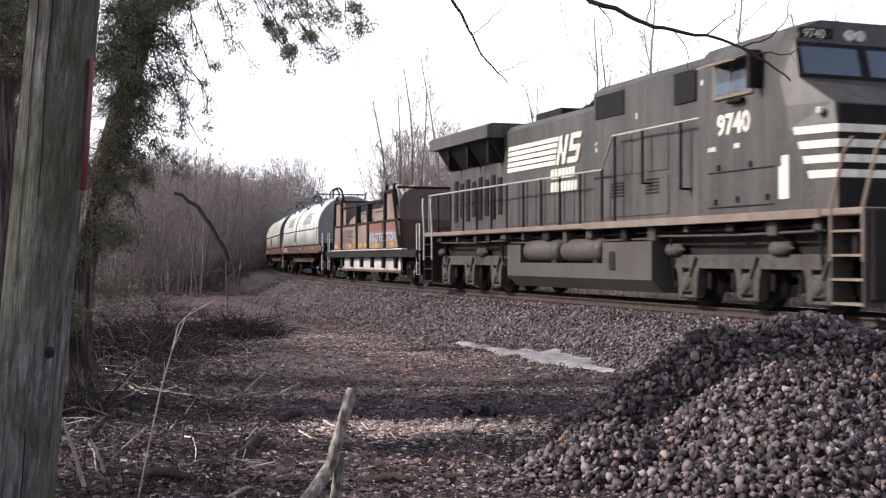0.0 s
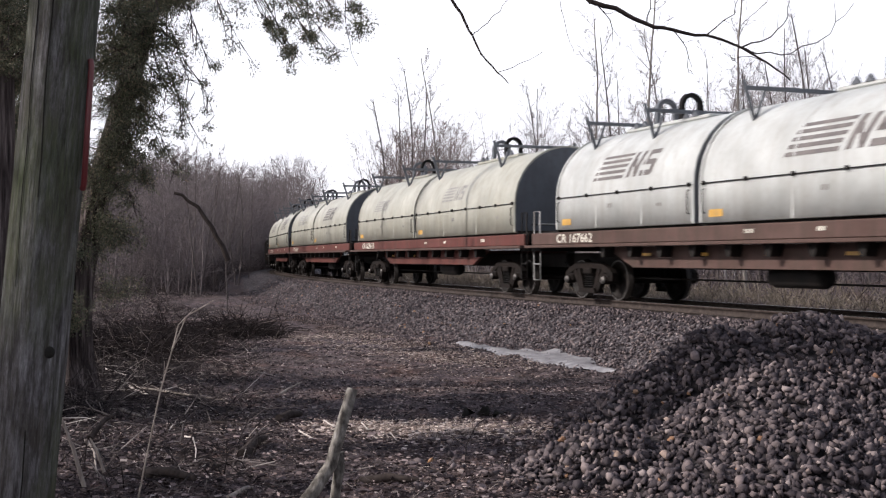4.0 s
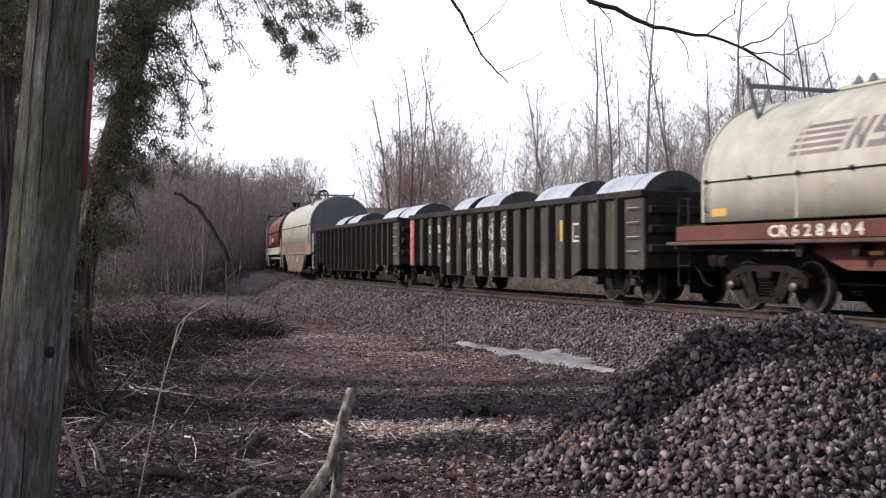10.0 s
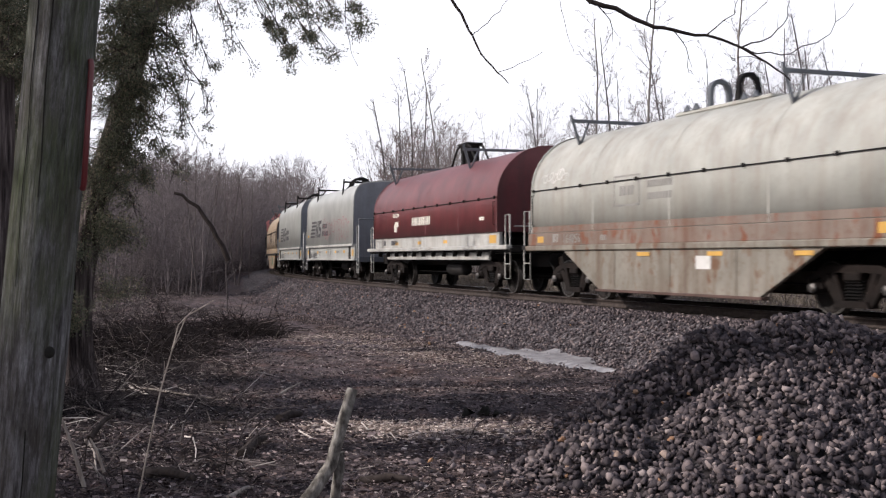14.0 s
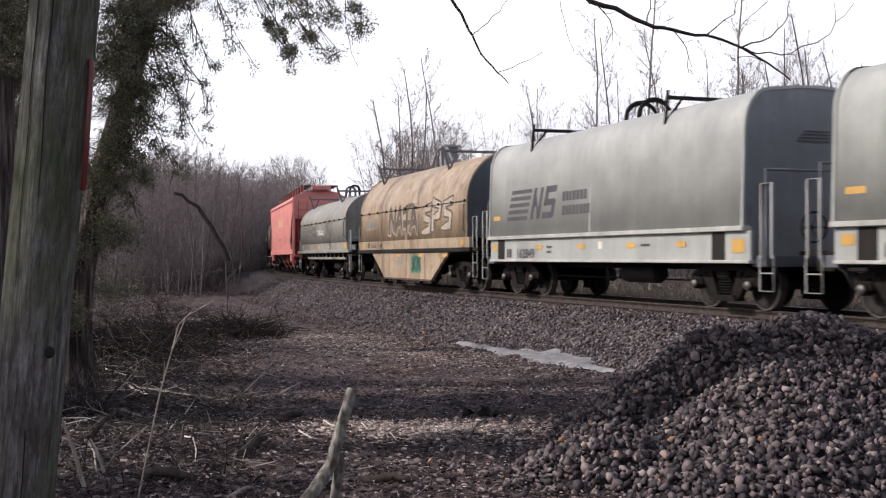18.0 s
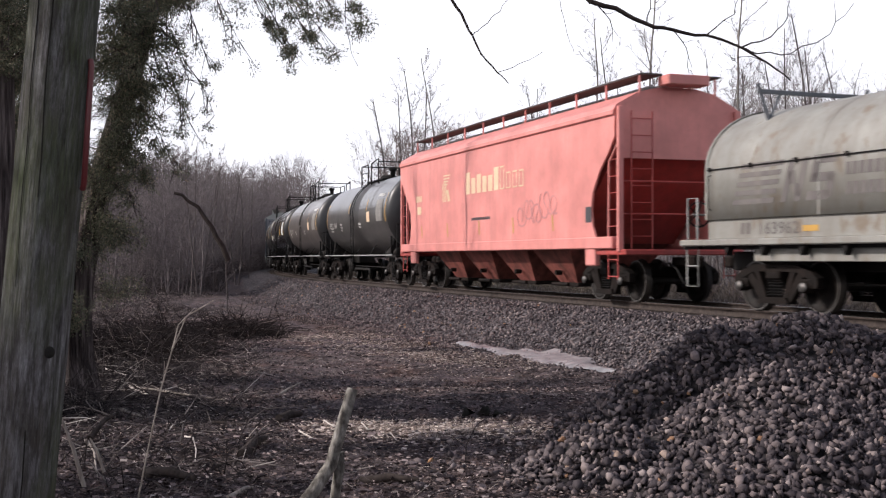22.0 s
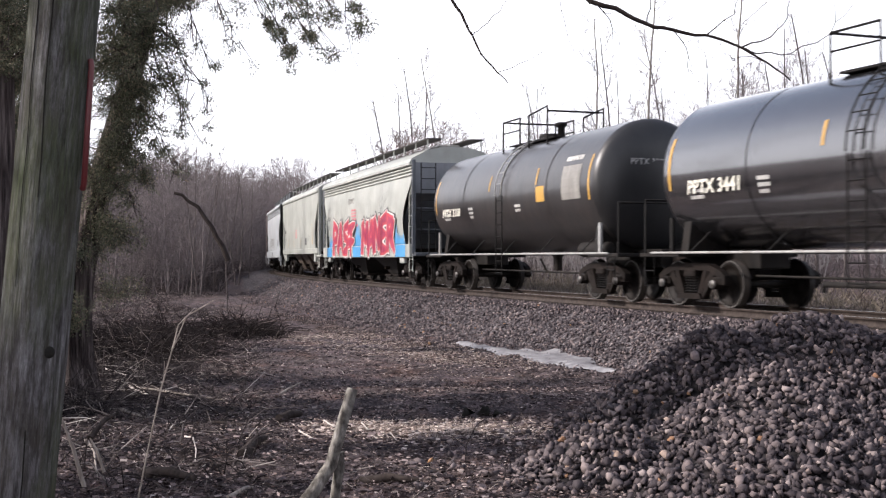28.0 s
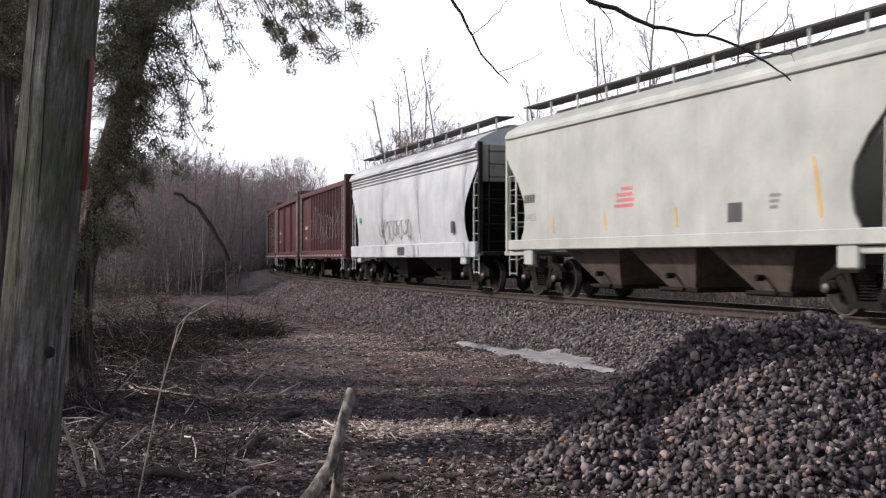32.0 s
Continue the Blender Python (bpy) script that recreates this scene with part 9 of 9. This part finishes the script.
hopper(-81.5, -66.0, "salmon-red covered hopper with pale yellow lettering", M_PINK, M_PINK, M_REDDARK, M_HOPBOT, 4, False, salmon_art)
tank_car(-95.1, -83.6, "dull black tank car with yellow markers and faded stencils", M_TANKGREY, "3346", False, 1, M_SPILL, 0.32, 0.25)
tank_car(-109.0, -97.7, "dusty grey-brown tank car with white stencils", M_TANKBRN, "2521", False, 1, None, 0.32, 0.2)
tank_car(-123.2, -111.8, "glossy black tank car with crisp white numbers", M_TANKGLO, "3441", False, 0, None, 0.36, 0.3)
tank_car(-137.2, -126.0, "worn black tank car with white spill streaks", M_TANKBLK, "3308", True, 2, None, 0.32, 0.3)


def mural(car, hl, e):
    bl = Build()
    rng = random.Random(4)
    for x0, w in ((-hl + 1.4, 0.8), (-hl + 6.5, 1.1), (-hl + 13.0, 1.2)):
        for k in range(5):
            x = x0 + w * k / 5
            bl.add([(x, -1.53, 1.42), (x + w / 3, -1.53, 1.42), (x + w / 5, -1.53, 1.65 + rng.random() * 0.9)], [(0, 1, 2)])
    for x0, x1 in ((-hl + 1.0, -hl + 2.0), (-hl + 6.3, -hl + 7.7), (-hl + 13.2, hl - 0.5)):
        bl.box(x0, x1, -1.552, -1.546, 1.0, 1.4)
    part("graffiti", bl, M_BLUE, car, "sprayed sky-blue background flames")
    paint = ((M_INK, 0.20), (M_CHALK, 0.11), (M_RED, 0.0), (M_CRIMSON, -0.2))
    wildstyle(car, "PAST", -hl + 2.4, -hl + 6.5, 1.14, 2.45, 0.42, FLAT(1.545), paint, 41)
    wildstyle(car, "MANER", -hl + 8.1, -hl + 13.0, 1.24, 2.38, 0.46, FLAT(1.545), paint, 43, 0.03)
    text_on(car, "SMNX", -hl + 0.85, 2.55, 0.30, -1.535, M_INK)
    text_on(car, "1215", -hl + 1.0, 2.17, 0.28, -1.535, M_INK)
    decal(car, "red_notice", word_bars(-hl + 5.85, 2.84, 17, 0.07) + word_bars(-hl + 5.85, 2.72, 18, 0.07) + word_bars(-hl + 5.95, 2.60, 15, 0.07) + word_bars(-hl + 6.05, 2.46, 12, 0.09) + word_bars(-hl + 6.8, 2.2, 5, 0.09), FLAT(1.53), M_ROSE)
    scrawl(car, -hl + 5.2, -hl + 6.3, 3.1, 3.4, 6, FLAT(1.50), M_FADED, 4, 0.04)
    decal(car, "side_mark", [(hl - 2.1, hl - 2.03, 1.75, 2.5)], FLAT(1.53), M_YELLOW)


def plain_art(car, hl, e):
    decal(car, "lettering_bars", word_bars(-hl + 1.0, 2.33, 4, 0.2), FLAT(1.525), M_INK)
    text_on(car, "44825", -hl + 1.1, 1.88, 0.25, -1.528, M_FADED)
    decal(car, "red_notice", word_bars(-hl + 5.8, 2.15, 14, 0.07) + word_bars(-hl + 5.7, 2.03, 15, 0.07) + word_bars(-hl + 5.8, 2.27, 12, 0.07) + word_bars(-hl + 6.0, 2.39, 9, 0.07), FLAT(1.525), M_ROSE)
    decal(car, "side_mark", [(-hl + x, -hl + x + 0.06, 1.55, 1.95, -0.07) for x in (2.7, 5.3, 8.2)] + [(hl - 1.75, hl - 1.68, 1.6, 2.6, -0.2)], FLAT(1.525), M_YELLOW)
    decal(car, "data_plate", [(-hl + 9.95, -hl + 10.4, 1.6, 1.95)], FLAT(1.525), M_INK)
    decal(car, "small_print", word_bars(-hl + 11.2, 2.0, 7, 0.06) + word_bars(-hl + 11.2, 1.9, 6, 0.06) + word_bars(-hl + 11.2, 1.8, 5, 0.06), FLAT(1.525), M_FADED)


def scratch_art(car, hl, e):
    scrawl(car, -hl + 4.5, -hl + 8.6, 1.5, 2.5, 61, FLAT(1.50), M_FADED, 7, 0.06)
    decal(car, "lettering_bars", word_bars(-hl + 7.0, 1.05, 4, 0.28), FLAT(1.545), M_INK)
    decal(car, "data_plate", [(hl - 2.2, hl - 1.9, 1.7, 2.05)], FLAT(1.525), M_INK)
    decal(car, "side_mark", [(-hl + 1.4, -hl + 1.7, 2.3, 2.5)], FLAT(1.525), M_GREEN)


hopper(-154.6, -139.6, "white covered hopper with large red and blue graffiti", M_WHITE, M_WHITE, M_SLATE, M_DARK, 2, True, mural)
hopper(-170.6, -156.3, "plain cream-white covered hopper with three sloping bays", M_WHITE, M_WHITE, M_WHITE, M_BAYBROWN, 3, False, plain_art)
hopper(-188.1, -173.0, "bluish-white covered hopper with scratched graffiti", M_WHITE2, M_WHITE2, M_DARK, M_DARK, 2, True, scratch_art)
maroon_car(-202.2, -189.6, 0)
maroon_car(-215.6, -203.2, 1)
maroon_car(-229.0, -216.4, 0)


# ---- what moves ----
SPEED = 10.2908
KNOTS = [0, 4, 8, 12, 16, 20, 24, 28, 32]
GAINS = [0.0200, 0.0540, -0.0067, 0.0315, 0.0215, -0.0156, -0.0393, -0.0566, -0.0123]


def gone(t):
    """How far the train has gone since 16 s."""
    ts = np.linspace(0, 32, 641)
    v = SPEED * (1 + np.interp(ts, KNOTS, GAINS))
    way = np.concatenate([[0], np.cumsum((v[1:] + v[:-1]) / 2 * 0.05)])
    return float(np.interp(t, ts, way) - np.interp(16, ts, way))


def on_rails(s, half):
    """The pose of a car whose bogies stand half metres before and behind s."""
    a, b = rail_point(s - half), rail_point(s + half)
    d = b - a
    m = (a + b) / 2
    return pose(m.x, m.y, 0, 0, 0, math.degrees(math.atan2(d.y, d.x)))


def motions():
    times = [i * 0.8 for i in range(41)]
    way = [gone(t) for t in times]
    for car, mid, half in rolling:
        walk(car, [(t, on_rails(mid + g, half)) for t, g in zip(times, way)])
    for load, mid, half, off in riding:
        walk(load, [(t, on_rails(mid + g, half) @ pose(off, 0, 0)) for t, g in zip(times, way)])
    # wheel sets roll; those alike in place and size on their bogies share one set of keys
    rolls = {}
    for w, dx, r in WHEEL_SETS:
        if (dx, r) not in rolls:
            rows = []
            n = 960
            for i in range(n + 1):
                t = 32.0 * i / n
                t = round(t * FPS) / FPS
                rows.append((t, pose(dx, 0, r, 0, math.degrees(gone(t) / r), 0)))
            walk(w, rows)
            rolls[dx, r] = w
        else:
            src = rolls[dx, r]
            w.rotation_mode = "QUATERNION"
            w.animation_data_create()
            w.animation_data.action = src.animation_data.action
            w.animation_data.action_slot = src.animation_data.action_slot


motions()
